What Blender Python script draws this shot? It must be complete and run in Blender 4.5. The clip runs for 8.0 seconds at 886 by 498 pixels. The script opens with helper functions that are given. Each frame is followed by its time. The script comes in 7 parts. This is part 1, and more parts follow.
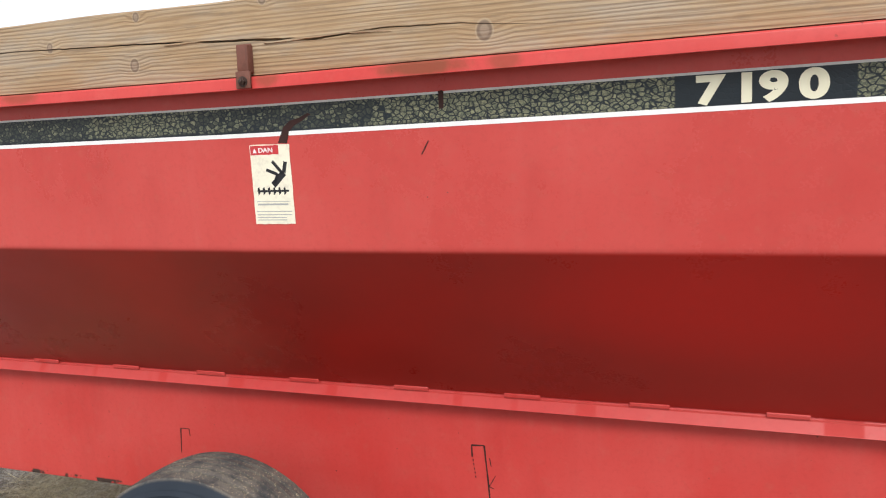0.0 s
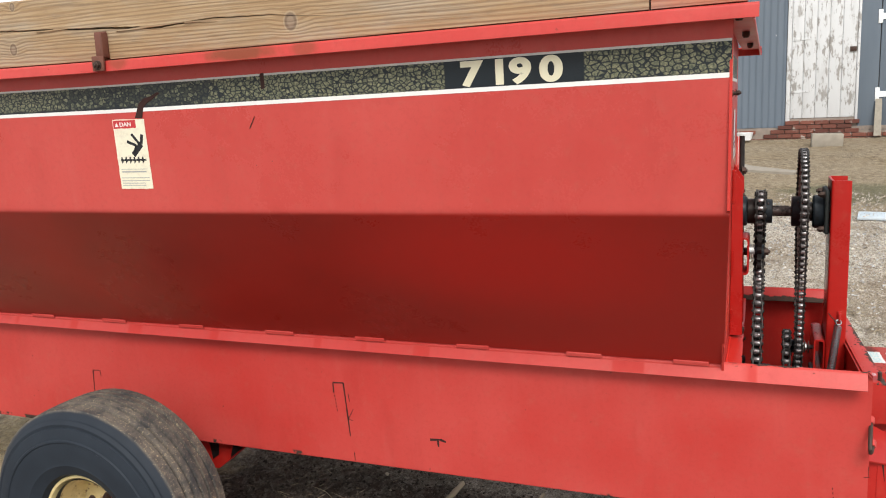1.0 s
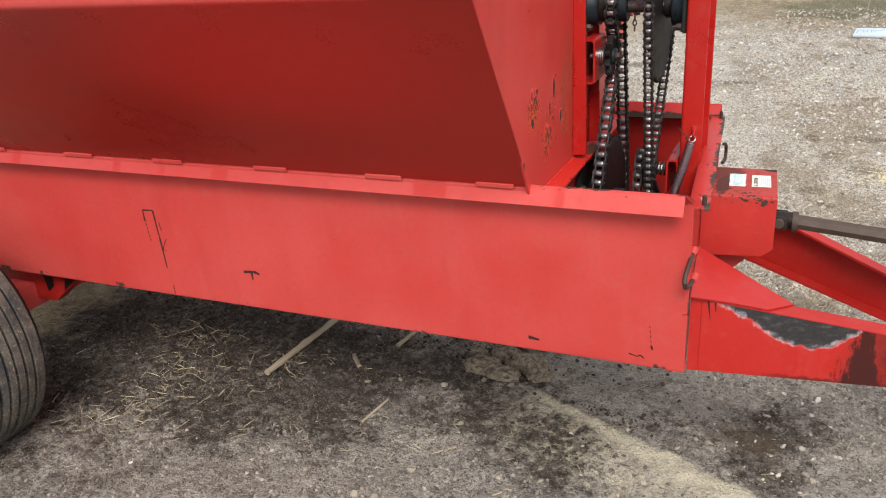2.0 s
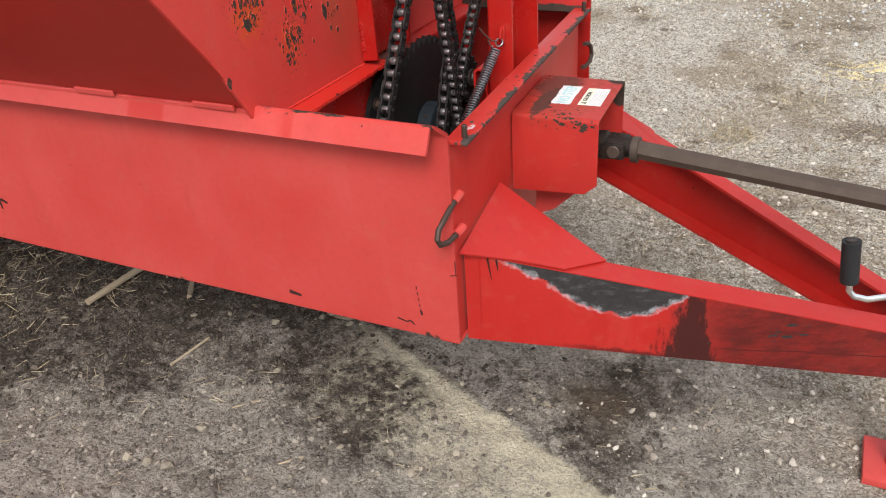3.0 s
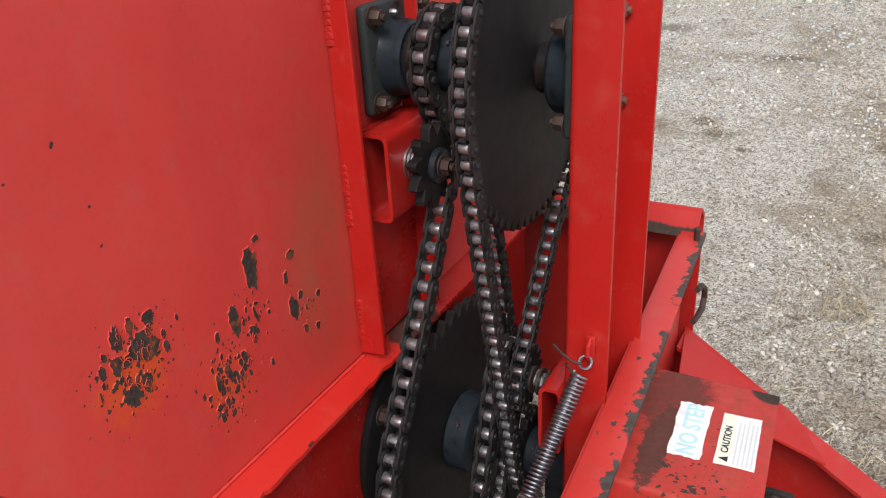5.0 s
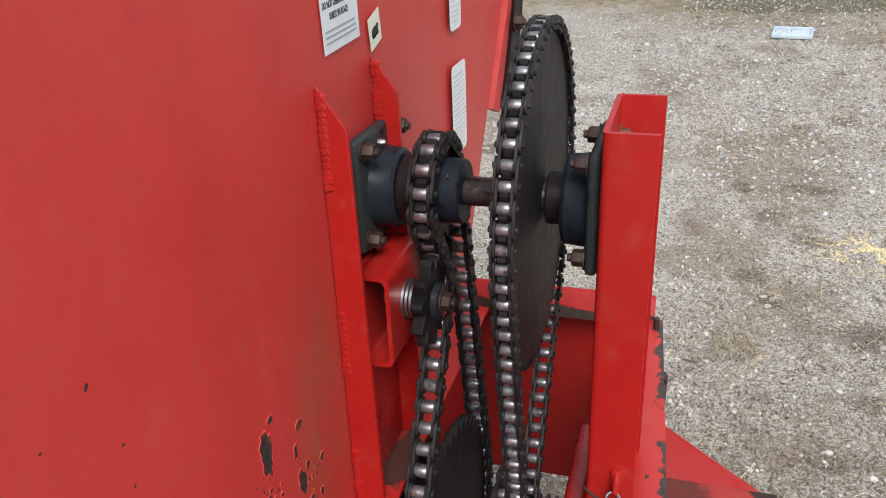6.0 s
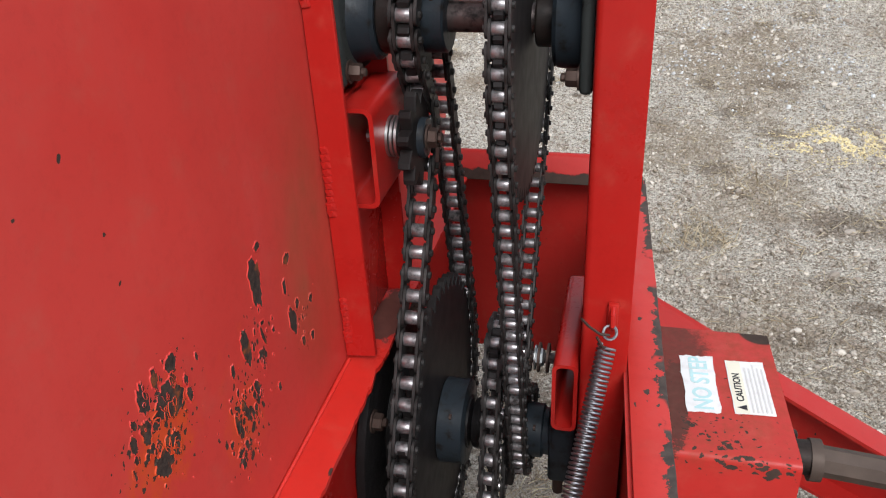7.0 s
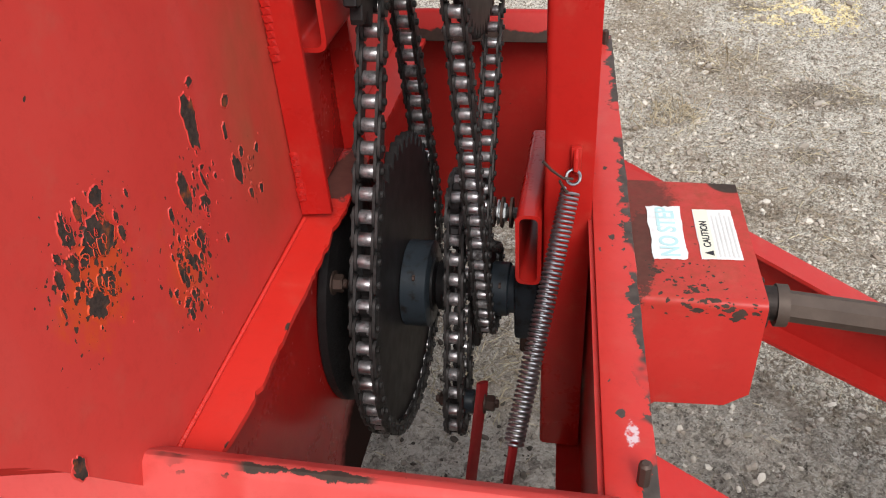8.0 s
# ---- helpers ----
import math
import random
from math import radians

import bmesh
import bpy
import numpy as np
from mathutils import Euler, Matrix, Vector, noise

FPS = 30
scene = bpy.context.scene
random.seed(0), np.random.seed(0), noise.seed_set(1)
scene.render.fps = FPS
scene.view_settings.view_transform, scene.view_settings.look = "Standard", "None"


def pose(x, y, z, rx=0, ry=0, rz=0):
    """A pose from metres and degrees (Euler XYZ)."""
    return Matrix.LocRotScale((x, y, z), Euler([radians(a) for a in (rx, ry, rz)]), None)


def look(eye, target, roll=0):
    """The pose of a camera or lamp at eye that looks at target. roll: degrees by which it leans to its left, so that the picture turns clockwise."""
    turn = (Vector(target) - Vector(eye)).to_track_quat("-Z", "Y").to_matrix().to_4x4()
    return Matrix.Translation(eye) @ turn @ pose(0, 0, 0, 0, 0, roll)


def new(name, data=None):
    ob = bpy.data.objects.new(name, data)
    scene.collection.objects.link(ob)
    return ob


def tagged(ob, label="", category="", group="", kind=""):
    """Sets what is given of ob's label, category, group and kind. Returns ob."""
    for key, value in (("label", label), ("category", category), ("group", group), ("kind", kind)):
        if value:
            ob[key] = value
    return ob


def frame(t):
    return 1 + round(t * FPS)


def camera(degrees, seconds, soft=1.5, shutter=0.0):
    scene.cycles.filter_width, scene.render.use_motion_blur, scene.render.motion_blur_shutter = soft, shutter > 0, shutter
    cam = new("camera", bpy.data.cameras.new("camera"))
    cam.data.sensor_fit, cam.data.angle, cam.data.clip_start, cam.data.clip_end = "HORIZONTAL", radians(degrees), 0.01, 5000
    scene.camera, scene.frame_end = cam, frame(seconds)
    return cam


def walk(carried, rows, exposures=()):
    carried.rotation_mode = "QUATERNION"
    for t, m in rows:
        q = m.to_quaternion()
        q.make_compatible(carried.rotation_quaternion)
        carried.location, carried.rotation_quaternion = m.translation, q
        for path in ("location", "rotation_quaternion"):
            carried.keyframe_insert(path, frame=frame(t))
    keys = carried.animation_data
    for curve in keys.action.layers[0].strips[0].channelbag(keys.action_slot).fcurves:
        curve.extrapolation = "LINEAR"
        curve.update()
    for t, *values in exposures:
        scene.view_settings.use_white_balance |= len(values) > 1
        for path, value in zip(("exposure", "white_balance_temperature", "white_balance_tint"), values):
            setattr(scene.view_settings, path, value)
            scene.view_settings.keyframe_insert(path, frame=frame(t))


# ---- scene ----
cam = camera(57.2, 8.0, soft=1.1, shutter=0.05)
PATH = [
    (0, (0.027, -0.053, 1.575), (-0.677, 1.802, 1.323), -2.2),
    (0.5, (0.362, -0.127, 1.589), (-0.333, 1.723, 1.281), -2.1),
    (1, (0.579, -0.149, 1.597), (-0.153, 1.679, 1.247), -2.5),
    (1.5, (0.869, 0.043, 1.533), (0.023, 1.78, 1.016), -3.6),
    (2, (1.03, 0.342, 1.451), (0.261, 2.034, 0.712), -3.4),
    (2.2, (1.074, 0.494, 1.424), (0.353, 2.177, 0.62), -3.1),
    (3.3, (1.439, 1.114, 1.361), (0.56, 2.597, 0.347), -4.5),
    (3.5, (1.438, 1.225, 1.363), (0.474, 2.669, 0.37), -5.1),
    (4, (1.363, 1.468, 1.384), (0.287, 2.879, 0.461), -5.4),
    (4.5, (1.252, 1.621, 1.408), (0.193, 3.046, 0.489), -4.5),
    (5, (1.038, 1.66, 1.464), (0.161, 3.221, 0.573), -3.2),
    (6.3, (0.816, 1.7, 1.561), (0.324, 3.447, 0.721), -2.2),
    (6.5, (0.808, 1.696, 1.547), (0.338, 3.434, 0.677), -2.3),
    (7, (0.801, 1.679, 1.445), (0.366, 3.359, 0.452), -3.1),
    (7.5, (0.797, 1.684, 1.394), (0.409, 3.299, 0.281), -3.9),
    (8, (0.814, 1.684, 1.375), (0.458, 3.247, 0.178), -4.2),
]
walk(cam, [(t, look(eye, target, roll)) for t, eye, target, roll in PATH],
     exposures=((0.0, 0.46, 6400, 10), (1.0, 0.44, 6800, 10), (1.5, 0.52, 7100, 10), (2.0, 0.58, 6600, 10), (3.3, 0.50, 6600, 10),
                (4.5, 0.44, 6350, 10), (5.0, 0.52, 6300, 10), (6.5, 0.40, 6150, 10), (7.0, 0.44, 6250, 10), (8.0, 0.58, 6500, 10)))

# ---------------------------------------------------------------- world and light
world = bpy.data.worlds.new("overcast_sky")
scene.world = world
world.use_nodes = True
wn = world.node_tree
sky = wn.nodes.new("ShaderNodeTexSky")
sky.sky_type, sky.sun_disc = "NISHITA", False
sky.sun_elevation, sky.sun_rotation = radians(43), radians(157)
cloud = wn.nodes.new("ShaderNodeMix")
cloud.data_type = "RGBA"
cloud.inputs["Factor"].default_value = 0.72
cloud.inputs["B"].default_value = (8.3, 8.7, 9.3, 1)
wn.links.new(sky.outputs["Color"], cloud.inputs["A"])
wn.links.new(cloud.outputs["Result"], wn.nodes["Background"].inputs["Color"])
wn.nodes["Background"].inputs["Strength"].default_value = 0.112

sun = new("sun", bpy.data.lights.new("sun", "SUN"))
sun.data.energy, sun.data.angle, sun.data.color = 2.3, radians(26), (1.0, 0.98, 0.96)
sun.matrix_world = look((4.2, -8.0, 10.5), (0, 2.0, 0))
scene.view_settings.exposure = 0.58


# ---------------------------------------------------------------- node helpers
class Mat:
    """A small builder for node materials."""

    def __init__(self, name):
        self.m = bpy.data.materials.new(name)
        self.m.use_nodes = True
        self.t = self.m.node_tree
        self.b = self.t.nodes["Principled BSDF"]
        self.geo = self.t.nodes.new("ShaderNodeNewGeometry")
        self.pos = self.geo.outputs["Position"]
        self.tex = self.t.nodes.new("ShaderNodeTexCoord").outputs["Object"]

    def put(self, node, key, v):
        if isinstance(v, bpy.types.NodeSocket):
            self.t.links.new(v, node.inputs[key])
        else:
            node.inputs[key].default_value = v

    def noise(self, co, scale, detail=3.0, rough=0.55, distort=0.0):
        n = self.t.nodes.new("ShaderNodeTexNoise")
        self.put(n, "Vector", co), self.put(n, "Scale", scale), self.put(n, "Detail", detail)
        self.put(n, "Roughness", rough), self.put(n, "Distortion", distort)
        return n.outputs["Fac"]

    def voronoi(self, co, scale, out="Distance", feature="F1", rnd=1.0):
        n = self.t.nodes.new("ShaderNodeTexVoronoi")
        n.feature = feature
        self.put(n, "Vector", co), self.put(n, "Scale", scale), self.put(n, "Randomness", rnd)
        return n.outputs[out]

    def math(self, op, a, b=0.0, c=None, clamp=False):
        n = self.t.nodes.new("ShaderNodeMath")
        n.operation, n.use_clamp = op, clamp
        self.put(n, 0, a), self.put(n, 1, b)
        if c is not None:
            self.put(n, 2, c)
        return n.outputs[0]

    def step(self, v, lo, hi):
        n = self.t.nodes.new("ShaderNodeMapRange")
        n.interpolation_type = "SMOOTHSTEP"
        self.put(n, "Value", v), self.put(n, "From Min", lo), self.put(n, "From Max", hi)
        return n.outputs["Result"]

    def mix(self, f, a, b):
        n = self.t.nodes.new("ShaderNodeMix")
        n.data_type = "RGBA"
        self.put(n, "Factor", f)
        self.put(n, "A", (*a, 1) if isinstance(a, tuple) else a)
        self.put(n, "B", (*b, 1) if isinstance(b, tuple) else b)
        return n.outputs["Result"]

    def lerp(self, f, a, b):
        n = self.t.nodes.new("ShaderNodeMix")
        self.put(n, "Factor", f), self.put(n, "A", a), self.put(n, "B", b)
        return n.outputs["Result"]

    def axes(self, co):
        n = self.t.nodes.new("ShaderNodeSeparateXYZ")
        self.put(n, 0, co)
        return n.outputs

    def scaled(self, co, sx, sy, sz, off=(0, 0, 0), rot=(0, 0, 0)):
        n = self.t.nodes.new("ShaderNodeMapping")
        self.put(n, "Vector", co)
        n.inputs["Scale"].default_value = (sx, sy, sz)
        n.inputs["Location"].default_value = off
        n.inputs["Rotation"].default_value = rot
        return n.outputs[0]

    def spot(self, co, centre, size):
        """1 at the centre of an ellipsoid, falling to 0 at its rim."""
        n = self.scaled(co, 1 / size[0], 1 / size[1], 1 / size[2], tuple(-c / q for c, q in zip(centre, size)))
        ln = self.t.nodes.new("ShaderNodeVectorMath")
        ln.operation = "LENGTH"
        self.put(ln, 0, n)
        return self.math("SUBTRACT", 1.0, ln.outputs["Value"], clamp=True)

    def warp(self, co, scale, amount):
        n = self.t.nodes.new("ShaderNodeTexNoise")
        self.put(n, "Vector", co), self.put(n, "Scale", scale), self.put(n, "Detail", 2.0)
        v = self.t.nodes.new("ShaderNodeVectorMath")
        v.operation = "MULTIPLY_ADD"
        self.put(v, 0, n.outputs["Color"])
        v.inputs[1].default_value = (amount, amount, amount)
        self.put(v, 2, co)
        return v.outputs[0]

    def bump(self, h, strength=0.3, dist=0.01, normal=None):
        n = self.t.nodes.new("ShaderNodeBump")
        self.put(n, "Height", h), self.put(n, "Strength", strength), self.put(n, "Distance", dist)
        if normal is not None:
            self.put(n, "Normal", normal)
        return n.outputs[0]

    def random(self):
        return self.t.nodes.new("ShaderNodeObjectInfo").outputs["Random"]

    def island(self):
        return self.geo.outputs["Random Per Island"]

    def done(self, color=None, rough=None, metal=None, normal=None, spec=None, coat=None):
        for key, v in (("Base Color", color), ("Roughness", rough), ("Metallic", metal), ("Normal", normal),
                       ("Specular IOR Level", spec), ("Coat Weight", coat)):
            if v is not None:
                self.put(self.b, key, (*v, 1) if isinstance(v, tuple) else v)
        return self.m


STEEL_BARE = (0.026, 0.021, 0.018)
RUST = (0.56, 0.070, 0.012)


def red_paint(name, base=(0.47, 0.036, 0.030), fade=(0.54, 0.072, 0.061), rough=0.34, chips=0.0, wear=None, dusty=False, gloss=0.28, steel=(0.075, 0.050, 0.038), grime=(0.145, 0.062, 0.030), relief=0.22):
    """Old red enamel, faded in clouds, with scuffs, pin chips and worn places down to dark steel."""
    k = Mat(name)
    co = k.pos
    cloudy = k.noise(co, 2.3, 4, 0.6)
    streak = k.noise(k.scaled(co, 9, 9, 2.2), 1.0, 4, 0.6)
    fine = k.noise(co, 160, 2, 0.5)
    col = k.mix(k.step(cloudy, 0.15, 0.85), base, fade)
    col = k.mix(k.math("MULTIPLY", k.step(streak, 0.52, 0.78), 0.20), col, tuple(c * 0.62 for c in base))
    mottle = k.step(k.noise(co, 70, 5, 0.75), 0.46, 0.72)
    col = k.mix(k.math("MULTIPLY", mottle, 0.20), col, tuple(c * 0.66 for c in base))
    wash = k.noise(k.scaled(co, 16, 16, 1.6), 1.0, 5, 0.65)
    col = k.mix(k.math("MULTIPLY", k.step(wash, 0.50, 0.78), 0.07), col, (0.62, 0.19, 0.16))
    dust = k.math("MULTIPLY", k.step(k.noise(co, 31, 5, 0.65), 0.5, 0.8), 0.12)
    col = k.mix(dust, col, (0.42, 0.20, 0.13))
    r = k.lerp(k.step(cloudy, 0.3, 0.7), rough - 0.05, rough + 0.10)
    r = k.math("ADD", r, k.math("MULTIPLY", fine, 0.06))
    # pin chips everywhere
    cell = k.voronoi(k.warp(co, 60, 0.012), 30)
    keep = k.step(k.noise(co, 5.0, 2), 0.62 - chips, 0.68 - chips)
    pin = k.math("MULTIPLY", k.step(k.math("ADD", cell, k.math("MULTIPLY", k.noise(co, 210, 2), 0.09)), 0.108, 0.092), keep)
    worn = pin
    soiled = 0.0
    if dusty:
        # Below the crease: the slope's shade and bright reflection are put into the colour.
        x, y, z = k.axes(co)
        zz = k.math("SUBTRACT", z, k.math("MULTIPLY", k.math("DIVIDE", k.math("ADD", x, 1.1), 1.6, clamp=True), 0.0077))
        film = k.math("MULTIPLY", k.step(k.noise(k.scaled(co, 1.0, 1, 1.6), 1.7, 3, 0.45, 0.3), 0.05, 0.72), k.step(zz, 1.338, 1.328))
        sheen_spot = k.step(k.spot(co, (-0.02, 1.75, 1.21), (0.62, 0.6, 0.24)), 0.0, 0.9)
        film = k.math("MULTIPLY", film, k.math("SUBTRACT", 1.0, sheen_spot))
        slope_sheen = k.math("MULTIPLY", sheen_spot, k.step(zz, 1.338, 1.328))
        inner = k.step(x, 0.520, 0.515)
        film = k.math("MULTIPLY", film, inner)
        col = k.mix(k.math("MULTIPLY", k.step(zz, 1.338, 1.328), inner), col, k.mix(cloudy, (0.34, 0.013, 0.009), (0.39, 0.021, 0.014)))
        col = k.mix(k.math("MULTIPLY", film, k.lerp(k.step(x, -1.3, 0.3), 0.60, 0.30)), col, (0.150, 0.019, 0.012))
        col = k.mix(k.math("MULTIPLY", slope_sheen, 0.55), col, (0.47, 0.014, 0.009))
    if wear is not None:
        extra, halo, stain, *pale = wear(k, co)
        col = k.mix(stain, col, grime)
        soiled = stain
        col = k.mix(halo, col, RUST)
        worn = k.math("MAXIMUM", worn, extra)
    bare = k.mix(k.noise(co, 90, 3), STEEL_BARE, steel)
    col = k.mix(worn, col, bare)
    if wear is not None:
        for p in pale:
            col = k.mix(p, col, (0.58, 0.58, 0.60))
    r = k.lerp(soiled, k.lerp(worn, r, 0.75), 0.72)
    h = k.math("SUBTRACT", k.math("MULTIPLY", k.noise(co, 3.4, 2), 0.5), k.math("MULTIPLY", worn, relief))
    return k.done(col, r, normal=k.bump(h, 0.25, 0.010), spec=k.lerp(soiled, k.lerp(worn, gloss, 0.10), 0.06))


def flakes(k, co, centre, size, scale, reach=1.3, stretch=(1, 1, 0.62), least=0.0):
    """Separate flakes of lost paint, each a cell of its own, fewer and smaller away from a centre."""
    s = k.spot(co, centre, size)
    w = k.scaled(k.warp(k.warp(co, 60, 0.010), 190, 0.006), *stretch)
    r = k.axes(k.voronoi(w, scale, "Color"))[0]
    d = k.voronoi(w, scale)
    rad = k.math("MULTIPLY", k.math("SUBTRACT", k.math("ADD", k.math("MULTIPLY", s, reach), least), r, clamp=True), 0.62)
    return k.step(k.math("SUBTRACT", d, rad), 0.0, -0.05)


def panel_wear(k, co):
    a = flakes(k, co, (0.49, 2.056, 1.060), (0.3, 0.100, 0.095), 230, 1.25)
    b = flakes(k, co, (0.49, 2.165, 0.968), (0.3, 0.090, 0.110), 150, 1.45)
    c = flakes(k, co, (0.49, 2.30, 0.985), (0.3, 0.060, 0.090), 190, 0.95)
    d = flakes(k, co, (0.49, 2.20, 1.02), (0.3, 0.085, 0.075), 190, 1.05)
    m = k.math("MAXIMUM", k.math("MAXIMUM", a, d), k.math("MAXIMUM", b, c))
    rusty = k.noise(k.scaled(co, 1, 1, 0.6), 85, 6, 0.78)
    near = k.spot(co, (0.49, 2.053, 1.044), (0.3, 0.062, 0.060))
    halo = k.math("MULTIPLY", k.step(k.math("ADD", near, k.math("MULTIPLY", k.math("SUBTRACT", rusty, 0.5), 2.6)), 0.18, 0.75), 0.75)
    faint = k.math("MULTIPLY", k.step(k.math("ADD", k.spot(co, (0.49, 2.160, 0.972), (0.3, 0.070, 0.100)), k.math("MULTIPLY", k.math("SUBTRACT", rusty, 0.5), 2.2)), 0.35, 1.1), 0.6)
    halo = k.math("MULTIPLY", k.math("MAXIMUM", halo, faint), k.step(k.math("MAXIMUM", near, k.spot(co, (0.49, 2.160, 0.972), (0.3, 0.085, 0.115))), 0.0, 0.15))
    stain = k.math("MULTIPLY", k.step(k.spot(co, (0.49, 2.345, 1.045), (0.3, 0.105, 0.21)), 0.0, 0.8), k.lerp(k.step(k.noise(k.scaled(co, 1, 1, 0.5), 16, 5, 0.65), 0.3, 0.7), 0.20, 0.58))
    return m, halo, stain


def ragged(k, co, v, lo, hi, amount=0.02, scale=38):
    """A ragged-edged band where v runs from lo to hi."""
    n = k.math("MULTIPLY", k.math("SUBTRACT", k.noise(co, scale, 4, 0.7), 0.5), amount * 2)
    return k.step(k.math("ADD", v, n), lo, hi)


def cross_wear(k, co):
    x, y, z = k.axes(co)
    top = k.step(z, 0.848, 0.850)
    xe = k.math("ADD", x, k.math("ADD", k.math("MULTIPLY", k.math("SUBTRACT", y, 2.066), 0.058), -0.0115))
    edge = k.math("MULTIPLY", ragged(k, co, xe, 0.8565, 0.858, 0.026, 48), top)
    edge = k.math("MULTIPLY", edge, k.step(k.noise(co, 13, 3), 0.42, 0.47))
    mid = flakes(k, co, (0.85, 2.50, 0.857), (0.05, 0.40, 0.05), 95, 0.95, (1, 0.6, 1))
    near = flakes(k, co, (0.86, 2.12, 0.857), (0.05, 0.12, 0.05), 90, 1.0, (1, 0.7, 1))
    wisp = k.math("ADD", k.spot(co, (0.856, 2.130, 0.858), (0.012, 0.030, 0.02)), k.math("MULTIPLY", k.noise(co, 150, 4, 0.7), 0.9))
    return k.math("MAXIMUM", edge, k.math("MAXIMUM", mid, near)), 0.0, 0.0, k.math("MULTIPLY", k.math("MULTIPLY", k.step(wisp, 0.98, 1.10), k.step(k.noise(co, 90, 4, 0.7), 0.40, 0.55)), 0.70)


def lip_wear(k, co):
    x, y, z = k.axes(co)
    band = k.math("MULTIPLY", k.step(k.math("ABSOLUTE", k.math("SUBTRACT", y, 2.031)), 0.010, 0.003), k.math("MULTIPLY", k.step(z, 0.868, 0.874), k.step(x, 0.25, 0.45)))
    e = k.math("MULTIPLY", flakes(k, co, (0.6, 2.031, 0.885), (0.45, 0.04, 0.05), 110, 0.75, (0.55, 1, 1)), band)
    far = k.math("MULTIPLY", k.math("MULTIPLY", ragged(k, co, z, 0.866, 0.863, 0.010, 26), k.step(z, 0.840, 0.842)), k.math("MULTIPLY", k.step(y, 2.8, 2.9), k.step(y, 2.962, 2.956)))
    bottom = k.math("MULTIPLY", k.step(z, 0.475, 0.468), k.step(k.noise(co, 14, 3), 0.60, 0.66))
    ridge = k.math("MULTIPLY", ragged(k, co, k.math("ABSOLUTE", k.math("SUBTRACT", y, 2.0325)), 0.0036, 0.0024, 0.0070, 60), k.math("MULTIPLY", k.step(z, 0.870, 0.874), k.math("MULTIPLY", k.step(x, 0.46, 0.50), k.step(y, 2.2, 2.1))))
    e = k.math("MAXIMUM", e, k.math("MULTIPLY", ridge, k.step(k.noise(co, 9, 3), 0.49, 0.54)))
    cell = k.step(k.noise(k.scaled(co, 1, 0, 0), 6.5, 2, 0.5), 0.56, 0.60)
    fresh = k.math("MULTIPLY", k.math("MULTIPLY", cell, k.step(z, 0.853, 0.856)), k.math("MULTIPLY", k.step(y, 2.1, 2.08), 0.45))
    return k.math("MAXIMUM", k.math("MAXIMUM", e, far), bottom), 0.0, fresh


def box_wear(k, co):
    s = k.spot(co, (0.868, 2.565, 0.79), (0.085, 0.14, 0.06))
    rag = k.noise(co, 60, 6, 0.8)
    soot = k.math("MULTIPLY", k.step(k.math("ADD", s, k.math("MULTIPLY", rag, 0.9)), 0.76, 1.02), 0.70)
    side = k.math("MULTIPLY", k.step(k.math("ADD", k.spot(co, (0.872, 2.47, 0.79), (0.026, 0.12, 0.06)), k.math("MULTIPLY", rag, 1.1)), 0.78, 0.92), 0.85)
    soot = k.math("MAXIMUM", soot, side)
    line = flakes(k, co, (0.93, 2.41, 0.787), (0.16, 0.080, 0.05), 150, 0.85, (0.8, 1, 1))
    e = flakes(k, co, (0.93, 2.47, 0.787), (0.14, 0.22, 0.05), 170, 0.65, (0.8, 1, 1))
    run = flakes(k, co, (0.892, 2.432, 0.787), (0.042, 0.030, 0.05), 140, 1.5, (0.8, 1, 1))
    run = k.math("MAXIMUM", run, flakes(k, co, (0.925, 2.404, 0.787), (0.038, 0.024, 0.05), 140, 1.5, (0.8, 1, 1)))
    run = k.math("MAXIMUM", run, flakes(k, co, (0.955, 2.384, 0.787), (0.075, 0.012, 0.05), 130, 1.8, (0.5, 1, 1)))
    e = k.math("MAXIMUM", e, run)
    corner = k.step(k.spot(co, (0.985, 2.63, 0.787), (0.03, 0.03, 0.06)), 0.0, 0.15)
    dull = k.math("MULTIPLY", k.step(k.spot(co, (0.90, 2.54, 0.79), (0.17, 0.24, 0.05)), 0.0, 0.5), k.lerp(k.step(rag, 0.35, 0.7), 0.05, 0.45))
    return k.math("MAXIMUM", k.math("MAXIMUM", soot, corner), k.math("MAXIMUM", line, e)), 0.0, dull


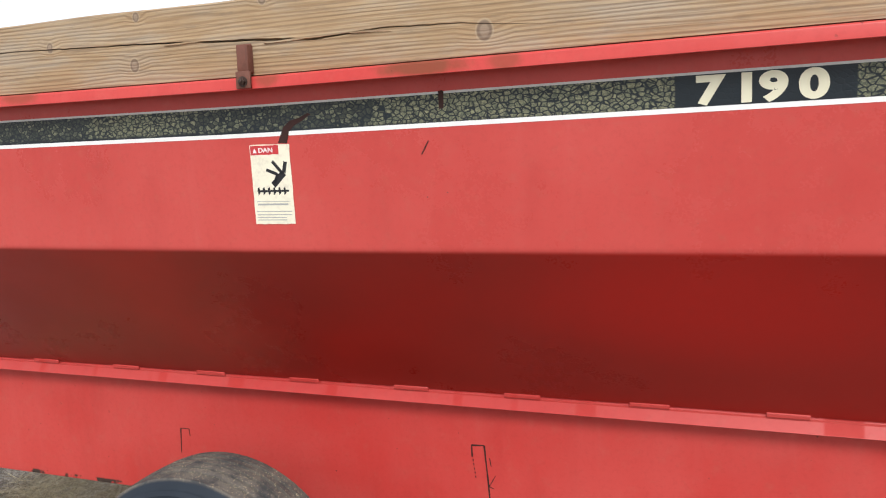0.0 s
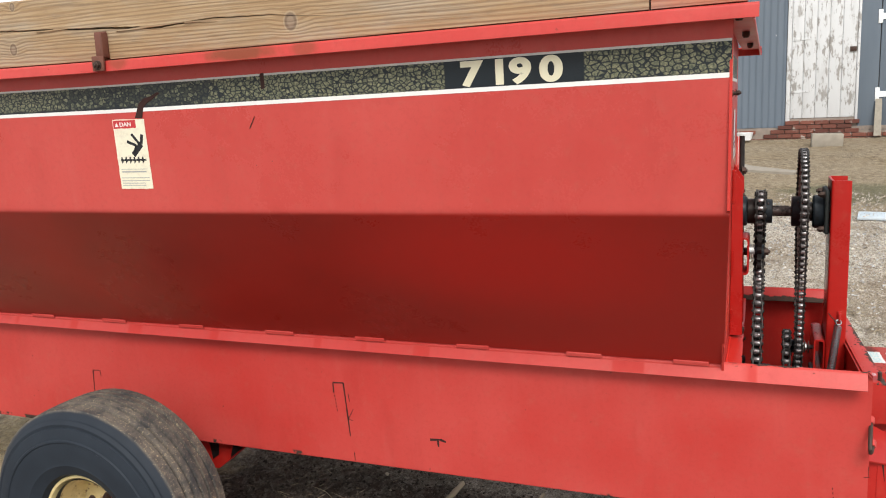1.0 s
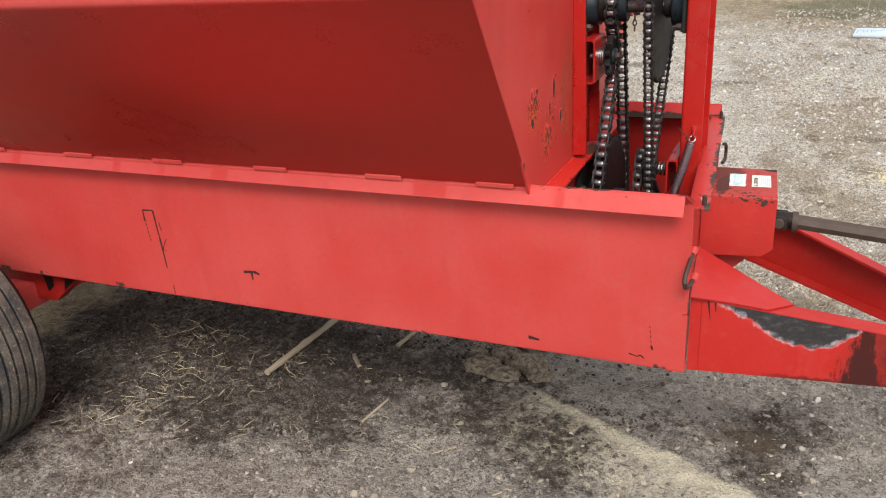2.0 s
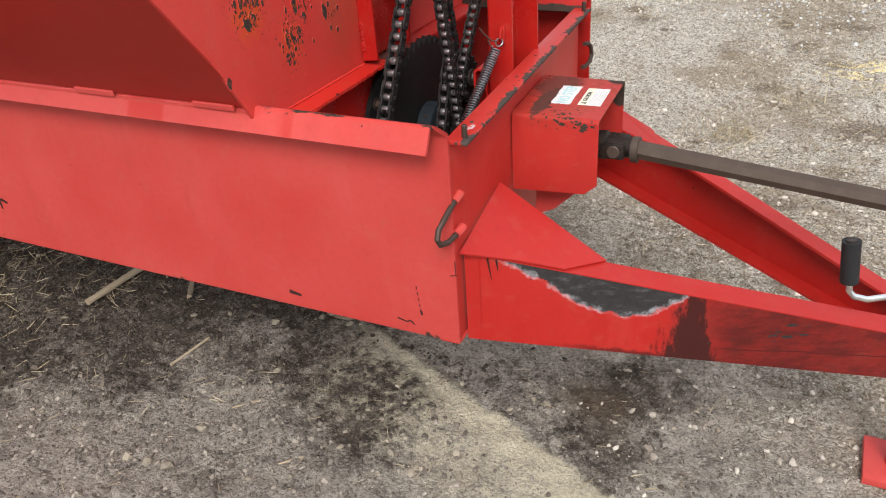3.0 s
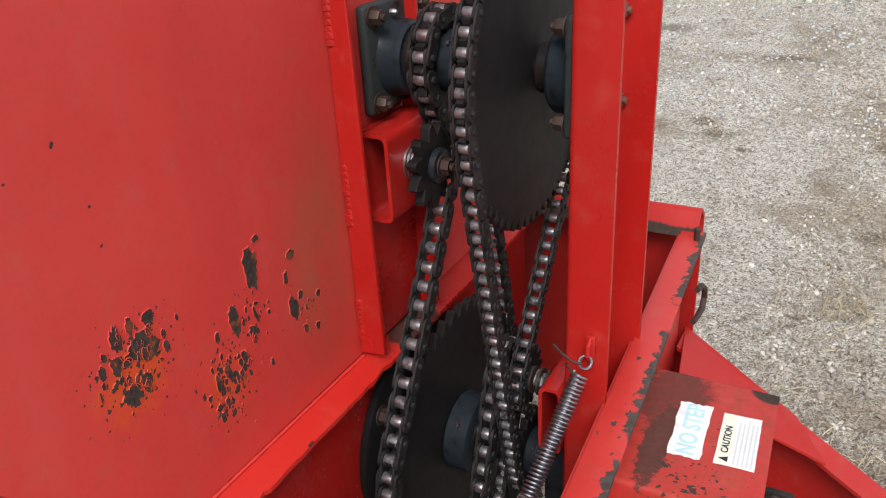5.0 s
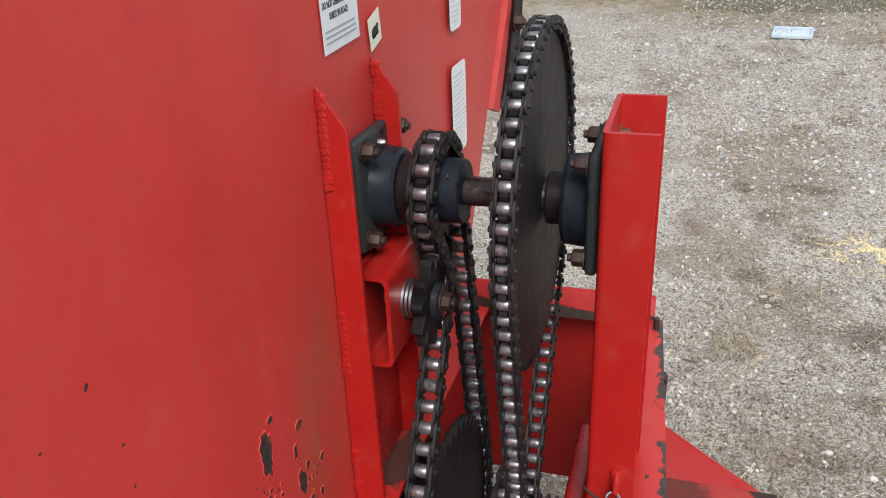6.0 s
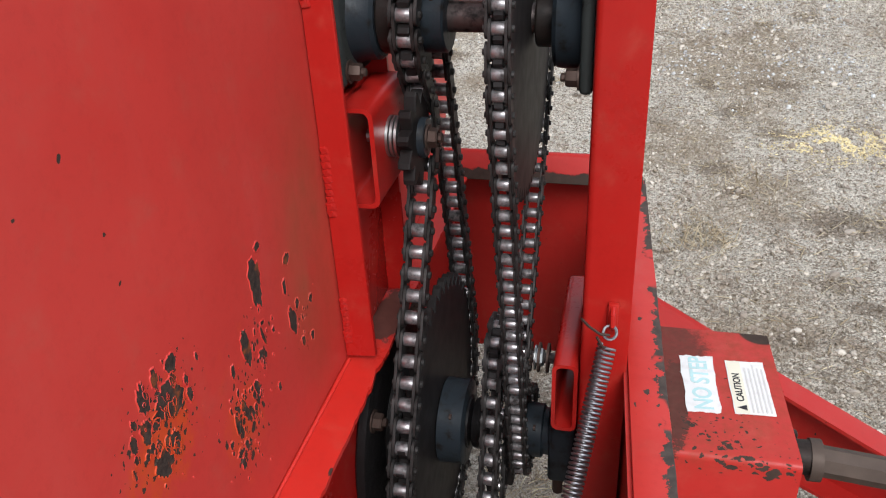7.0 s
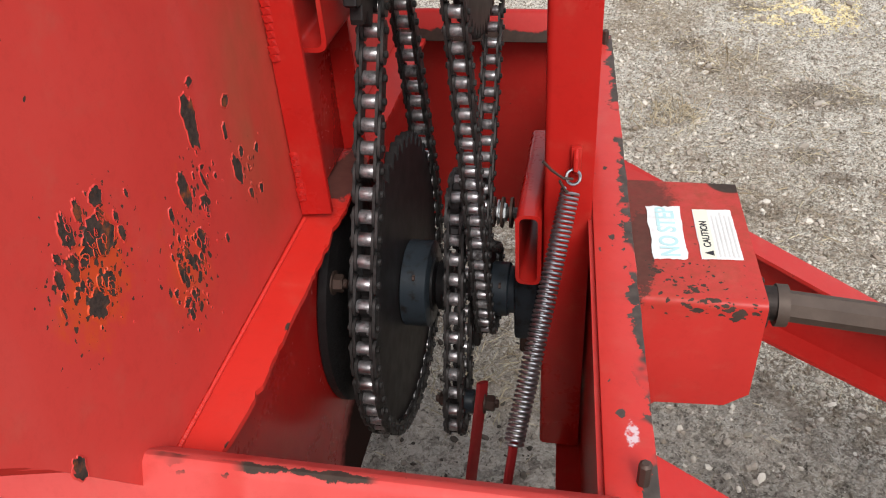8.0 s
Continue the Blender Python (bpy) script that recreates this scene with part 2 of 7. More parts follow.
def tongue_wear(k, co):
    x, y, z = k.axes(co)
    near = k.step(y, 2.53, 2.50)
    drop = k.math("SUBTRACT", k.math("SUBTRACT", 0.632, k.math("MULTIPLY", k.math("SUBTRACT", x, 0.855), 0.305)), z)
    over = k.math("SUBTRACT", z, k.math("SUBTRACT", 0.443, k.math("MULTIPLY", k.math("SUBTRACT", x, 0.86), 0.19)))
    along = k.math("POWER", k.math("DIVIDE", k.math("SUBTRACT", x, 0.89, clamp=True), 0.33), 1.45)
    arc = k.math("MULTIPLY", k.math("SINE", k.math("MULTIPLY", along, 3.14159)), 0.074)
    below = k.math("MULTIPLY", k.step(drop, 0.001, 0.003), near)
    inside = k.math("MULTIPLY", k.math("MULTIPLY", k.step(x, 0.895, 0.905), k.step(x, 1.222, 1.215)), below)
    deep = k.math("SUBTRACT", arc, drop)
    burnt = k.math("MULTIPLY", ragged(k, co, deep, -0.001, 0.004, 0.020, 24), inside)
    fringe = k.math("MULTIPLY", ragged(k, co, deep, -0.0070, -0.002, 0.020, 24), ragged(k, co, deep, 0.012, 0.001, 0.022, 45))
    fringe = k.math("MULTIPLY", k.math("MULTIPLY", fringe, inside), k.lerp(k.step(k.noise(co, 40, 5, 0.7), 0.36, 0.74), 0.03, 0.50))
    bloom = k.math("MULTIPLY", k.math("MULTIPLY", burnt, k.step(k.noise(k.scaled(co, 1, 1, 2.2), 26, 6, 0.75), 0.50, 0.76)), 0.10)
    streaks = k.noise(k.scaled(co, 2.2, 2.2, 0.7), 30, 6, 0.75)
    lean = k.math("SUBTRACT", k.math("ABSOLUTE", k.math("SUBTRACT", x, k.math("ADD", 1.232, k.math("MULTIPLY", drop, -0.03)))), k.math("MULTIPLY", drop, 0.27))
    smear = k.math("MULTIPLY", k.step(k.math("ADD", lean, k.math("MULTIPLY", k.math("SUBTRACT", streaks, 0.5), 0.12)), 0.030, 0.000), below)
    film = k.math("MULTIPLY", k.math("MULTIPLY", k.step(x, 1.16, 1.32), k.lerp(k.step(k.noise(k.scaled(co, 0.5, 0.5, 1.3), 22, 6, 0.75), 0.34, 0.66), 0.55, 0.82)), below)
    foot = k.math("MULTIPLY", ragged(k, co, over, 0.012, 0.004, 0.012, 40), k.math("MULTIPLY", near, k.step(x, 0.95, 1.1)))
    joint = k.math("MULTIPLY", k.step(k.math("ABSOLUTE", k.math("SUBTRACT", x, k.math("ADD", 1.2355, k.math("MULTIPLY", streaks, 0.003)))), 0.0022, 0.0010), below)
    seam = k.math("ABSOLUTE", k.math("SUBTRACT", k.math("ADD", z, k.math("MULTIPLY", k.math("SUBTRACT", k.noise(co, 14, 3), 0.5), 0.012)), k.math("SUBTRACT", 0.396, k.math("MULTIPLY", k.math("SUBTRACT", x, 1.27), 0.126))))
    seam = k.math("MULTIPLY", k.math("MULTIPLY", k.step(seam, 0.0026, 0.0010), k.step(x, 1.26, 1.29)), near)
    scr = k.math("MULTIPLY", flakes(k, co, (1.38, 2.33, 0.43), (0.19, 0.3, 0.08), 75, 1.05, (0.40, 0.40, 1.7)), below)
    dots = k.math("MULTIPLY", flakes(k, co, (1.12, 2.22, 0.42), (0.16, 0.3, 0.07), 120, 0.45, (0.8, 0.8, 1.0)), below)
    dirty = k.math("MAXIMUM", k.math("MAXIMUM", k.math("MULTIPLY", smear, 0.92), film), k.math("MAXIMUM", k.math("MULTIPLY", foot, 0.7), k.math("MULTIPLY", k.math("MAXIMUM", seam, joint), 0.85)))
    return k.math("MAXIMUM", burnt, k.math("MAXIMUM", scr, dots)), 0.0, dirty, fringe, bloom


def rim_wear(k, co):
    n = k.noise(co, 26, 5, 0.7)
    m = 0.0
    for x, rx, a in ((-0.62, 0.16, 0.75), (-0.44, 0.06, 0.5), (-1.0, 0.05, 0.5), (-1.75, 0.10, 0.5)):
        s = k.spot(co, (x, 1.565, 1.742), (rx, 0.06, 0.030))
        m = k.math("MAXIMUM", m, k.math("MULTIPLY", k.step(k.math("ADD", s, k.math("MULTIPLY", n, 0.6)), 0.45, 0.95), a))
    return flakes(k, co, (-0.8, 1.566, 1.735), (1.6, 0.06, 0.05), 60, 0.30), 0.0, m


def flange_wear(k, co):
    edge = flakes(k, co, (0.531, 2.15, 0.853), (0.012, 0.22, 0.05), 80, 0.75, (1, 0.6, 1))
    s = k.math("ADD", k.spot(co, (0.512, 2.50, 0.857), (0.035, 0.085, 0.05)), k.math("MULTIPLY", k.noise(co, 48, 6, 0.75), 0.9))
    return k.math("MAXIMUM", edge, k.math("MULTIPLY", k.step(s, 0.70, 0.84), 0.9)), 0.0, 0.0


RED = red_paint("red_enamel")
# dusty=True also puts the lower slope's shade and sheen into the colour.
RED_SIDE = red_paint("red_enamel_hopper_side", base=(0.47, 0.054, 0.046), fade=(0.53, 0.078, 0.066), rough=0.27, dusty=True)
RED_PANEL = red_paint("red_enamel_front_panel", base=(0.50, 0.031, 0.024), fade=(0.57, 0.054, 0.043), wear=panel_wear, rough=0.33, chips=0.05, grime=(0.29, 0.100, 0.050), relief=0.8)
RED_CROSS = red_paint("red_enamel_cross_member", base=(0.43, 0.020, 0.015), fade=(0.49, 0.040, 0.031), steel=(0.105, 0.085, 0.074), wear=cross_wear, chips=0.06)
RED_BEAM = red_paint("red_enamel_beam", wear=lip_wear, chips=0.05, grime=(0.42, 0.022, 0.016))
RED_BOX = red_paint("red_enamel_shield", base=(0.40, 0.018, 0.014), fade=(0.45, 0.034, 0.027), wear=box_wear, chips=0.04)
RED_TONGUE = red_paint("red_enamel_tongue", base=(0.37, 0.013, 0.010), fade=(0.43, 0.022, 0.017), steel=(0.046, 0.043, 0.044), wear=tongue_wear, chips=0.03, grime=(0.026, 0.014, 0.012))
RED_RIM = red_paint("red_enamel_rim", wear=rim_wear, chips=0.04)
# Far beam's deeper red: the pit's shade is put into the colour.
RED_FAR_SHADED = red_paint("red_enamel_far_beam_shaded", base=(0.36, 0.011, 0.009), fade=(0.42, 0.020, 0.015), wear=lip_wear)
RED_FLANGE = red_paint("red_enamel_inner_angle", base=(0.50, 0.018, 0.012), fade=(0.56, 0.030, 0.020), rough=0.28, wear=flange_wear, gloss=0.4)


def web_wear(k, co):
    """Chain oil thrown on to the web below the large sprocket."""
    s = k.spot(co, (0.50, 2.53, 0.36), (0.3, 0.33, 0.26))
    n = k.noise(co, 16, 5, 0.65)
    oil = k.step(k.math("ADD", s, k.math("MULTIPLY", k.math("SUBTRACT", n, 0.5), 0.35)), 0.14, 0.30)
    return 0.0, 0.0, k.math("MULTIPLY", oil, 0.97)


# Oil over a red that has the pit's shade put into it.
RED_WEB = red_paint("red_enamel_oily_web", base=(0.36, 0.010, 0.008), fade=(0.42, 0.018, 0.013), rough=0.24, wear=web_wear, gloss=0.4, grime=(0.010, 0.007, 0.006))
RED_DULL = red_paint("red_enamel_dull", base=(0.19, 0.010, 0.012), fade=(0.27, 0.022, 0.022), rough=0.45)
# Deeper red of post, ribs and brackets: shade put into the colour.
RED_SHADED = red_paint("red_enamel_shaded", base=(0.36, 0.010, 0.008), fade=(0.42, 0.018, 0.013), rough=0.26)


def plain(name, color, rough=0.5, metal=0.0, vary=0.25, scale=20.0, bump=0.1, gloss=0.3):
    k = Mat(name)
    n = k.noise(k.pos, scale, 5, 0.6)
    col = k.mix(n, tuple(c * (1 - vary) for c in color), tuple(min(1, c * (1 + vary)) for c in color))
    r = k.lerp(k.noise(k.pos, scale * 3, 3), max(0.05, rough - 0.1), min(1, rough + 0.12))
    return k.done(col, r, metal, k.bump(n, bump, 0.004), spec=gloss)


def greasy(name, color, rough, metal, grime=0.5):
    k = Mat(name)
    n = k.noise(k.pos, 60, 5, 0.65)
    g = k.step(n, 0.62 - grime * 0.35, 0.72)
    col = k.mix(g, color, (0.010, 0.008, 0.007))
    r = k.lerp(g, rough, 0.55)
    m = k.lerp(g, metal, 0.1)
    return k.done(col, r, m, k.bump(n, 0.35, 0.002), spec=0.16)


def flaked_material():
    k = Mat("flaked_dark_steel")
    n = k.noise(k.pos, 120, 5, 0.7)
    col = k.mix(k.step(n, 0.3, 0.7), (0.022, 0.018, 0.016), (0.070, 0.048, 0.038))
    col = k.mix(k.math("MULTIPLY", k.step(k.noise(k.pos, 45, 4, 0.7), 0.54, 0.70), 0.7), col, (0.30, 0.070, 0.016))
    return k.done(col, 0.8, normal=k.bump(n, 0.5, 0.002), spec=0.15)


FLAKED = flaked_material()
ROLLER = greasy("worn_roller_steel", (0.34, 0.325, 0.325), 0.36, 1.0, 0.70)
PLATE = greasy("oily_chain_plate", (0.050, 0.047, 0.045), 0.45, 0.6, 0.8)
SPROCKET = plain("greasy_sprocket_steel", (0.016, 0.014, 0.0135), 0.50, 0.10, 0.35, 14, 0.06, 0.15)
IRON = greasy("dark_bearing_iron", (0.017, 0.022, 0.027), 0.40, 0.0, 0.35)
PLATE_IRON = greasy("grey_green_cast_iron", (0.036, 0.040, 0.038), 0.46, 0.0, 0.28)
COLLAR = greasy("brown_black_lock_collar", (0.022, 0.017, 0.015), 0.34, 0.3, 0.4)
GREASE = plain("black_grease", (0.010, 0.009, 0.009), 0.42, 0, 0.4, 60, 0.5, 0.18)
SHAFT = greasy("shaft_steel", (0.10, 0.08, 0.075), 0.40, 0.7, 0.5)
YOKE = greasy("brown_greasy_yoke", (0.034, 0.025, 0.021), 0.50, 0.3, 0.5)
ZINC = plain("zinc_bolt", (0.40, 0.405, 0.40), 0.38, 1.0)
BOLT = plain("rusty_bolt", (0.070, 0.045, 0.036), 0.55, 0.5)
SPRING = plain("spring_wire", (0.27, 0.272, 0.28), 0.38, 0.95, 0.5, 120)
PTO = plain("weathered_drive_shaft", (0.082, 0.059, 0.046), 0.6, 0.35, 0.4, 26, 0.3)
BLACK_RUBBER = plain("black_rubber_grip", (0.018, 0.018, 0.019), 0.5)
CHROME = plain("chrome_crank_rod", (0.7, 0.7, 0.7), 0.22, 1.0, 0.1)
SCAR = plain("dark_scorched_scratch", (0.036, 0.013, 0.010), 0.7, 0, 0.4, 60)
TAN_RUST = plain("brown_rusty_iron", (0.16, 0.065, 0.045), 0.65, 0.2, 0.4, 40, 0.3)
DARK_INK = plain("dark_ink", (0.018, 0.018, 0.020), 0.5, 0, 0.1)
PALE_INK = plain("cream_print", (0.72, 0.68, 0.50), 0.5, 0, 0.06)
WHITE_INK = plain("white_print", (0.78, 0.77, 0.74), 0.5, 0, 0.06)
RED_INK = plain("red_print", (0.50, 0.04, 0.045), 0.5, 0, 0.1)
TEAL_INK = plain("faded_teal_print", (0.42, 0.62, 0.62), 0.6, 0, 0.15, 60)
PALE_LINE = plain("greyed_white_print", (0.55, 0.54, 0.51), 0.6, 0, 0.2, 60)
GREY_INK = plain("grey_print", (0.36, 0.36, 0.34), 0.6, 0, 0.1)
YELLOW_INK = plain("faded_yellow_print", (0.69, 0.665, 0.53), 0.6, 0, 0.1)


def decal_paper(name, color, dirt=0.25):
    k = Mat(name)
    n = k.noise(k.pos, 70, 5, 0.65)
    return k.done(k.mix(k.math("MULTIPLY", k.step(n, 0.45, 0.75), dirt), color, (0.30, 0.22, 0.17)), 0.48)


CREAM = decal_paper("cream_decal", (0.76, 0.71, 0.55))
PAPER = decal_paper("white_decal", (0.70, 0.70, 0.68), 0.22)


def band_material():
    """The dark model stripe: a film crazed into cells over a yellowed layer."""
    k = Mat("cracked_model_stripe")
    x, y, z = k.axes(k.pos)
    co = k.warp(k.scaled(k.pos, 0.72, 1, 1), 70, 0.007)
    d = k.voronoi(co, 100, feature="DISTANCE_TO_EDGE")
    d2 = k.voronoi(co, 210, feature="DISTANCE_TO_EDGE")
    n = k.noise(k.pos, 14, 4, 0.6)
    gap = k.step(d, 0.05, k.lerp(n, 0.10, 0.20))
    fine = k.step(d2, 0.015, 0.07)
    tone = k.axes(k.voronoi(co, 100, "Color"))[1]
    low = k.step(k.math("ADD", z, k.math("MULTIPLY", n, 0.016)), 1.6315, 1.640)
    dense = k.step(k.math("ADD", k.noise(k.pos, 2.2, 3), k.math("MULTIPLY", k.step(x, -0.80, -0.74), 0.32)), 0.42, 0.62)
    keep = k.lerp(k.step(k.math("ADD", tone, k.math("MULTIPLY", dense, 0.9)), 0.55, 0.85), 0.22, 1.0)
    fade = k.math("MULTIPLY", k.math("MULTIPLY", gap, k.lerp(fine, 0.45, 1.0)), k.math("MULTIPLY", low, keep))
    whole = k.math("MULTIPLY", k.step(x, -0.114, -0.110), k.step(x, 0.214, 0.210))
    fade = k.math("MULTIPLY", fade, k.math("SUBTRACT", 1.0, whole))
    moss = k.mix(k.step(k.noise(k.pos, 95, 5, 0.75), 0.34, 0.66), (0.055, 0.066, 0.044), (0.33, 0.315, 0.185))
    moss = k.mix(k.math("MULTIPLY", tone, 0.40), moss, (0.085, 0.100, 0.075))
    col = k.mix(fade, k.mix(n, (0.006, 0.009, 0.012), (0.014, 0.022, 0.028)), moss)
    return k.done(col, 0.42, normal=k.bump(gap, 0.15, 0.001), spec=0.35)


BAND = band_material()


def wood_material(name, a, b, knots=()):
    k = Mat(name)
    co = k.scaled(k.pos, 1.1, 14, 14)
    bend = 0.0
    p = k.pos
    for x, z, r in knots:
        bend = k.math("ADD", bend, k.math("MULTIPLY", k.spot(p, (x, 1.60, z), (r * 3, 0.4, r * 2.2)), 2.6))
    g = k.noise(co, 1.0, 3, 0.5, 0.6)
    z = k.axes(p)[2]
    ring = k.math("SINE", k.math("ADD", k.math("ADD", k.math("MULTIPLY", z, 640.0), k.math("MULTIPLY", g, 24.0)), k.math("MULTIPLY", bend, 3.0)))
    ring = k.math("MULTIPLY", k.step(ring, 1.1, -0.7), k.lerp(k.step(k.noise(k.scaled(p, 1.5, 6, 6), 2.0, 4, 0.6), 0.3, 0.7), 0.35, 1.0))
    fine = k.noise(k.scaled(p, 4, 200, 200), 1.0, 3, 0.6)
    col = k.mix(ring, a, b)
    col = k.mix(k.math("MULTIPLY", k.step(fine, 0.45, 0.70), 0.65), col, tuple(c * 0.62 for c in a))
    col = k.mix(k.math("MULTIPLY", k.step(k.noise(k.scaled(p, 1, 4, 4), 3, 6, 0.7), 0.40, 0.70), 0.62), col, (0.285, 0.240, 0.185))
    col = k.mix(k.math("MULTIPLY", k.step(k.noise(k.scaled(p, 2, 9, 9), 5, 6, 0.75), 0.52, 0.72), 0.45), col, (0.150, 0.110, 0.075))
    for x, z, r in knots:
        s = k.spot(p, (x, 1.60, z), (r, 0.4, r * 1.25))
        col = k.mix(k.math("MULTIPLY", k.step(s, 0.0, 0.12), 0.6), col, (0.36, 0.27, 0.17))
        col = k.mix(k.math("MULTIPLY", k.step(s, 0.14, 0.32), 0.85), col, (0.135, 0.088, 0.058))
        col = k.mix(k.step(s, 0.42, 0.62), col, k.mix(k.noise(p, 120, 4, 0.7), (0.19, 0.13, 0.085), (0.30, 0.22, 0.15)))
    return k.done(col, 0.75, normal=k.bump(k.math("ADD", ring, fine), 0.35, 0.003))


WOOD = wood_material("weathered_plank", (0.27, 0.168, 0.084), (0.44, 0.305, 0.165),
                     ((-0.49, 1.809, 0.022), (-1.395, 1.80, 0.017), (-1.02, 1.925, 0.014), (-1.38, 1.915, 0.012), (-1.66, 1.862, 0.013), (-0.72, 1.92, 0.014)))
WOOD_RED = wood_material("red_stained_plank", (0.36, 0.13, 0.075), (0.46, 0.19, 0.11))


def tyre_material():
    k = Mat("dusty_tyre_rubber")
    p = k.pos
    rr = k.scaled(p, 1, 0.0, 1, (1.38, 0, -0.337))
    ln = k.t.nodes.new("ShaderNodeVectorMath")
    ln.operation = "LENGTH"
    k.put(ln, 0, rr)
    tread = k.step(ln.outputs["Value"], 0.345, 0.372)
    mud = k.math("MULTIPLY", tread, k.lerp(k.step(k.noise(p, 14, 6, 0.7), 0.34, 0.62), 0.25, 1.0))
    # No mud below the rib crowns: the grooves' shade is put into the colour.
    mud = k.math("MULTIPLY", mud, k.step(ln.outputs["Value"], 0.373, 0.381))
    bits = k.step(k.noise(p, 170, 3, 0.6), 0.60, 0.66)
    col = k.mix(mud, k.mix(k.noise(p, 9, 4), (0.012, 0.016, 0.022), (0.026, 0.034, 0.045)), k.mix(k.noise(p, 60, 5, 0.75), (0.045, 0.040, 0.036), (0.24, 0.205, 0.165)))
    col = k.mix(k.math("MULTIPLY", k.math("MULTIPLY", bits, mud), 0.8), col, (0.46, 0.37, 0.23))
    return k.done(col, k.lerp(mud, 0.62, 0.9), spec=0.2, normal=k.bump(k.noise(p, 70, 5, 0.7), k.lerp(mud, 0.1, 0.6), 0.006))


TYRE = tyre_material()


def yellow_material():
    k = Mat("chipped_yellow_enamel")
    n = k.noise(k.pos, 22, 5, 0.7)
    col = k.mix(k.step(n, 0.60, 0.66), k.mix(k.noise(k.pos, 8, 3), (0.58, 0.46, 0.18), (0.72, 0.62, 0.36)), (0.14, 0.07, 0.035))
    col = k.mix(k.math("MULTIPLY", k.step(k.noise(k.pos, 9, 5, 0.7), 0.46, 0.62), 0.55), col, (0.26, 0.17, 0.07))
    return k.done(col, 0.45)


YELLOW = yellow_material()


def ground_material():
    k = Mat("gravel_and_dirt")
    p = k.pos
    x, y, z = k.axes(p)
    broad = k.noise(p, 1.3, 5, 0.65)
    mid = k.noise(p, 4.2, 6, 0.70, 0.5)
    patch = k.noise(p, 11.0, 6, 0.72)
    grit = k.noise(p, 130, 5, 0.75)
    wp = k.warp(p, 40, 0.02)
    grains = k.voronoi(wp, 75)
    fine = k.voronoi(wp, 190)
    tone = k.axes(k.voronoi(wp, 75, "Color"))[0]
    tone2 = k.axes(k.voronoi(wp, 190, "Color"))[1]
    # stony gravel: every grain its own tone, dark gaps between
    gravel = k.mix(k.step(tone, 0.1, 0.95), (0.42, 0.350, 0.264), (0.80, 0.715, 0.590))
    gravel = k.mix(k.math("MULTIPLY", k.step(tone2, 0.55, 0.9), 0.7), gravel, (0.80, 0.735, 0.62))
    gravel = k.mix(k.math("MULTIPLY", k.step(grains, 0.55, 0.85), k.step(patch, 0.36, 0.60)), gravel, (0.13, 0.098, 0.070))
    gravel = k.mix(k.math("MULTIPLY", k.step(tone2, 0.30, 0.15), 0.60), gravel, (0.13, 0.098, 0.070))
    gravel = k.mix(k.math("MULTIPLY", k.step(fine, 0.50, 0.80), 0.65), gravel, (0.16, 0.125, 0.092))
    gravel = k.mix(k.math("MULTIPLY", k.step(patch, 0.50, 0.66), 0.60), gravel, (0.36, 0.28, 0.19))
    gravel = k.mix(k.math("MULTIPLY", k.step(mid, 0.51, 0.63), 0.70), gravel, k.mix(grit, (0.17, 0.126, 0.088), (0.36, 0.285, 0.210)))
    pale = k.math("MULTIPLY", k.step(broad, 0.36, 0.52), k.step(k.math("ADD", tone2, k.math("MULTIPLY", tone, 0.6)), 0.35, 0.9))
    gravel = k.mix(k.math("MULTIPLY", k.math("MULTIPLY", pale, k.step(y, 3.2, 5.0)), 0.62), gravel, (0.82, 0.755, 0.655))
    gravel = k.mix(k.math("MULTIPLY", k.step(k.math("ADD", broad, k.math("MULTIPLY", k.math("SUBTRACT", patch, 0.5), 0.5)), 0.50, 0.36), 0.50), gravel, k.mix(grit, (0.26, 0.195, 0.130), (0.52, 0.42, 0.305)))
    # bare dirt: dark loam, greyish dry crust in broad drifts, crumbs and pale specks
    soft = k.noise(k.warp(p, 3.0, 0.25), 3.2, 7, 0.62)
    clod = k.noise(k.warp(p, 9.0, 0.06), 24, 8, 0.72)
    # Part damp, part wagon shade put into the colour: soil darkens towards the wagon.
    dark_soil = k.step(k.math("ADD", k.spot(p, (-1.05, 2.15, 0), (1.15, 1.0, 5)), k.math("MULTIPLY", k.math("SUBTRACT", soft, 0.5), 0.9)), 0.05, 0.55)
    dry = k.math("SUBTRACT", k.math("MULTIPLY", k.step(k.math("ADD", y, k.math("MULTIPLY", x, 0.10)), 2.55, 1.75), 0.27), k.math("MULTIPLY", dark_soil, 0.23))
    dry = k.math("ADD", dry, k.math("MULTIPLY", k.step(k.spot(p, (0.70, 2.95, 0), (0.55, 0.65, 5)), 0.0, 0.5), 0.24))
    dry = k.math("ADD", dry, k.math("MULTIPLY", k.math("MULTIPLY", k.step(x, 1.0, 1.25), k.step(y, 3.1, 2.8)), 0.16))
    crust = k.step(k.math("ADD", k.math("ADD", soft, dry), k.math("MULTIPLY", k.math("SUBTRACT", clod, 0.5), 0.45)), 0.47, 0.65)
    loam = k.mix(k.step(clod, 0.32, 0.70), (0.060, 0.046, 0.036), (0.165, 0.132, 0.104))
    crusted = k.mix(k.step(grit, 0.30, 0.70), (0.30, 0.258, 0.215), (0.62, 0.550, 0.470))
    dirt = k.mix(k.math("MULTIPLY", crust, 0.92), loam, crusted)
    nub = k.axes(k.voronoi(k.warp(p, 25, 0.05), 36, "Color"))[0]
    dirt = k.mix(k.math("MULTIPLY", k.step(nub, 0.60, 0.95), k.lerp(crust, 0.22, 0.60)), dirt, (0.56, 0.495, 0.42))
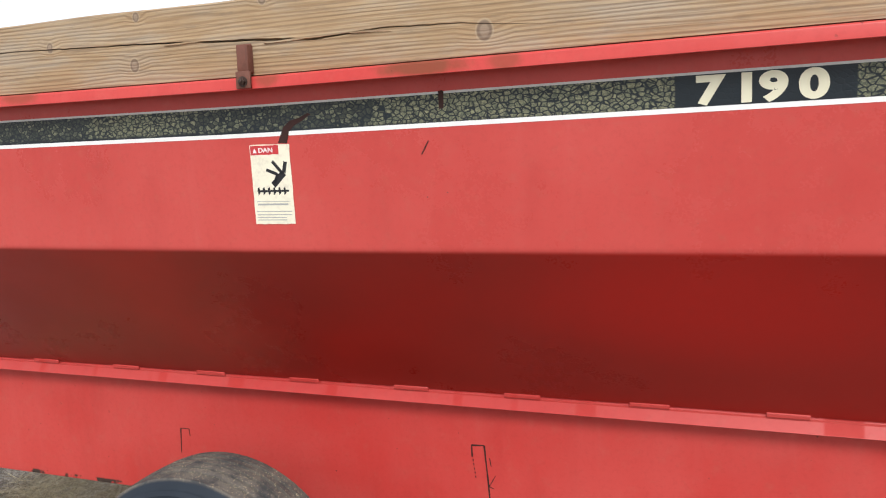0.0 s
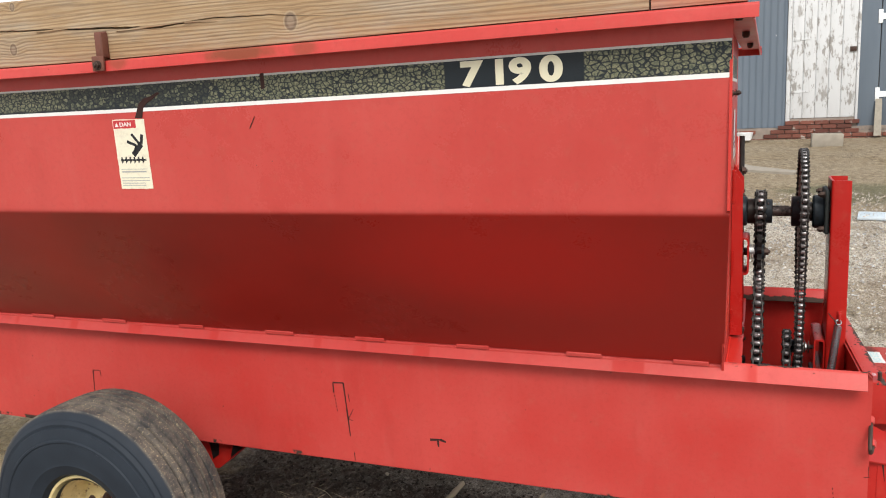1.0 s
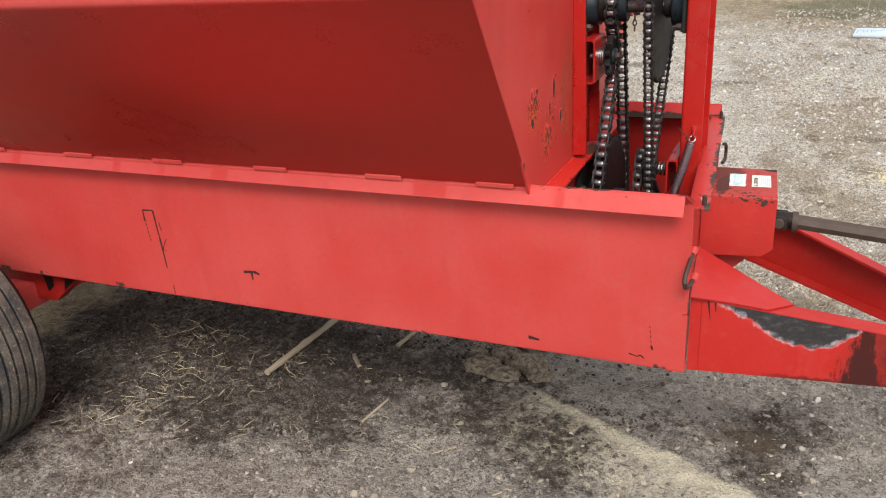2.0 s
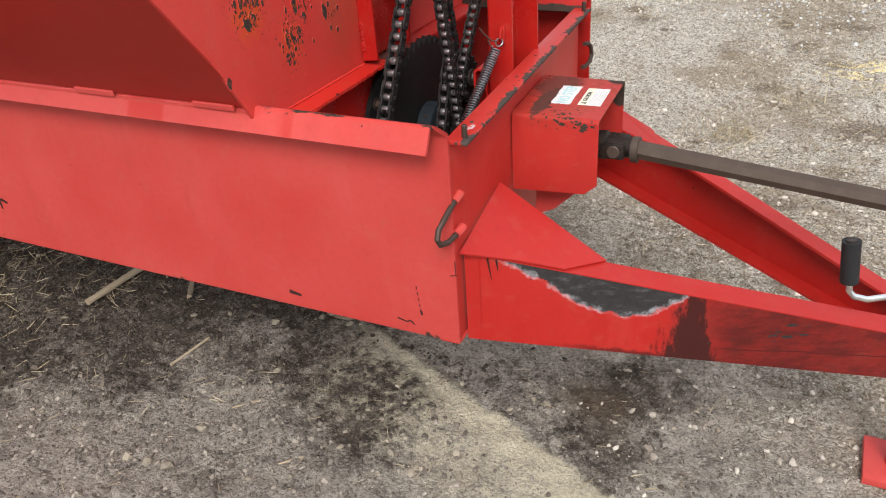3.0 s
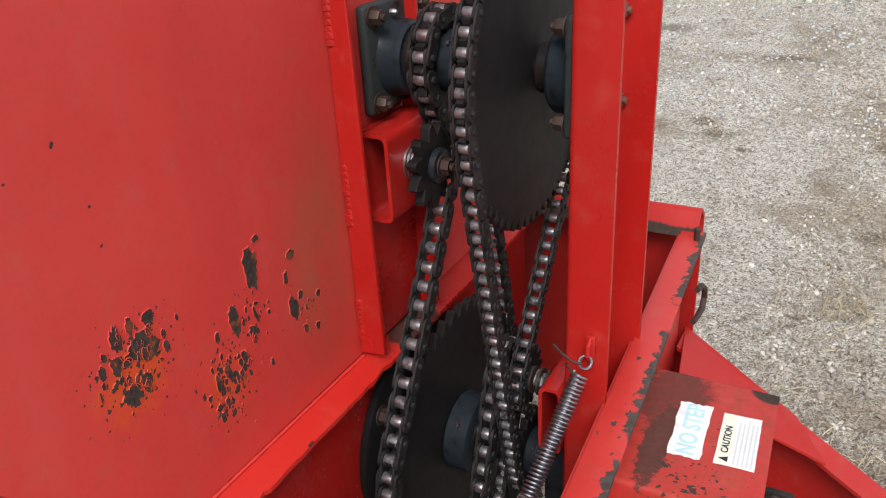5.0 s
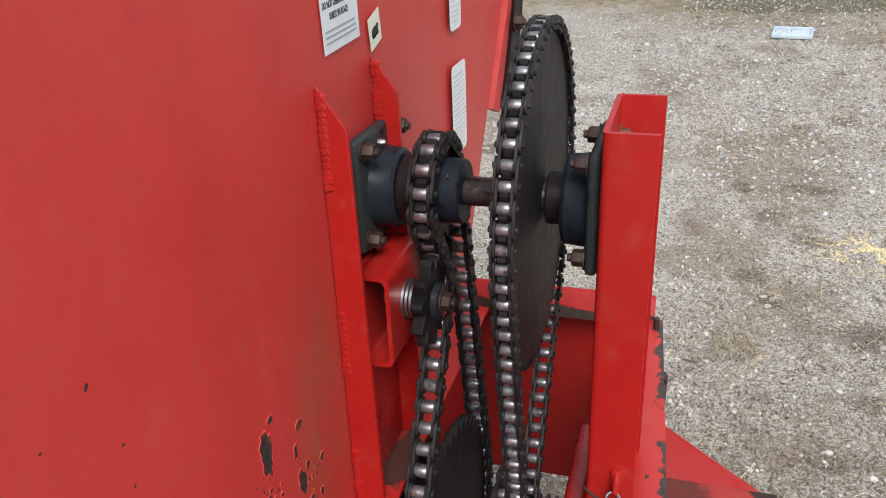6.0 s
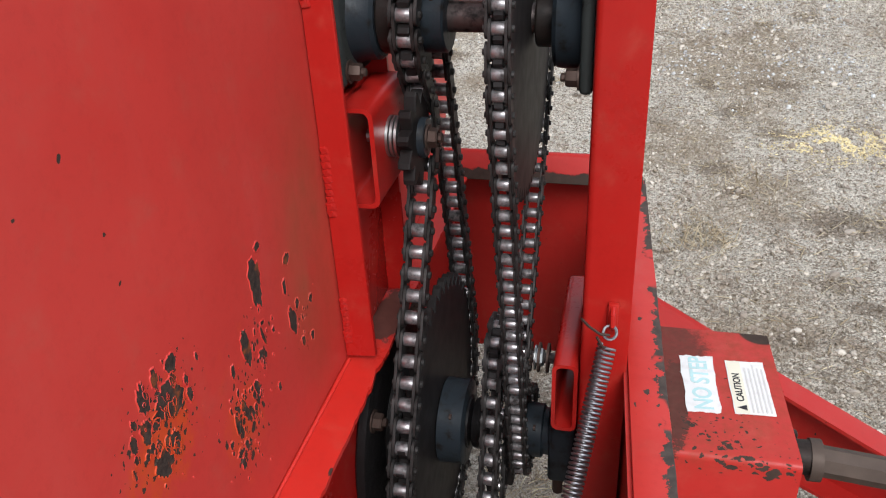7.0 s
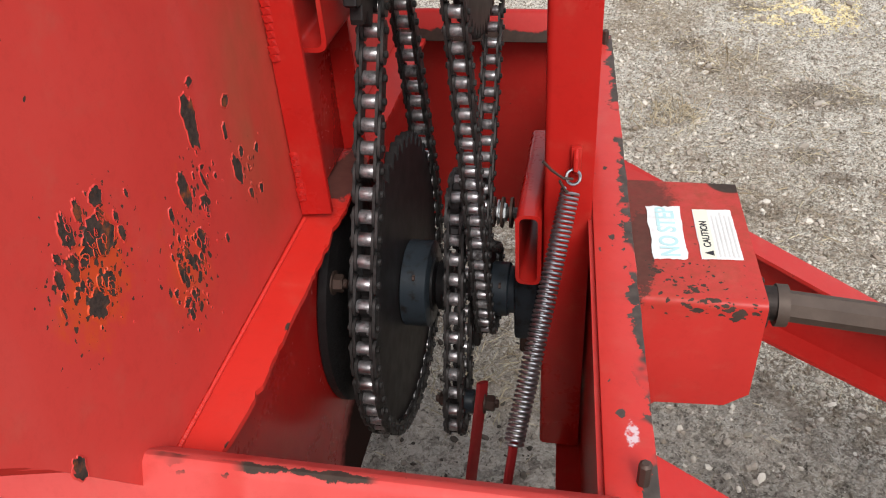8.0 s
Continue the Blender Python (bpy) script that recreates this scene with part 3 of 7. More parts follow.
    dirt = k.mix(k.math("MULTIPLY", k.step(nub, 0.34, 0.05), 0.40), dirt, (0.070, 0.054, 0.042))
    dirt = k.mix(k.math("MULTIPLY", k.step(k.noise(p, 62, 6, 0.80), 0.51, 0.41), 0.40), dirt, (0.050, 0.039, 0.031))
    dirt = k.mix(k.math("MULTIPLY", k.step(tone2, 0.88, 0.94), k.lerp(crust, 0.35, 0.7)), dirt, (0.50, 0.45, 0.385))
    dirt = k.mix(k.math("MULTIPLY", k.step(tone2, 0.12, 0.05), 0.6), dirt, (0.045, 0.035, 0.028))
    dirt = k.mix(k.math("MULTIPLY", k.step(k.math("ADD", k.spot(p, (-2.55, 2.45, 0), (1.1, 1.5, 5)), k.math("MULTIPLY", k.math("SUBTRACT", soft, 0.5), 0.9)), 0.12, 0.42), k.lerp(k.step(clod, 0.35, 0.6), 0.4, 0.9)), dirt, (0.56, 0.455, 0.265))
    out = k.math("MAXIMUM", k.math("MULTIPLY", k.math("SUBTRACT", y, 3.0), 0.9), k.math("MULTIPLY", k.math("SUBTRACT", x, k.lerp(k.step(y, 3.2, 2.7), 1.0, 1.45)), 1.1))
    bare = k.step(k.math("ADD", out, k.math("MULTIPLY", k.math("SUBTRACT", k.noise(p, 1.7, 6, 0.75), 0.5), 2.4)), -0.45, 0.55)
    col = k.mix(bare, dirt, gravel)
    # pale sandy spill that widens away from the beam
    edge = k.math("SUBTRACT", k.math("SUBTRACT", 2.450, k.math("MULTIPLY", k.math("SUBTRACT", x, 0.62), 0.46)), y)
    edge = k.math("ADD", edge, k.math("MULTIPLY", k.math("SUBTRACT", k.noise(p, 13, 7, 0.75), 0.5), 0.10))
    reach = k.math("MULTIPLY", k.step(x, 0.20, 0.42), k.step(x, 1.50, 1.15))
    ridge = k.math("MULTIPLY", k.math("MULTIPLY", k.step(edge, -0.010, 0.022), k.step(edge, k.lerp(k.step(x, 0.45, 0.9), 0.075, 0.16), k.lerp(k.step(x, 0.45, 0.9), 0.02, 0.07))), reach)
    apron = k.math("MULTIPLY", k.math("MULTIPLY", k.step(edge, 0.0, 0.03), k.step(edge, 0.42, 0.18)), k.math("MULTIPLY", reach, k.step(k.math("ADD", clod, k.math("MULTIPLY", soft, 0.5)), 0.60, 0.86)))
    meal = k.mix(k.step(grit, 0.3, 0.7), (0.60, 0.52, 0.365), (0.84, 0.755, 0.57))
    col = k.mix(k.math("MULTIPLY", apron, 0.75), col, meal)
    col = k.mix(k.math("MULTIPLY", ridge, k.lerp(k.step(clod, 0.30, 0.50), 0.55, 0.95)), col, meal)
    # ragged clumps of dark litter
    rag = k.math("ADD", k.math("MULTIPLY", patch, 0.5), k.math("MULTIPLY", grit, 0.5))
    for cx, cy, rx, ry, a in ((0.98, 2.50, 0.17, 0.13, 0.75), (1.57, 4.45, 0.32, 0.16, 0.75), (1.70, 6.59, 0.16, 0.16, 0.8), (1.46, 6.48, 0.12, 0.10, 0.8), (1.13, 5.65, 0.11, 0.13, 0.8),
                              (1.43, 5.67, 0.22, 0.10, 0.7), (1.22, 5.34, 0.14, 0.16, 0.7), (1.38, 5.14, 0.14, 0.09, 0.85), (1.13, 4.82, 0.13, 0.12, 0.8), (1.20, 4.64, 0.09, 0.08, 0.8),
                              (1.47, 4.06, 0.14, 0.08, 0.7), (1.54, 3.95, 0.12, 0.07, 0.7), (1.30, 3.75, 0.14, 0.10, 0.6), (2.1, 5.3, 0.35, 0.25, 0.5), (-0.59, 6.28, 0.36, 0.22, 0.75), (-0.20, 5.95, 0.22, 0.10, 0.85), (0.29, 5.76, 0.13, 0.10, 0.9), (0.38, 5.64, 0.13, 0.11, 0.9), (0.54, 5.47, 0.09, 0.06, 0.95), (0.56, 6.80, 0.30, 0.12, 0.8), (-0.25, 7.30, 0.30, 0.14, 0.8)):
        s = k.spot(p, (cx, cy, 0), (rx, ry, 5))
        col = k.mix(k.math("MULTIPLY", k.step(k.math("ADD", k.math("MULTIPLY", s, 0.55), rag), 0.64, 0.90), a * 0.85), col, (0.16, 0.118, 0.082))
    # dry turf towards the barn
    turf_edge = k.step(k.math("ADD", y, k.math("MULTIPLY", k.noise(p, 0.8, 5, 0.7), 5.0)), 10.4, 12.0)
    turf = k.mix(k.step(k.noise(p, 14, 6, 0.8), 0.38, 0.62), (0.19, 0.135, 0.08), (0.50, 0.395, 0.255))
    turf = k.mix(k.math("MULTIPLY", k.step(k.noise(p, 2.0, 5, 0.7), 0.46, 0.60), 0.6), turf, (0.38, 0.285, 0.175))
    green = k.step(k.math("ADD", k.spot(p, (1.75, 9.5, 0.45), (1.7, 0.9, 3)), k.math("MULTIPLY", k.noise(p, 5, 5, 0.75), 0.6)), 0.55, 0.85)
    turf = k.mix(k.math("MULTIPLY", green, 0.8), turf, (0.085, 0.095, 0.035))
    col = k.mix(k.math("MULTIPLY", k.math("MAXIMUM", turf_edge, green), 0.82), col, turf)
    h = k.math("MULTIPLY", k.math("ADD", k.math("MULTIPLY", k.step(grains, 0.65, 0.1), 0.7), k.math("MULTIPLY", k.step(fine, 0.6, 0.1), 0.40)), k.lerp(bare, 0.15, 1.0))
    h = k.math("ADD", h, k.math("ADD", k.math("MULTIPLY", grit, 0.7), k.math("MULTIPLY", clod, k.lerp(bare, 2.4, 0.4))))
    h = k.math("ADD", h, k.math("MULTIPLY", patch, 2.5))
    return k.done(col, 0.95, normal=k.bump(h, 0.95, 0.016), spec=0.12)


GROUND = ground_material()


def pebble_material(name, lo, hi, dusty=False):
    k = Mat(name)
    r = k.island()
    col = k.mix(k.math("POWER", r, 1.5), lo, hi)
    col = k.mix(k.math("MULTIPLY", k.noise(k.pos, 150, 3), 0.4), col, tuple(0.5 * (p + q) for p, q in zip(lo, hi)))
    if dusty:
        earth = k.step(k.noise(k.pos, 4.2, 6, 0.70, 0.5), 0.50, 0.62)
        col = k.mix(k.math("MULTIPLY", earth, 0.6), col, (0.17, 0.125, 0.085))
    return k.done(col, 0.85, spec=0.3)


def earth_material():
    """Crumbs of the yard soil: darker under the wagon, part damp, part shade put into the colour; paler where dry and
    open.
    """
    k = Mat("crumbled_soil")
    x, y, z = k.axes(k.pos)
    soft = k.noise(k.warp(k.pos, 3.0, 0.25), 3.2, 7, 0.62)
    dry_and_lit = k.step(k.math("ADD", soft, k.math("SUBTRACT", k.math("MULTIPLY", k.step(y, 2.55, 1.75), 0.26), k.math("MULTIPLY", k.step(k.spot(k.pos, (-1.05, 2.15, 0), (1.15, 1.0, 5)), 0.05, 0.55), 0.20))), 0.47, 0.68)
    lo = k.mix(dry_and_lit, (0.040, 0.032, 0.026), (0.12, 0.10, 0.082))
    hi = k.mix(dry_and_lit, (0.150, 0.124, 0.100), (0.40, 0.345, 0.285))
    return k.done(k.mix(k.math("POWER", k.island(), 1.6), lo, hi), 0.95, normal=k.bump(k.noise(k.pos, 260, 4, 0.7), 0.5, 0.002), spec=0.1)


PEBBLE = pebble_material("gravel_stone", (0.20, 0.162, 0.125), (0.66, 0.595, 0.505), True)
CRUSHED = pebble_material("crushed_grey_stone", (0.24, 0.23, 0.215), (0.68, 0.68, 0.66))
CLOD = pebble_material("dry_clod", (0.20, 0.168, 0.128), (0.44, 0.375, 0.285))
EARTH = earth_material()
def lump_material():
    k = Mat("crusted_dirt")
    n = k.noise(k.pos, 60, 6, 0.75)
    col = k.mix(k.step(n, 0.35, 0.65), (0.13, 0.10, 0.070), (0.40, 0.33, 0.24))
    return k.done(col, 0.95, normal=k.bump(n, 0.8, 0.012), spec=0.1)


LUMP = lump_material()
STRAW = pebble_material("straw", (0.24, 0.18, 0.105), (0.54, 0.465, 0.32))
CORN = pebble_material("spilled_feed_meal", (0.55, 0.43, 0.20), (0.84, 0.73, 0.46))
STICK = pebble_material("dry_stick", (0.27, 0.205, 0.135), (0.47, 0.38, 0.265))

# ---------------------------------------------------------------- mesh helpers


def finish(name, bm, material, smooth=True):
    bmesh.ops.recalc_face_normals(bm, faces=bm.faces)
    me = bpy.data.meshes.new(name)
    bm.to_mesh(me)
    bm.free()
    me.materials.append(material)
    if smooth:
        me.shade_smooth()
        me.set_sharp_from_angle(angle=radians(34))
    return me


def part(name, bm, material, parent, label="", smooth=True):
    """One mesh object under a thing or under a part."""
    ob = new(name, finish(name, bm, material, smooth))
    ob.parent = parent
    return tagged(ob, label)


def thing(name, label, category, at=(0, 0, 0), group="", kind=""):
    ob = new(name)
    ob.location = at
    ob.empty_display_size = 0.1
    return tagged(ob, label, category, group, kind)


def solid(name, bm, material, label, category, group="", kind="", smooth=True):
    return tagged(new(name, finish(name, bm, material, smooth)), label, category, group, kind)


def box(x0, x1, y0, y1, z0, z1, bevel=0.0, bm=None, seg=2):
    bm = bm or bmesh.new()
    r = bmesh.ops.create_cube(bm, size=1.0)
    bmesh.ops.scale(bm, vec=(x1 - x0, y1 - y0, z1 - z0), verts=r["verts"])
    bmesh.ops.translate(bm, vec=((x0 + x1) / 2, (y0 + y1) / 2, (z0 + z1) / 2), verts=r["verts"])
    if bevel:
        edges = list({e for v in r["verts"] for e in v.link_edges})
        bmesh.ops.bevel(bm, geom=edges, offset=bevel, segments=seg, profile=0.5, affect="EDGES")
    return bm


def hull(bottom, top, bm=None):
    """A solid between two polygons of as many corners."""
    bm = bm or bmesh.new()
    a = [bm.verts.new(p) for p in bottom]
    b = [bm.verts.new(p) for p in top]
    bm.faces.new(a), bm.faces.new(b[::-1])
    n = len(a)
    for i in range(n):
        bm.faces.new((a[i], b[i], b[(i + 1) % n], a[(i + 1) % n]))
    return bm


def slab(points, thick, bm=None, bevel=0.0):
    """A plate: a flat polygon of points and its copy along the normal."""
    pts = [Vector(p) for p in points]
    n = Vector((0, 0, 0))
    for i in range(len(pts)):
        n += (pts[i] - pts[0]).cross(pts[(i + 1) % len(pts)] - pts[0])
    n.normalize()
    fresh = bmesh.new()
    hull(pts, [p + n * thick for p in pts], fresh)
    if bevel:
        bmesh.ops.bevel(fresh, geom=list(fresh.edges), offset=bevel, segments=1, affect="EDGES")
    if bm is None:
        return fresh
    join(bm, fresh)
    return bm


def join(bm, other):
    me = bpy.data.meshes.new("tmp")
    other.to_mesh(me)
    other.free()
    bm.from_mesh(me)
    bpy.data.meshes.remove(me)
    return bm


def offset_line(line, t):
    """The copy of an open line (a, b) at distance t to its left."""
    out = []
    for i, p in enumerate(line):
        p = Vector(p)
        d0 = (p - Vector(line[i - 1])).normalized() if i else (Vector(line[1]) - p).normalized()
        d1 = (Vector(line[i + 1]) - p).normalized() if i < len(line) - 1 else d0
        n0, n1 = Vector((-d0.y, d0.x)), Vector((-d1.y, d1.x))
        m = (n0 + n1).normalized()
        out.append(tuple(p + m * t / max(0.4, m.dot(n0))))
    return out


def rounded(line, r, n=4):
    """An open line with its inner corners rounded."""
    out = [line[0]]
    for i in range(1, len(line) - 1):
        p, a, b = Vector(line[i]), Vector(line[i - 1]), Vector(line[i + 1])
        da, db = (a - p).normalized(), (b - p).normalized()
        s = min(r, (a - p).length * 0.45, (b - p).length * 0.45)
        p0, p1 = p + da * s, p + db * s
        for j in range(n + 1):
            u = j / n
            out.append(tuple((1 - u) ** 2 * p0 + 2 * u * (1 - u) * p + u * u * p1))
    out.append(line[-1])
    return out


def strip_x(line, t, x0, x1, steps=1):
    """Sheet of thickness t bent along a (y, z) line, running from x0 to x1."""
    prof = list(line) + offset_line(line, t)[::-1]
    return sweep_profile([[(x0 + (x1 - x0) * i / steps, y, z) for y, z in prof] for i in range(steps + 1)])


def strip_y(line, t, y0, y1):
    prof = list(line) + offset_line(line, t)[::-1]
    return sweep_profile([[(x, y, z) for x, z in prof] for y in (y0, y1)])


def sweep_profile(rings, bm=None, caps=True):
    bm = bm or bmesh.new()
    vs = [[bm.verts.new(p) for p in ring] for ring in rings]
    n = len(vs[0])
    for a, b in zip(vs, vs[1:]):
        for i in range(n):
            bm.faces.new((a[i], a[(i + 1) % n], b[(i + 1) % n], b[i]))
    if caps:
        bm.faces.new(vs[0][::-1]), bm.faces.new(vs[-1])
    return bm


def tube_y(ring, t, r, y0, y1, bm):
    """A hollow rectangular tube along y: ring of (x, z) corners, wall t, corner radius r."""
    def loop(cs, rad):
        out = []
        for i in range(4):
            p, a, c = Vector(cs[i]), Vector(cs[i - 1]), Vector(cs[(i + 1) % 4])
            p0, p1 = p + (a - p).normalized() * rad, p + (c - p).normalized() * rad
            out += [(1 - u) ** 2 * p0 + 2 * u * (1 - u) * p + u * u * p1 for u in (0, 0.25, 0.5, 0.75, 1)]
        return out
    cx, cz = sum(p[0] for p in ring) / 4, sum(p[1] for p in ring) / 4
    inner = [(x + (t if x < cx else -t), z + (t if z < cz else -t)) for x, z in ring]
    o, n = loop(ring, r), loop(inner, max(0.001, r - t * 0.6))
    sets = [[bm.verts.new((p.x, y, p.y)) for p in q] for q in (o, n) for y in (y0, y1)]
    k = len(o)
    for i in range(k):
        j = (i + 1) % k
        bm.faces.new((sets[0][i], sets[0][j], sets[1][j], sets[1][i]))
        bm.faces.new((sets[2][i], sets[3][i], sets[3][j], sets[2][j]))
        bm.faces.new((sets[0][i], sets[2][i], sets[2][j], sets[0][j]))
        bm.faces.new((sets[1][i], sets[1][j], sets[3][j], sets[3][i]))
    return bm


def turned(profile, centre, seg=32, bm=None, axis="x", caps=True):
    """A solid of revolution round the x axis (or y): profile of (along, radius)."""
    rings = []
    for a, r in profile:
        ring = []
        for i in range(seg):
            c, s = math.cos(math.tau * i / seg) * r, math.sin(math.tau * i / seg) * r
            ring.append((centre[0] + a, centre[1] + c, centre[2] + s) if axis == "x" else (centre[0] + c, centre[1] + a, centre[2] + s))
        rings.append(ring)
    return sweep_profile(rings, bm, caps)


def rod(points, r, seg=8, bm=None, flat=1.0):
    """A round bar along a line of points."""
    pts = [Vector(p) for p in points]
    rings, side = [], None
    for i, p in enumerate(pts):
        d = (pts[min(i + 1, len(pts) - 1)] - pts[max(i - 1, 0)]).normalized()
        if side is None:
            side = d.orthogonal().normalized()
        side = (side - d * side.dot(d)).normalized()
        up = d.cross(side)
        rings.append([tuple(p + side * math.cos(math.tau * j / seg) * r + up * math.sin(math.tau * j / seg) * r * flat) for j in range(seg)])
    return sweep_profile(rings, bm)


def hexbolt(at, axis, r=0.008, h=0.008, bm=None, washer=True):
    """A hex head with its washer, its axis along x or y (sign in h)."""
    bm = bm or bmesh.new()
    s = 1 if h > 0 else -1
    if washer:
        turned([(0, r * 1.35), (s * 0.002, r * 1.35)], at, 14, bm, axis)
    turned([(s * 0.002, r), (h * 0.85, r), (h, r * 0.86)], at, 6, bm, axis)
    turned([(h, r * 0.5), (h + s * 0.004, r * 0.5), (h + s * 0.005, r * 0.38)], at, 8, bm, axis)
    return bm


def weld(points, r=0.004, every=0.0055, bm=None):
    """A weld bead: overlapping scallops along a line."""
    bm = bm or bmesh.new()
    rng = random.Random(len(points) * 7 + int(abs(points[0][0]) * 1000))
    for a, b in zip(points, points[1:]):
        a, b = Vector(a), Vector(b)
        n = max(2, int((b - a).length / every))
        for i in range(n):
            p = a.lerp(b, (i + 0.5) / n)
            g = bmesh.ops.create_icosphere(bm, subdivisions=1, radius=r * rng.uniform(0.85, 1.15))
            bmesh.ops.translate(bm, vec=p, verts=g["verts"])
    return bm


def word(name, text, size, m, material, parent, fat=0.0, stretch=1.0, label="", spacing=1.0):
    """Built-in lettering as a flat mesh."""
    cu = bpy.data.curves.new(name, "FONT")
    cu.body, cu.size, cu.extrude, cu.offset, cu.space_character = text, size, 0.0002, fat, spacing
    tmp = new("tmp_word", cu)
    bpy.context.view_layer.update()
    me = bpy.data.meshes.new_from_object(tmp)
    bpy.data.objects.remove(tmp)
    me.transform(m @ Matrix.Diagonal((stretch, 1, 1, 1)))
    me.materials.clear()
    me.materials.append(material)
    ob = new(name, me)
    ob.parent = parent
    return tagged(ob, label)


# axes of flat lettering: right, up, out
def facing(at, right, up):
    right, up = Vector(right).normalized(), Vector(up).normalized()
    out = right.cross(up)
    return Matrix(((right.x, up.x, out.x, at[0]), (right.y, up.y, out.y, at[1]), (right.z, up.z, out.z, at[2]), (0, 0, 0, 1)))


def card(m, w, h, t=0.0005, bm=None, ragged_edge=0.0, seed=0, at=(0, 0)):
    """A thin rectangle in the plane of m, with its lower left corner at 'at'."""
    rng = random.Random(seed)
    pts = []
    n = 9 if ragged_edge else 1
    cs = [(0, 0), (w, 0), (w, h), (0, h)]
    for i in range(4):
        a, b = Vector(cs[i]), Vector(cs[(i + 1) % 4])
        for j in range(n):
            q = a.lerp(b, j / n)
            if ragged_edge:
                q += Vector((rng.uniform(-1, 1), rng.uniform(-1, 1))) * ragged_edge
            pts.append((at[0] + q.x, at[1] + q.y))
    return hull([m @ Vector((x, y, 0)) for x, y in pts], [m @ Vector((x, y, t)) for x, y in pts], bm)


def round_card(m, w, h, r, t=0.0004):
    """A thin rectangle with rounded corners in the plane of m."""
    pts = []
    for cx, cy, a0 in ((w - r, r, -90), (w - r, h - r, 0), (r, h - r, 90), (r, r, 180)):
        for j in range(5):
            a = radians(a0 + 22.5 * j)
            pts.append((cx + r * math.cos(a), cy + r * math.sin(a)))
    return hull([m @ Vector((x, y, 0)) for x, y in pts], [m @ Vector((x, y, t)) for x, y in pts])


def bars(m, x0, x1, ys, h, t=0.0009, seed=0, bm=None):
    """Lines of unreadable print as plain bars."""
    rng = random.Random(seed)
    bm = bm or bmesh.new()
    for y in ys:
        card(m, (x1 - x0) * rng.uniform(0.82, 1.0), h, t, bm, at=(x0, y))
    return bm


# ---------------------------------------------------------------- ground


def rise(x, y):
    """Height of the ground: level round the wagon, climbing to the barn."""
    u = max(0.0, y - 3.7)
    z = 0.089 * (y - 4.2) if y > 4.7 else 0.0445 * u * u
    z = min(z, 0.873 + 0.01 * max(0.0, y - 14.0))
    return z


def lumps(x, y):
    near = 1.0 if -3 < x < 5 and 0 < y < 10 else 0.3
    z = 0.016 * noise.noise((x * 2.1, y * 2.1, 0.3)) + 0.009 * noise.noise((x * 7, y * 7, 4.0)) + 0.006 * noise.noise((x * 17, y * 17, 9.0))
    if near == 1.0:
        z += 0.006 * noise.noise((x * 34, y * 34, 2.0))
        if -1.7 < x < 1.4 and 1.2 < y < 3.4:
            clump = noise.noise((x * 21, y * 21, 6.0))
            z += 0.020 * max(0.0, clump - 0.12) + 0.006 * noise.noise((x * 58, y * 58, 3.0))
    return near * z


def ground_height(x, y):
    return rise(x, y) + lumps(x, y)


def make_ground():
    def marks(lo, hi, step, far):
        inner = list(np.arange(lo, hi + 1e-6, step))
        outer, d = [], step
        p = hi
        while p < far:
            d *= 1.45
            p += d
            outer.append(p)
        q, d, left = lo, step, []
        while q > -far:
            d *= 1.45
            q -= d
            left.append(q)
        return left[::-1] + inner + outer

    xs, ys = marks(-2.4, 3.0, 0.014, 900), marks(1.0, 7.0, 0.014, 900)
    verts = [(x, y, ground_height(x, y)) for y in ys for x in xs]
    nx = len(xs)
    faces = [(j * nx + i, j * nx + i + 1, (j + 1) * nx + i + 1, (j + 1) * nx + i) for j in range(len(ys) - 1) for i in range(nx - 1)]
    me = bpy.data.meshes.new("ground")
    me.from_pydata(verts, [], faces)
    me.materials.append(GROUND)
    me.shade_smooth()
    return tagged(new("ground", me), "packed farmyard dirt and pale gravel with straw bits", "ground", kind="structure")


make_ground()
ICO = bmesh.new()
bmesh.ops.create_icosphere(ICO, subdivisions=1, radius=1.0)
ICO_V = [v.co.copy() for v in ICO.verts]
ICO_F = [tuple(v.index for v in f.verts) for f in ICO.faces]
ICO.free()


def scatter(name, places, material, label, category, flat=0.6):
    """Loose stones: (x, y, radius) each, joined into one mesh of stuff."""
    rng = random.Random(len(places))
    verts, faces = [], []
    for x, y, r in places:
        rot = Euler((rng.uniform(0, 6), rng.uniform(0, 6), rng.uniform(0, 6))).to_matrix()
        sx, sy, sz = r * rng.uniform(0.7, 1.3), r * rng.uniform(0.6, 1.1), r * rng.uniform(0.5, 0.9)
        z = ground_height(x, y) + r * 0.18
        base = len(verts)
        for v in ICO_V:
            q = rot @ Vector((v.x * sx, v.y * sy, v.z * sz)) * rng.uniform(0.62, 1.15)
            verts.append((x + q.x, y + q.y, z + q.z * (0.5 + flat * 0.5)))
        faces += [tuple(i + base for i in f) for f in ICO_F]
    me = bpy.data.meshes.new(name)
    me.from_pydata(verts, [], faces)
    me.materials.append(material)
    return tagged(new(name, me), label, category, kind="stuff")


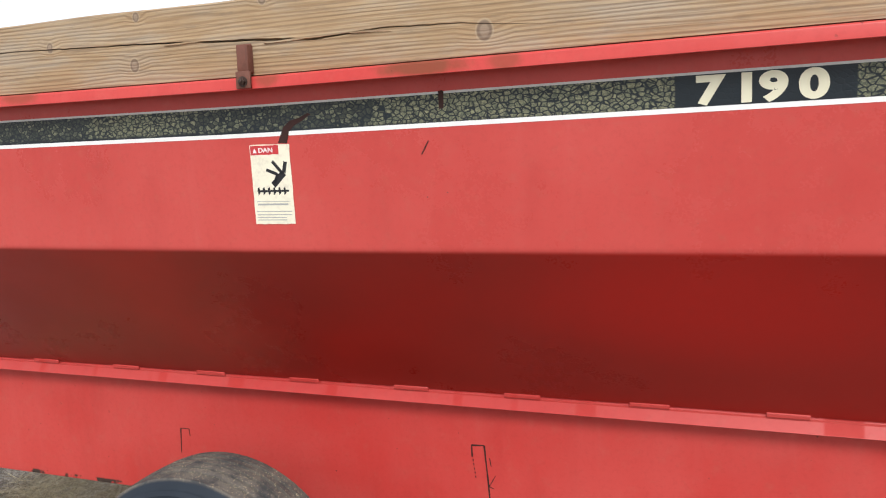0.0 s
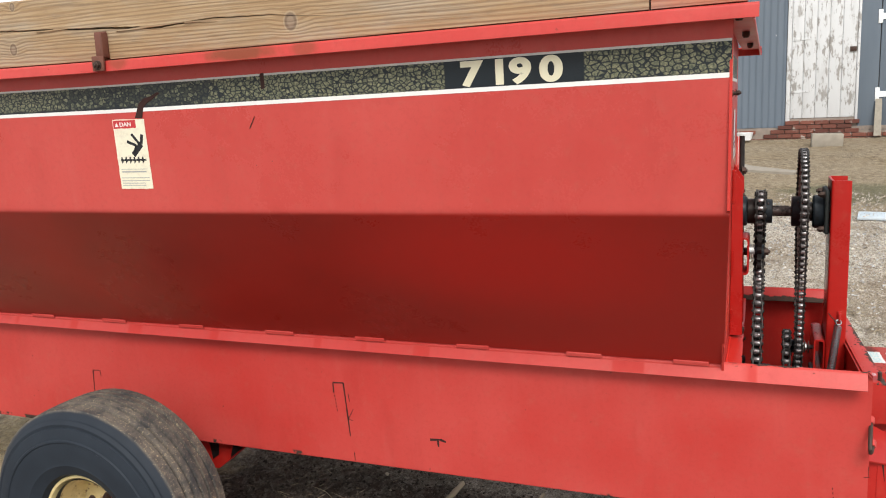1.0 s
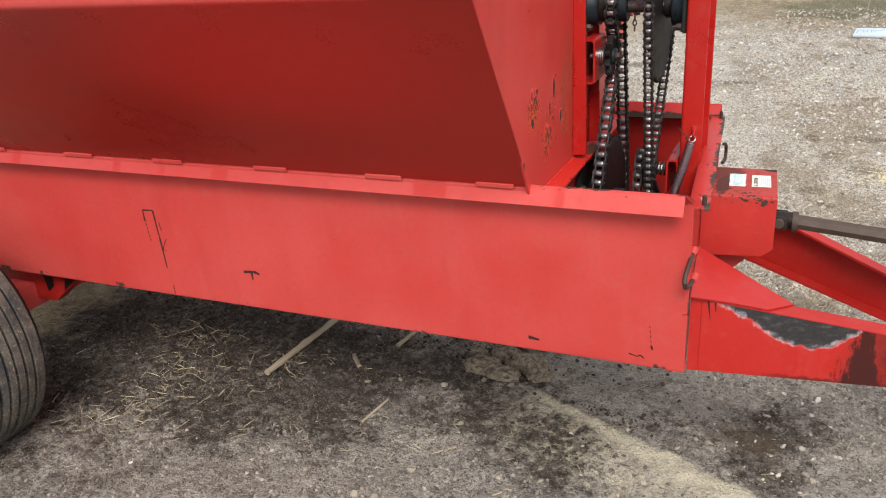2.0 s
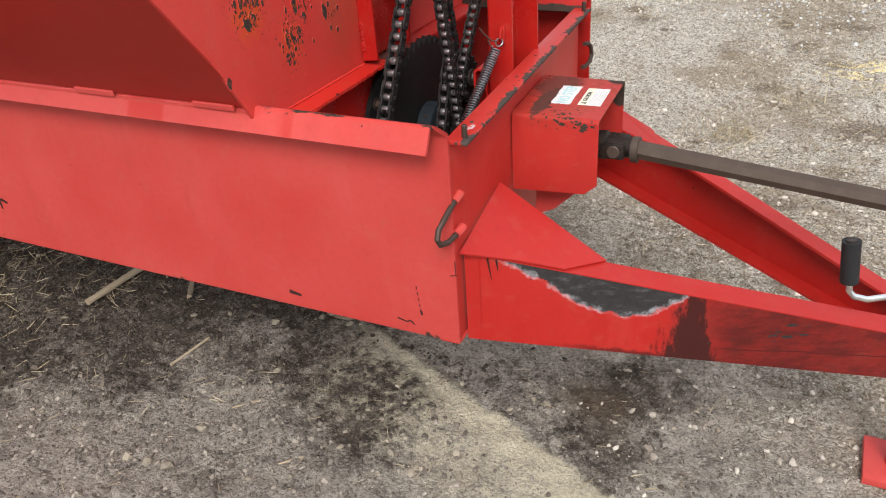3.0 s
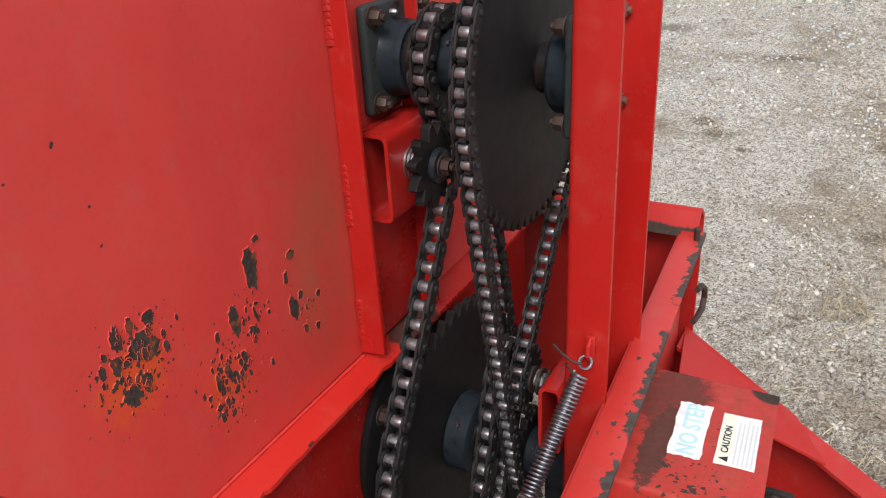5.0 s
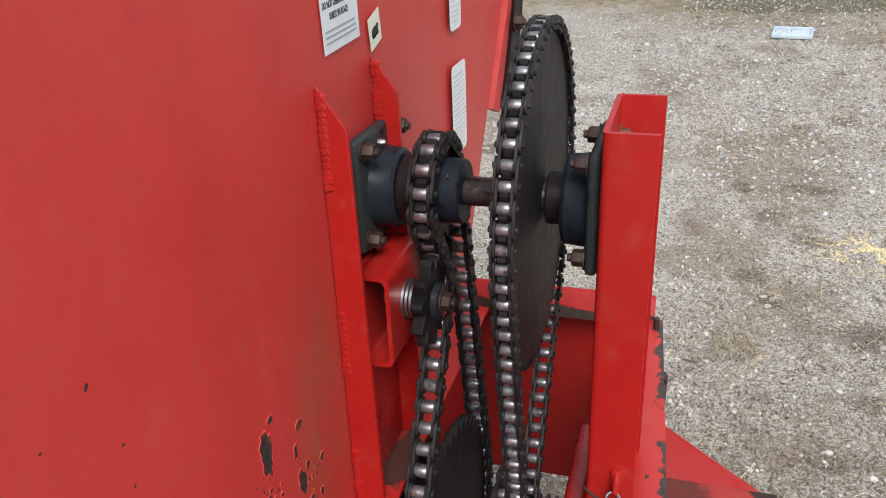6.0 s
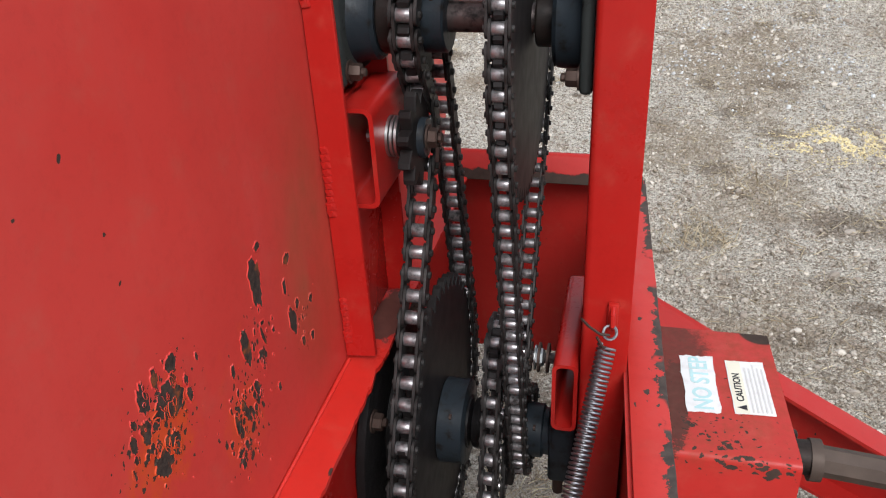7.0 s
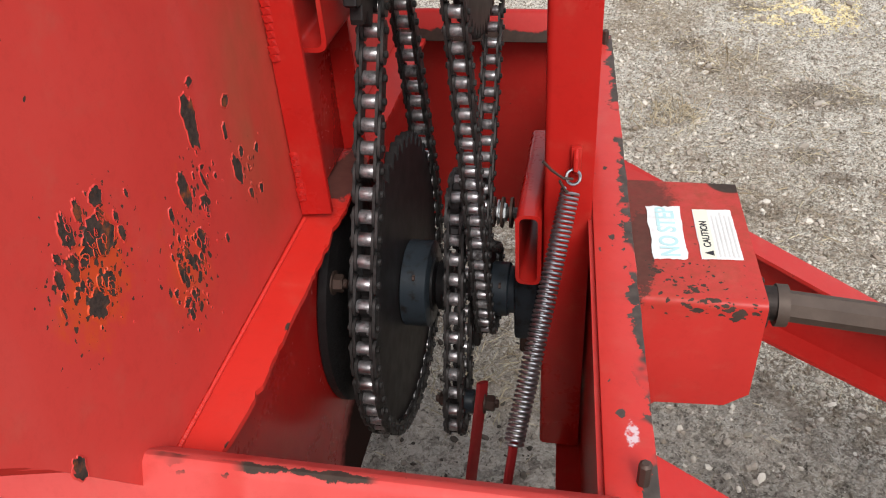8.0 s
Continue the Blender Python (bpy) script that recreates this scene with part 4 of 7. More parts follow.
def blades(name, places, material, label, category):
    """Straw and stems: (x, y, length, heading, lift, width) each."""
    rng = random.Random(len(places) + 3)
    verts, faces = [], []
    for x, y, ln, a, lift, w in places:
        d = Vector((math.cos(a), math.sin(a), 0))
        n = Vector((-d.y, d.x, 0))
        base, z0 = len(verts), ground_height(x, y) + 0.003
        bend = rng.uniform(-0.15, 0.15) * ln
        for j in range(4):
            u = j / 3
            c = Vector((x, y, z0)) + d * ln * u * math.cos(lift) + n * bend * u * u + Vector((0, 0, ln * u * math.sin(lift)))
            k = w * (1.0 if j < 3 else 0.4)
            verts += [tuple(c + n * k), tuple(c - n * k), tuple(c + Vector((0, 0, k * 1.3)))]
        for j in range(3):
            p, q = base + j * 3, base + j * 3 + 3
            faces += [(p, p + 1, q + 1, q), (p + 1, p + 2, q + 2, q + 1), (p + 2, p, q, q + 2)]
        faces += [(base, base + 2, base + 1), (base + 9, base + 10, base + 11)]
    me = bpy.data.meshes.new(name)
    me.from_pydata(verts, [], faces)
    me.materials.append(material)
    return tagged(new(name, me), label, category, kind="stuff")


def loose_ground():
    rng = random.Random(5)
    stones, grit = [], []
    for x, y in ((1.049, 2.824), (1.076, 2.807), (1.117, 2.866), (1.11, 2.781), (1.156, 2.813), (1.177, 2.79), (1.252, 2.933), (1.317, 2.956), (1.33, 3.031), (1.403, 2.981)):
        stones.append((x, y, rng.uniform(0.009, 0.014)))
    for _ in range(34000):
        x, y = 0.85 + 2.5 * rng.random() ** 1.25, 2.2 + 4.6 * rng.random()
        r = 0.0028 + 0.0080 * rng.random() ** 2.2
        wild = rng.random() < 0.62
        spill = 2.45 - 0.46 * (x - 0.62) - y
        if x < 1.45 and -0.02 < spill < 0.20:
            continue
        (stones if wild and rng.random() < (y - 2.3 + x - 0.9) / 2.4 else grit).append((x, y, r))
    for _ in range(9000):
        x, y = rng.uniform(0.7, 3.6), rng.uniform(6.0, 9.5)
        stones.append((x, y, 0.005 + 0.011 * rng.random() ** 2))
    for _ in range(60):
        x, y = rng.uniform(1.0, 2.0), rng.uniform(2.35, 3.4)
        stones.append((x, y, rng.uniform(0.007, 0.014)))
    for _ in range(700):
        x, y = rng.uniform(0.9, 2.6), rng.uniform(3.4, 8.0)
        stones.append((x, y, 0.009 + 0.013 * rng.random() ** 3))
    for _ in range(200):
        x, y = rng.uniform(-1.6, 1.3), rng.uniform(1.3, 3.4)
        stones.append((x, y, rng.choice((0.003, 0.003, 0.004, 0.004, 0.005, 0.007)) * rng.uniform(0.7, 1.3)))
    for _ in range(13000):
        x, y = rng.uniform(-2.2, 0.95), rng.uniform(3.5, 8.5)
        stones.append((x, y, rng.choice((0.004, 0.005, 0.006, 0.007, 0.009, 0.012)) * rng.uniform(0.7, 1.3)))
    scatter("grit", grit, GROUND, "small dusty stones bedded in the yard dirt", "grit")
    crushed = []
    for _ in range(5200):
        u, v = rng.uniform(-1.0, 1.9), rng.uniform(5.3, 9.0)
        edge = min(1.0, max(0.0, (v - 5.55 + 0.28 * u) / 0.7)) * min(1.0, max(0.0, (v - 6.15 + 1.1 * (u + 0.35)) / 0.5))
        edge *= 0.35 + 0.65 * max(0.0, min(1.0, 0.6 + 1.6 * noise.noise((u * 1.8, v * 1.8, 3.0))))
        if rng.random() < edge:
            crushed.append((u, v, rng.choice((0.005, 0.006, 0.008, 0.010, 0.013)) * rng.uniform(0.8, 1.25)))
    scatter("crushed_stone", crushed, CRUSHED, "pale grey crushed stone spread on the yard", "crushed stone")
    scatter("gravel", stones, PEBBLE, "loose grey and tan gravel on the yard", "gravel")
    crumbs = []
    for _ in range(34000):
        crumbs.append((rng.uniform(-1.6, 1.5), rng.uniform(1.3, 3.5), 0.0018 + 0.0090 * rng.random() ** 4.0))
    for cx, cy in ((0.30, 2.25), (0.38, 2.20), (0.0, 2.40), (-0.3, 2.1), (0.5, 2.42), (-0.7, 2.2)):
        for _ in range(60):
            crumbs.append((rng.gauss(cx, 0.09), rng.gauss(cy, 0.08), rng.uniform(0.004, 0.011)))
    crumbs = [c for c in crumbs if c[1] < 2.55 or c[0] < 0.2 or rng.random() < 0.25]
    crumbs = [c for c in crumbs if c[1] < 2.3 or rng.random() < (1.05 - c[0]) / 0.35 and rng.random() < (3.2 - c[1]) / 0.4]
    crumbs = [c for c in crumbs if not (0.35 < c[0] < 1.4 and -0.01 < 2.45 - 0.46 * (c[0] - 0.62) - c[1] < 0.11 and c[2] > 0.003)]
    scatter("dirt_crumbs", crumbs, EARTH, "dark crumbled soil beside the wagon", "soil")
    big = [(0.108, 2.06, 0.020), (0.002, 1.911, 0.021), (0.064, 1.917, 0.023), (0.12, 1.921, 0.022), (0.599, 2.158, 0.019), (0.743, 2.213, 0.015), (-0.136, 2.489, 0.014), (0.024, 2.50, 0.018),
           (-0.249, 2.231, 0.010), (0.157, 2.319, 0.014), (0.42, 2.0, 0.012), (0.33, 1.96, 0.014)]
    for _ in range(20):
        big.append((rng.uniform(0.05, 0.28), rng.uniform(2.55, 2.85), rng.uniform(0.008, 0.020)))
    for _ in range(40):
        big.append((rng.uniform(0.45, 0.9), rng.uniform(2.1, 2.45), rng.uniform(0.006, 0.013)))
    for _ in range(70):
        big.append((rng.uniform(-1.2, 1.2), rng.uniform(1.5, 3.3), rng.uniform(0.005, 0.012)))
    scatter("clods", big, CLOD, "dry crumbled dirt clods beside the wagon", "dirt clods", 0.25)
    lumps_at = ((0.10, 2.66, 0.060), (0.19, 2.62, 0.048), (0.25, 2.72, 0.066), (0.16, 2.76, 0.050), (0.31, 2.66, 0.040), (0.06, 2.75, 0.034))
    for x, y, r in lumps_at:
        bm = bmesh.new()
        bmesh.ops.create_icosphere(bm, subdivisions=3, radius=r)
        for v in bm.verts:
            d = v.co.normalized()
            v.co = v.co * (1.0 + 0.30 * noise.noise(d * 1.7 + Vector((x * 40, y * 40, 0))) + 0.22 * noise.noise(d * 5 + Vector((y * 30, x * 30, 0))))
            v.co = Vector((v.co.x * 1.15 + x, v.co.y * 0.9 + y, max(-0.02, v.co.z * 0.55) + ground_height(x, y) + r * 0.12))
        solid("dirt_lump", bm, LUMP, "dry crusted lump of dirt beside the wagon", "dirt lump", "lumps of dirt", smooth=False)
    st = []
    for _ in range(700):
        st.append((rng.uniform(-1.7, 1.3), rng.uniform(1.2, 3.6), rng.uniform(0.010, 0.045), rng.uniform(0, 6.3), rng.uniform(-0.05, 0.3), rng.uniform(0.0005, 0.0013)))
    for _ in range(1500):
        st.append((rng.uniform(0.9, 3.0), rng.uniform(3.0, 7.0), rng.uniform(0.015, 0.06), rng.uniform(0, 6.3), rng.uniform(-0.05, 0.35), rng.uniform(0.0008, 0.002)))
    for _ in range(8000):
        st.append((rng.uniform(-3.4, -1.70), rng.uniform(1.3, 3.4), rng.uniform(0.02, 0.08), rng.uniform(0, 6.3), rng.uniform(0, 0.6), rng.uniform(0.0007, 0.0016)))
    for cx, cy, n in ((0.62, 2.98, 100), (0.70, 3.08, 70), (0.5, 2.8, 10), (-0.95, 2.35, 40), (-1.2, 2.6, 20), (-0.92, 2.08, 40), (-1.05, 1.92, 40), (-0.82, 1.95, 24), (-0.62, 2.50, 30), (-0.88, 2.28, 34), (-0.70, 2.20, 24), (-1.0, 2.55, 40), (-0.35, 2.10, 16), (0.05, 2.20, 12)):
        for _ in range(n):
            st.append((rng.gauss(cx, 0.09), rng.gauss(cy, 0.07), rng.uniform(0.018, 0.065), rng.uniform(0, 6.3), rng.uniform(0, 0.5), rng.uniform(0.0007, 0.0016)))
    blades("straw", st, STRAW, "scattered bits of pale dry straw", "straw")
    tufts = []
    for cx, cy in ((1.70, 6.59), (1.46, 6.48), (1.13, 5.65), (1.22, 5.34), (1.38, 5.14), (1.13, 4.82), (1.20, 4.64), (1.57, 4.45), (1.66, 4.47), (1.47, 4.06), (0.29, 5.76), (0.38, 5.65), (-0.20, 5.95), (-0.55, 6.26)):
        for _ in range(36):
            tufts.append((rng.gauss(cx, 0.05), rng.gauss(cy, 0.04), rng.uniform(0.02, 0.06), rng.uniform(0, 6.3), rng.uniform(0.0, 0.7), rng.uniform(0.0006, 0.0014)))
    for cx, cy, n, s in ((1.05, 4.28, 170, 0.07), (1.30, 4.7, 60, 0.08), (1.9, 4.4, 60, 0.10), (1.15, 3.5, 50, 0.06), (1.55, 8.9, 200, 0.4), (0.9, 9.4, 160, 0.5), (2.2, 9.1, 160, 0.5), (1.6, 9.7, 200, 0.5)):
        for _ in range(n):
            tufts.append((rng.gauss(cx, s), rng.gauss(cy, s), rng.uniform(0.02, 0.075), rng.uniform(0, 6.3), rng.uniform(0.2, 1.3), rng.uniform(0.0008, 0.0018)))
    blades("dead_grass", tufts, STRAW, "flattened tufts of dead grass", "grass")
    meal = []
    for _ in range(3600):
        x, y = rng.gauss(1.62, 0.12), rng.gauss(5.08, 0.075)
        if noise.noise((x * 11, y * 15, 1.0)) > -0.05:
            meal.append((x, y, rng.uniform(0.0025, 0.0055)))
    scatter("spilled_feed", meal, CORN, "yellow ground corn spilled on the gravel", "spilled feed", 0.3)


loose_ground()


def make_sticks():
    for (a, b, r) in (((-0.575, 2.84), (-0.607, 2.375), 0.011), ((-0.23, 2.86), (-0.25, 2.70), 0.008), ((-0.15, 2.237), (-0.125, 2.374), 0.0042), ((0.13, 2.153), (0.19, 2.20), 0.0028), ((0.368, 2.025), (0.41, 2.066), 0.0028), ((-0.30, 2.50), (-0.38, 2.60), 0.008)):
        pts = []
        for i in range(13):
            u = i / 12
            x, y = a[0] + (b[0] - a[0]) * u, a[1] + (b[1] - a[1]) * u
            pts.append((x, y, ground_height(a[0], a[1]) * (1 - u) + ground_height(b[0], b[1]) * u + r * 0.9))
        bm = rod(pts, r, 9)
        d = Vector((b[0] - a[0], b[1] - a[1], 0)).normalized()
        for v in bm.verts:
            along = (v.co - Vector(pts[0])).dot(d)
            core = Vector(pts[0]) + d * along
            core.z = pts[0][2] + (pts[-1][2] - pts[0][2]) * max(0.0, min(1.0, along / (Vector(pts[-1]) - Vector(pts[0])).length))
            out = v.co - core
            swell = 1.0 + 0.25 * max(0.0, 1 - abs((along / r) % 14 - 7) / 1.5) + 0.22 * noise.noise((out.x / r, out.z / r, along * 30))
            v.co = core + out * swell
        solid("stick", bm, STICK, "pale weathered corn stalk lying on the dirt", "stick", "sticks on the ground")


make_sticks()

# ---------------------------------------------------------------- the wagon
wagon = thing("feed_wagon", "old red steel feed mixer wagon with wooden extension boards", "farm wagon", (-1.365, 2.5, 0))
X0, X1 = -2.95, 0.490        # hopper, back to front
NEAR_LOW, NEAR_CREASE, NEAR_TOP = (2.021, 0.8925), (1.648, 1.335), (1.628, 1.740)
FAR_LOW, FAR_CREASE, FAR_TOP = (2.930, 0.887), (3.310, 1.335), (3.330, 1.740)
AXIS_Y, LOW_Y, SHAFT_Z, PTO_Z = 2.522, 2.505, 1.231, 0.687


RISING = ("side_panel", "front_panel", "rim_flange", "rim_bolt", "extension_board", "splinter", "gap_blocker", "model_stripe", "stripe_border", "front_stripe", "panel_bolt", "paint_scar")


def risen(p):
    """The hopper has settled at the back: its top stands higher towards the front."""
    u = min(1.0, max(0.0, (p.x + 1.1) / 1.6))
    return Vector((p.x, p.y, p.z + 0.016 * u * min(1.25, max(0.0, (p.z - 1.0) / 0.7))))


def W(name, bm, material, label="", parent=None, smooth=True):
    """A part of the wagon, in world coordinates."""
    if name in RISING:
        for v in bm.verts:
            v.co = risen(v.co)
    ob = part(name, bm, material, parent or wagon, label, smooth)
    ob.matrix_parent_inverse = Matrix.Translation(wagon.location).inverted()
    if parent is not None:
        ob.matrix_parent_inverse = Matrix.Identity(4)
    return ob


def front_x(y):
    """The front sheet is slightly dished."""
    return float(np.interp(y, (1.63, 1.75, 2.02, 2.5, 2.92, 3.33), (0.514, 0.506, 0.491, 0.489, 0.484, 0.470)))


def side_sheet(line, t):
    bm = strip_x(line, t, X0, X1, 30)
    for v in bm.verts:
        if v.co.x > X1 - 0.001:
            v.co.x = front_x(v.co.y) - 0.0004
    return bm


BIG_FLAKES = ((2.070, 1.071, 0.0171, 0.0132), (2.083, 1.095, 0.0066, 0.0066), (2.061, 1.098, 0.0041, 0.0079), (2.045, 1.093, 0.0056, 0.0122), (2.080, 1.082, 0.0037, 0.0056),
              (2.039, 1.069, 0.0052, 0.0098), (2.024, 1.071, 0.0044, 0.0072), (2.066, 1.038, 0.0057, 0.0081), (2.048, 1.031, 0.0102, 0.0117), (2.033, 1.051, 0.0026, 0.0038),
              (2.048, 1.048, 0.0030, 0.0052), (2.029, 1.084, 0.0025, 0.0041), (2.016, 1.051, 0.0021, 0.0056), (2.096, 1.056, 0.0039, 0.0066), (2.095, 1.070, 0.0027, 0.0052),
              (2.114, 1.078, 0.0020, 0.0039), (2.051, 1.066, 0.0047, 0.0044), (2.022, 1.059, 0.0022, 0.0037))
SMALL_FLAKES = ((2.222, 1.076, 0.0095, 0.0232), (2.186, 1.031, 0.0068, 0.0181), (2.210, 1.005, 0.0072, 0.0088), (2.191, 0.986, 0.0049, 0.0082), (2.164, 0.982, 0.0046, 0.0121),
                (2.148, 0.979, 0.0036, 0.0101), (2.279, 0.998, 0.0072, 0.0162), (2.286, 1.063, 0.0067, 0.0054), (2.235, 1.105, 0.0049, 0.0034), (2.273, 1.040, 0.0036, 0.0087),
                (2.217, 1.024, 0.0026, 0.0117), (2.158, 1.027, 0.0032, 0.0067), (2.144, 0.951, 0.0053, 0.0042), (2.145, 0.937, 0.0036, 0.0069), (2.133, 0.969, 0.0030, 0.0041),
                (2.296, 0.960, 0.0037, 0.0064), (2.318, 0.952, 0.0038, 0.0056), (2.294, 1.008, 0.0049, 0.0051), (2.326, 0.993, 0.0039, 0.0053), (2.220, 1.035, 0.0042, 0.0023),
                (2.231, 0.954, 0.0027, 0.0053), (1.972, 0.955, 0.0057, 0.0104))


def bare_patches(panel):
    """Places where the paint has come off the front sheet: a ragged bare patch inside a lifted edge of paint."""
    rng = random.Random(17)
    chips = []
    for cy, cz, dy, dz, count in ((2.172, 0.968, 0.022, 0.032, 46), (2.064, 1.052, 0.022, 0.026, 30), (2.215, 1.020, 0.020, 0.030, 12), (2.300, 0.985, 0.018, 0.030, 8)):
        for _ in range(count):
            a, b = rng.gauss(0, 1), rng.gauss(0, 1)
            w = (0.0012 + 0.0034 * rng.random() ** 2) / (1 + 0.45 * (a * a + b * b))
            chips.append((cy + a * dy, cz + b * dz, w, w * rng.uniform(1.1, 2.4)))
    for i, (y, z, sy, sz) in enumerate(BIG_FLAKES + SMALL_FLAKES + tuple(chips)):
        n = 44 if i < len(BIG_FLAKES + SMALL_FLAKES) else 18
        lean, seed = rng.uniform(-0.25, 0.05), rng.uniform(0, 90)
        x = front_x(y)
        loops = []
        for grow, up in ((1.0, 0.00035), (1.0, 0.0009), (1.06, 0.0006), (1.12, -0.0004)):
            loop = []
            for i in range(n):
                a = math.tau * i / n
                c, d = math.cos(a), math.sin(a)
                r = 1.0 + 0.34 * noise.noise((c * 1.4 + seed, d * 1.4, 0.5)) + 0.26 * noise.noise((c * 3.6 + seed, d * 3.6, 4.0)) + 0.13 * noise.noise((c * 9 + seed, d * 9, 7.0))
                rim = (grow - 1) * min(0.010, sy * 2.0)
                q, p = r * sz * 1.06 + rim, r * sy * 1.06 + rim
                loop.append((x + up, y + c * p + d * q * lean, z + d * q))
            loops.append(loop)
        bm = bmesh.new()
        hull([(x - 0.0008, b, c) for _, b, c in loops[0]], loops[0], bm)
        o = W("bare_patch", bm, FLAKED, "flake of lost paint down to dark steel", panel, False)
        bm = sweep_profile(loops, None, False)
        W("paint_edge", bm, RED_PANEL, "", o, True)


def hopper():
    line = rounded([NEAR_LOW, NEAR_CREASE, NEAR_TOP], 0.012, 6)
    W("side_panel", side_sheet(line, -0.004), RED_SIDE, "faded red sheet side with a bent crease")
    line = rounded([FAR_LOW, FAR_CREASE, FAR_TOP], 0.012, 6)
    W("side_panel", side_sheet(line, 0.004), RED_SIDE)
    outline = [NEAR_LOW, NEAR_CREASE, NEAR_TOP, FAR_TOP, FAR_CREASE, FAR_LOW]
    inset = [(y + (0.004 if y < 2.5 else -0.004), z) for y, z in outline]
    cols = [1.632, 1.652, 1.75, 1.85, 1.95, 2.028, 2.15, 2.3, 2.5, 2.7, 2.926, 3.0, 3.1, 3.306, 3.326]
    verts, faces = [], []
    for y in cols:
        low = 0.860
        if y < 2.026:
            low = max(0.885, NEAR_LOW[1] + (NEAR_LOW[0] + 0.004 - y) * 1.19) if y > 1.648 else 1.345
        if y > 2.928:
            low = FAR_LOW[1] + (y - FAR_LOW[0] + 0.004) * 1.18 if y < 3.308 else 1.345
        for x in (front_x(y), front_x(y) - 0.006):
            verts += [(x, y, low), (x, y, 1.738)]
    for i in range(len(cols) - 1):
        a, c = i * 4, i * 4 + 4
        faces += [(a, c, c + 1, a + 1), (a + 2, a + 3, c + 3, c + 2), (a, a + 2, c + 2, c), (a + 1, c + 1, c + 3, a + 3)]
    faces += [(0, 1, 3, 2), (len(verts) - 4, len(verts) - 2, len(verts) - 1, len(verts) - 3)]
    bm = bmesh.new()
    vs = [bm.verts.new(p) for p in verts]
    for f in faces:
        bm.faces.new([vs[i] for i in f])
    bare_patches(W("front_panel", bm, RED_PANEL, "red front sheet with flaking paint and rust"))
    W("rear_panel", slab([(X0 + 0.002, y, z) for y, z in inset], -0.006), RED)
    W("hopper_floor", box(X0, X1 - 0.01, NEAR_LOW[0], FAR_LOW[0], 0.880, 0.886), RED)
    # rim: a flange turned out and down
    rim = rounded([(1.640, 1.748), (1.568, 1.748), (1.565, 1.720)], 0.006, 3)
    W("rim_flange", strip_x(rim, 0.004, X0 - 0.06, 0.562, 30), RED_RIM, "red turned-down rim with dents and scorched paint")
    rim = rounded([(3.318, 1.748), (3.390, 1.748), (3.393, 1.720)], 0.006, 3)
    W("rim_flange", strip_x(rim, -0.004, X0 - 0.06, 0.556, 30), RED)
    bm = strip_y(rounded([(0.486, 1.7455), (0.551, 1.7455), (0.554, 1.718)], 0.006, 3), -0.004, 1.571, 3.387)
    f = W("rim_flange", bm, RED)
    for y in (1.70, 2.3, 2.9):
        hb = bmesh.new()
        turned([(0, 0.010), (0.010, 0.010), (0.016, 0.006)], (0, 0, 0), 8, hb)
        bmesh.ops.rotate(hb, verts=hb.verts, cent=(0, 0, 0), matrix=Matrix.Rotation(radians(90), 3, "Y"))
        bmesh.ops.translate(hb, verts=hb.verts, vec=(0.522, y, 1.7412))
        W("rim_bolt", hb, BOLT, "dark rim bolt", f)
    # stitch welds along the foot of the side
    for a, b in ((-1.945, -1.838), (-1.61, -1.504), (-1.272, -1.171), (-0.926, -0.819), (-0.596, -0.494), (-0.259, -0.157), (0.071, 0.171), (0.362, 0.455), (-2.29, -2.18), (-2.63, -2.52)):
        bm = slab([(a, 2.012, 0.898), (b, 2.012, 0.898), (b, 2.014, 0.886), (a, 2.014, 0.886)], 0.006, None, 0.002)
        for v in bm.verts:
            v.co.z += 0.0015 * noise.noise(v.co * 40)
        W("stitch_weld", bm, RED_BEAM)


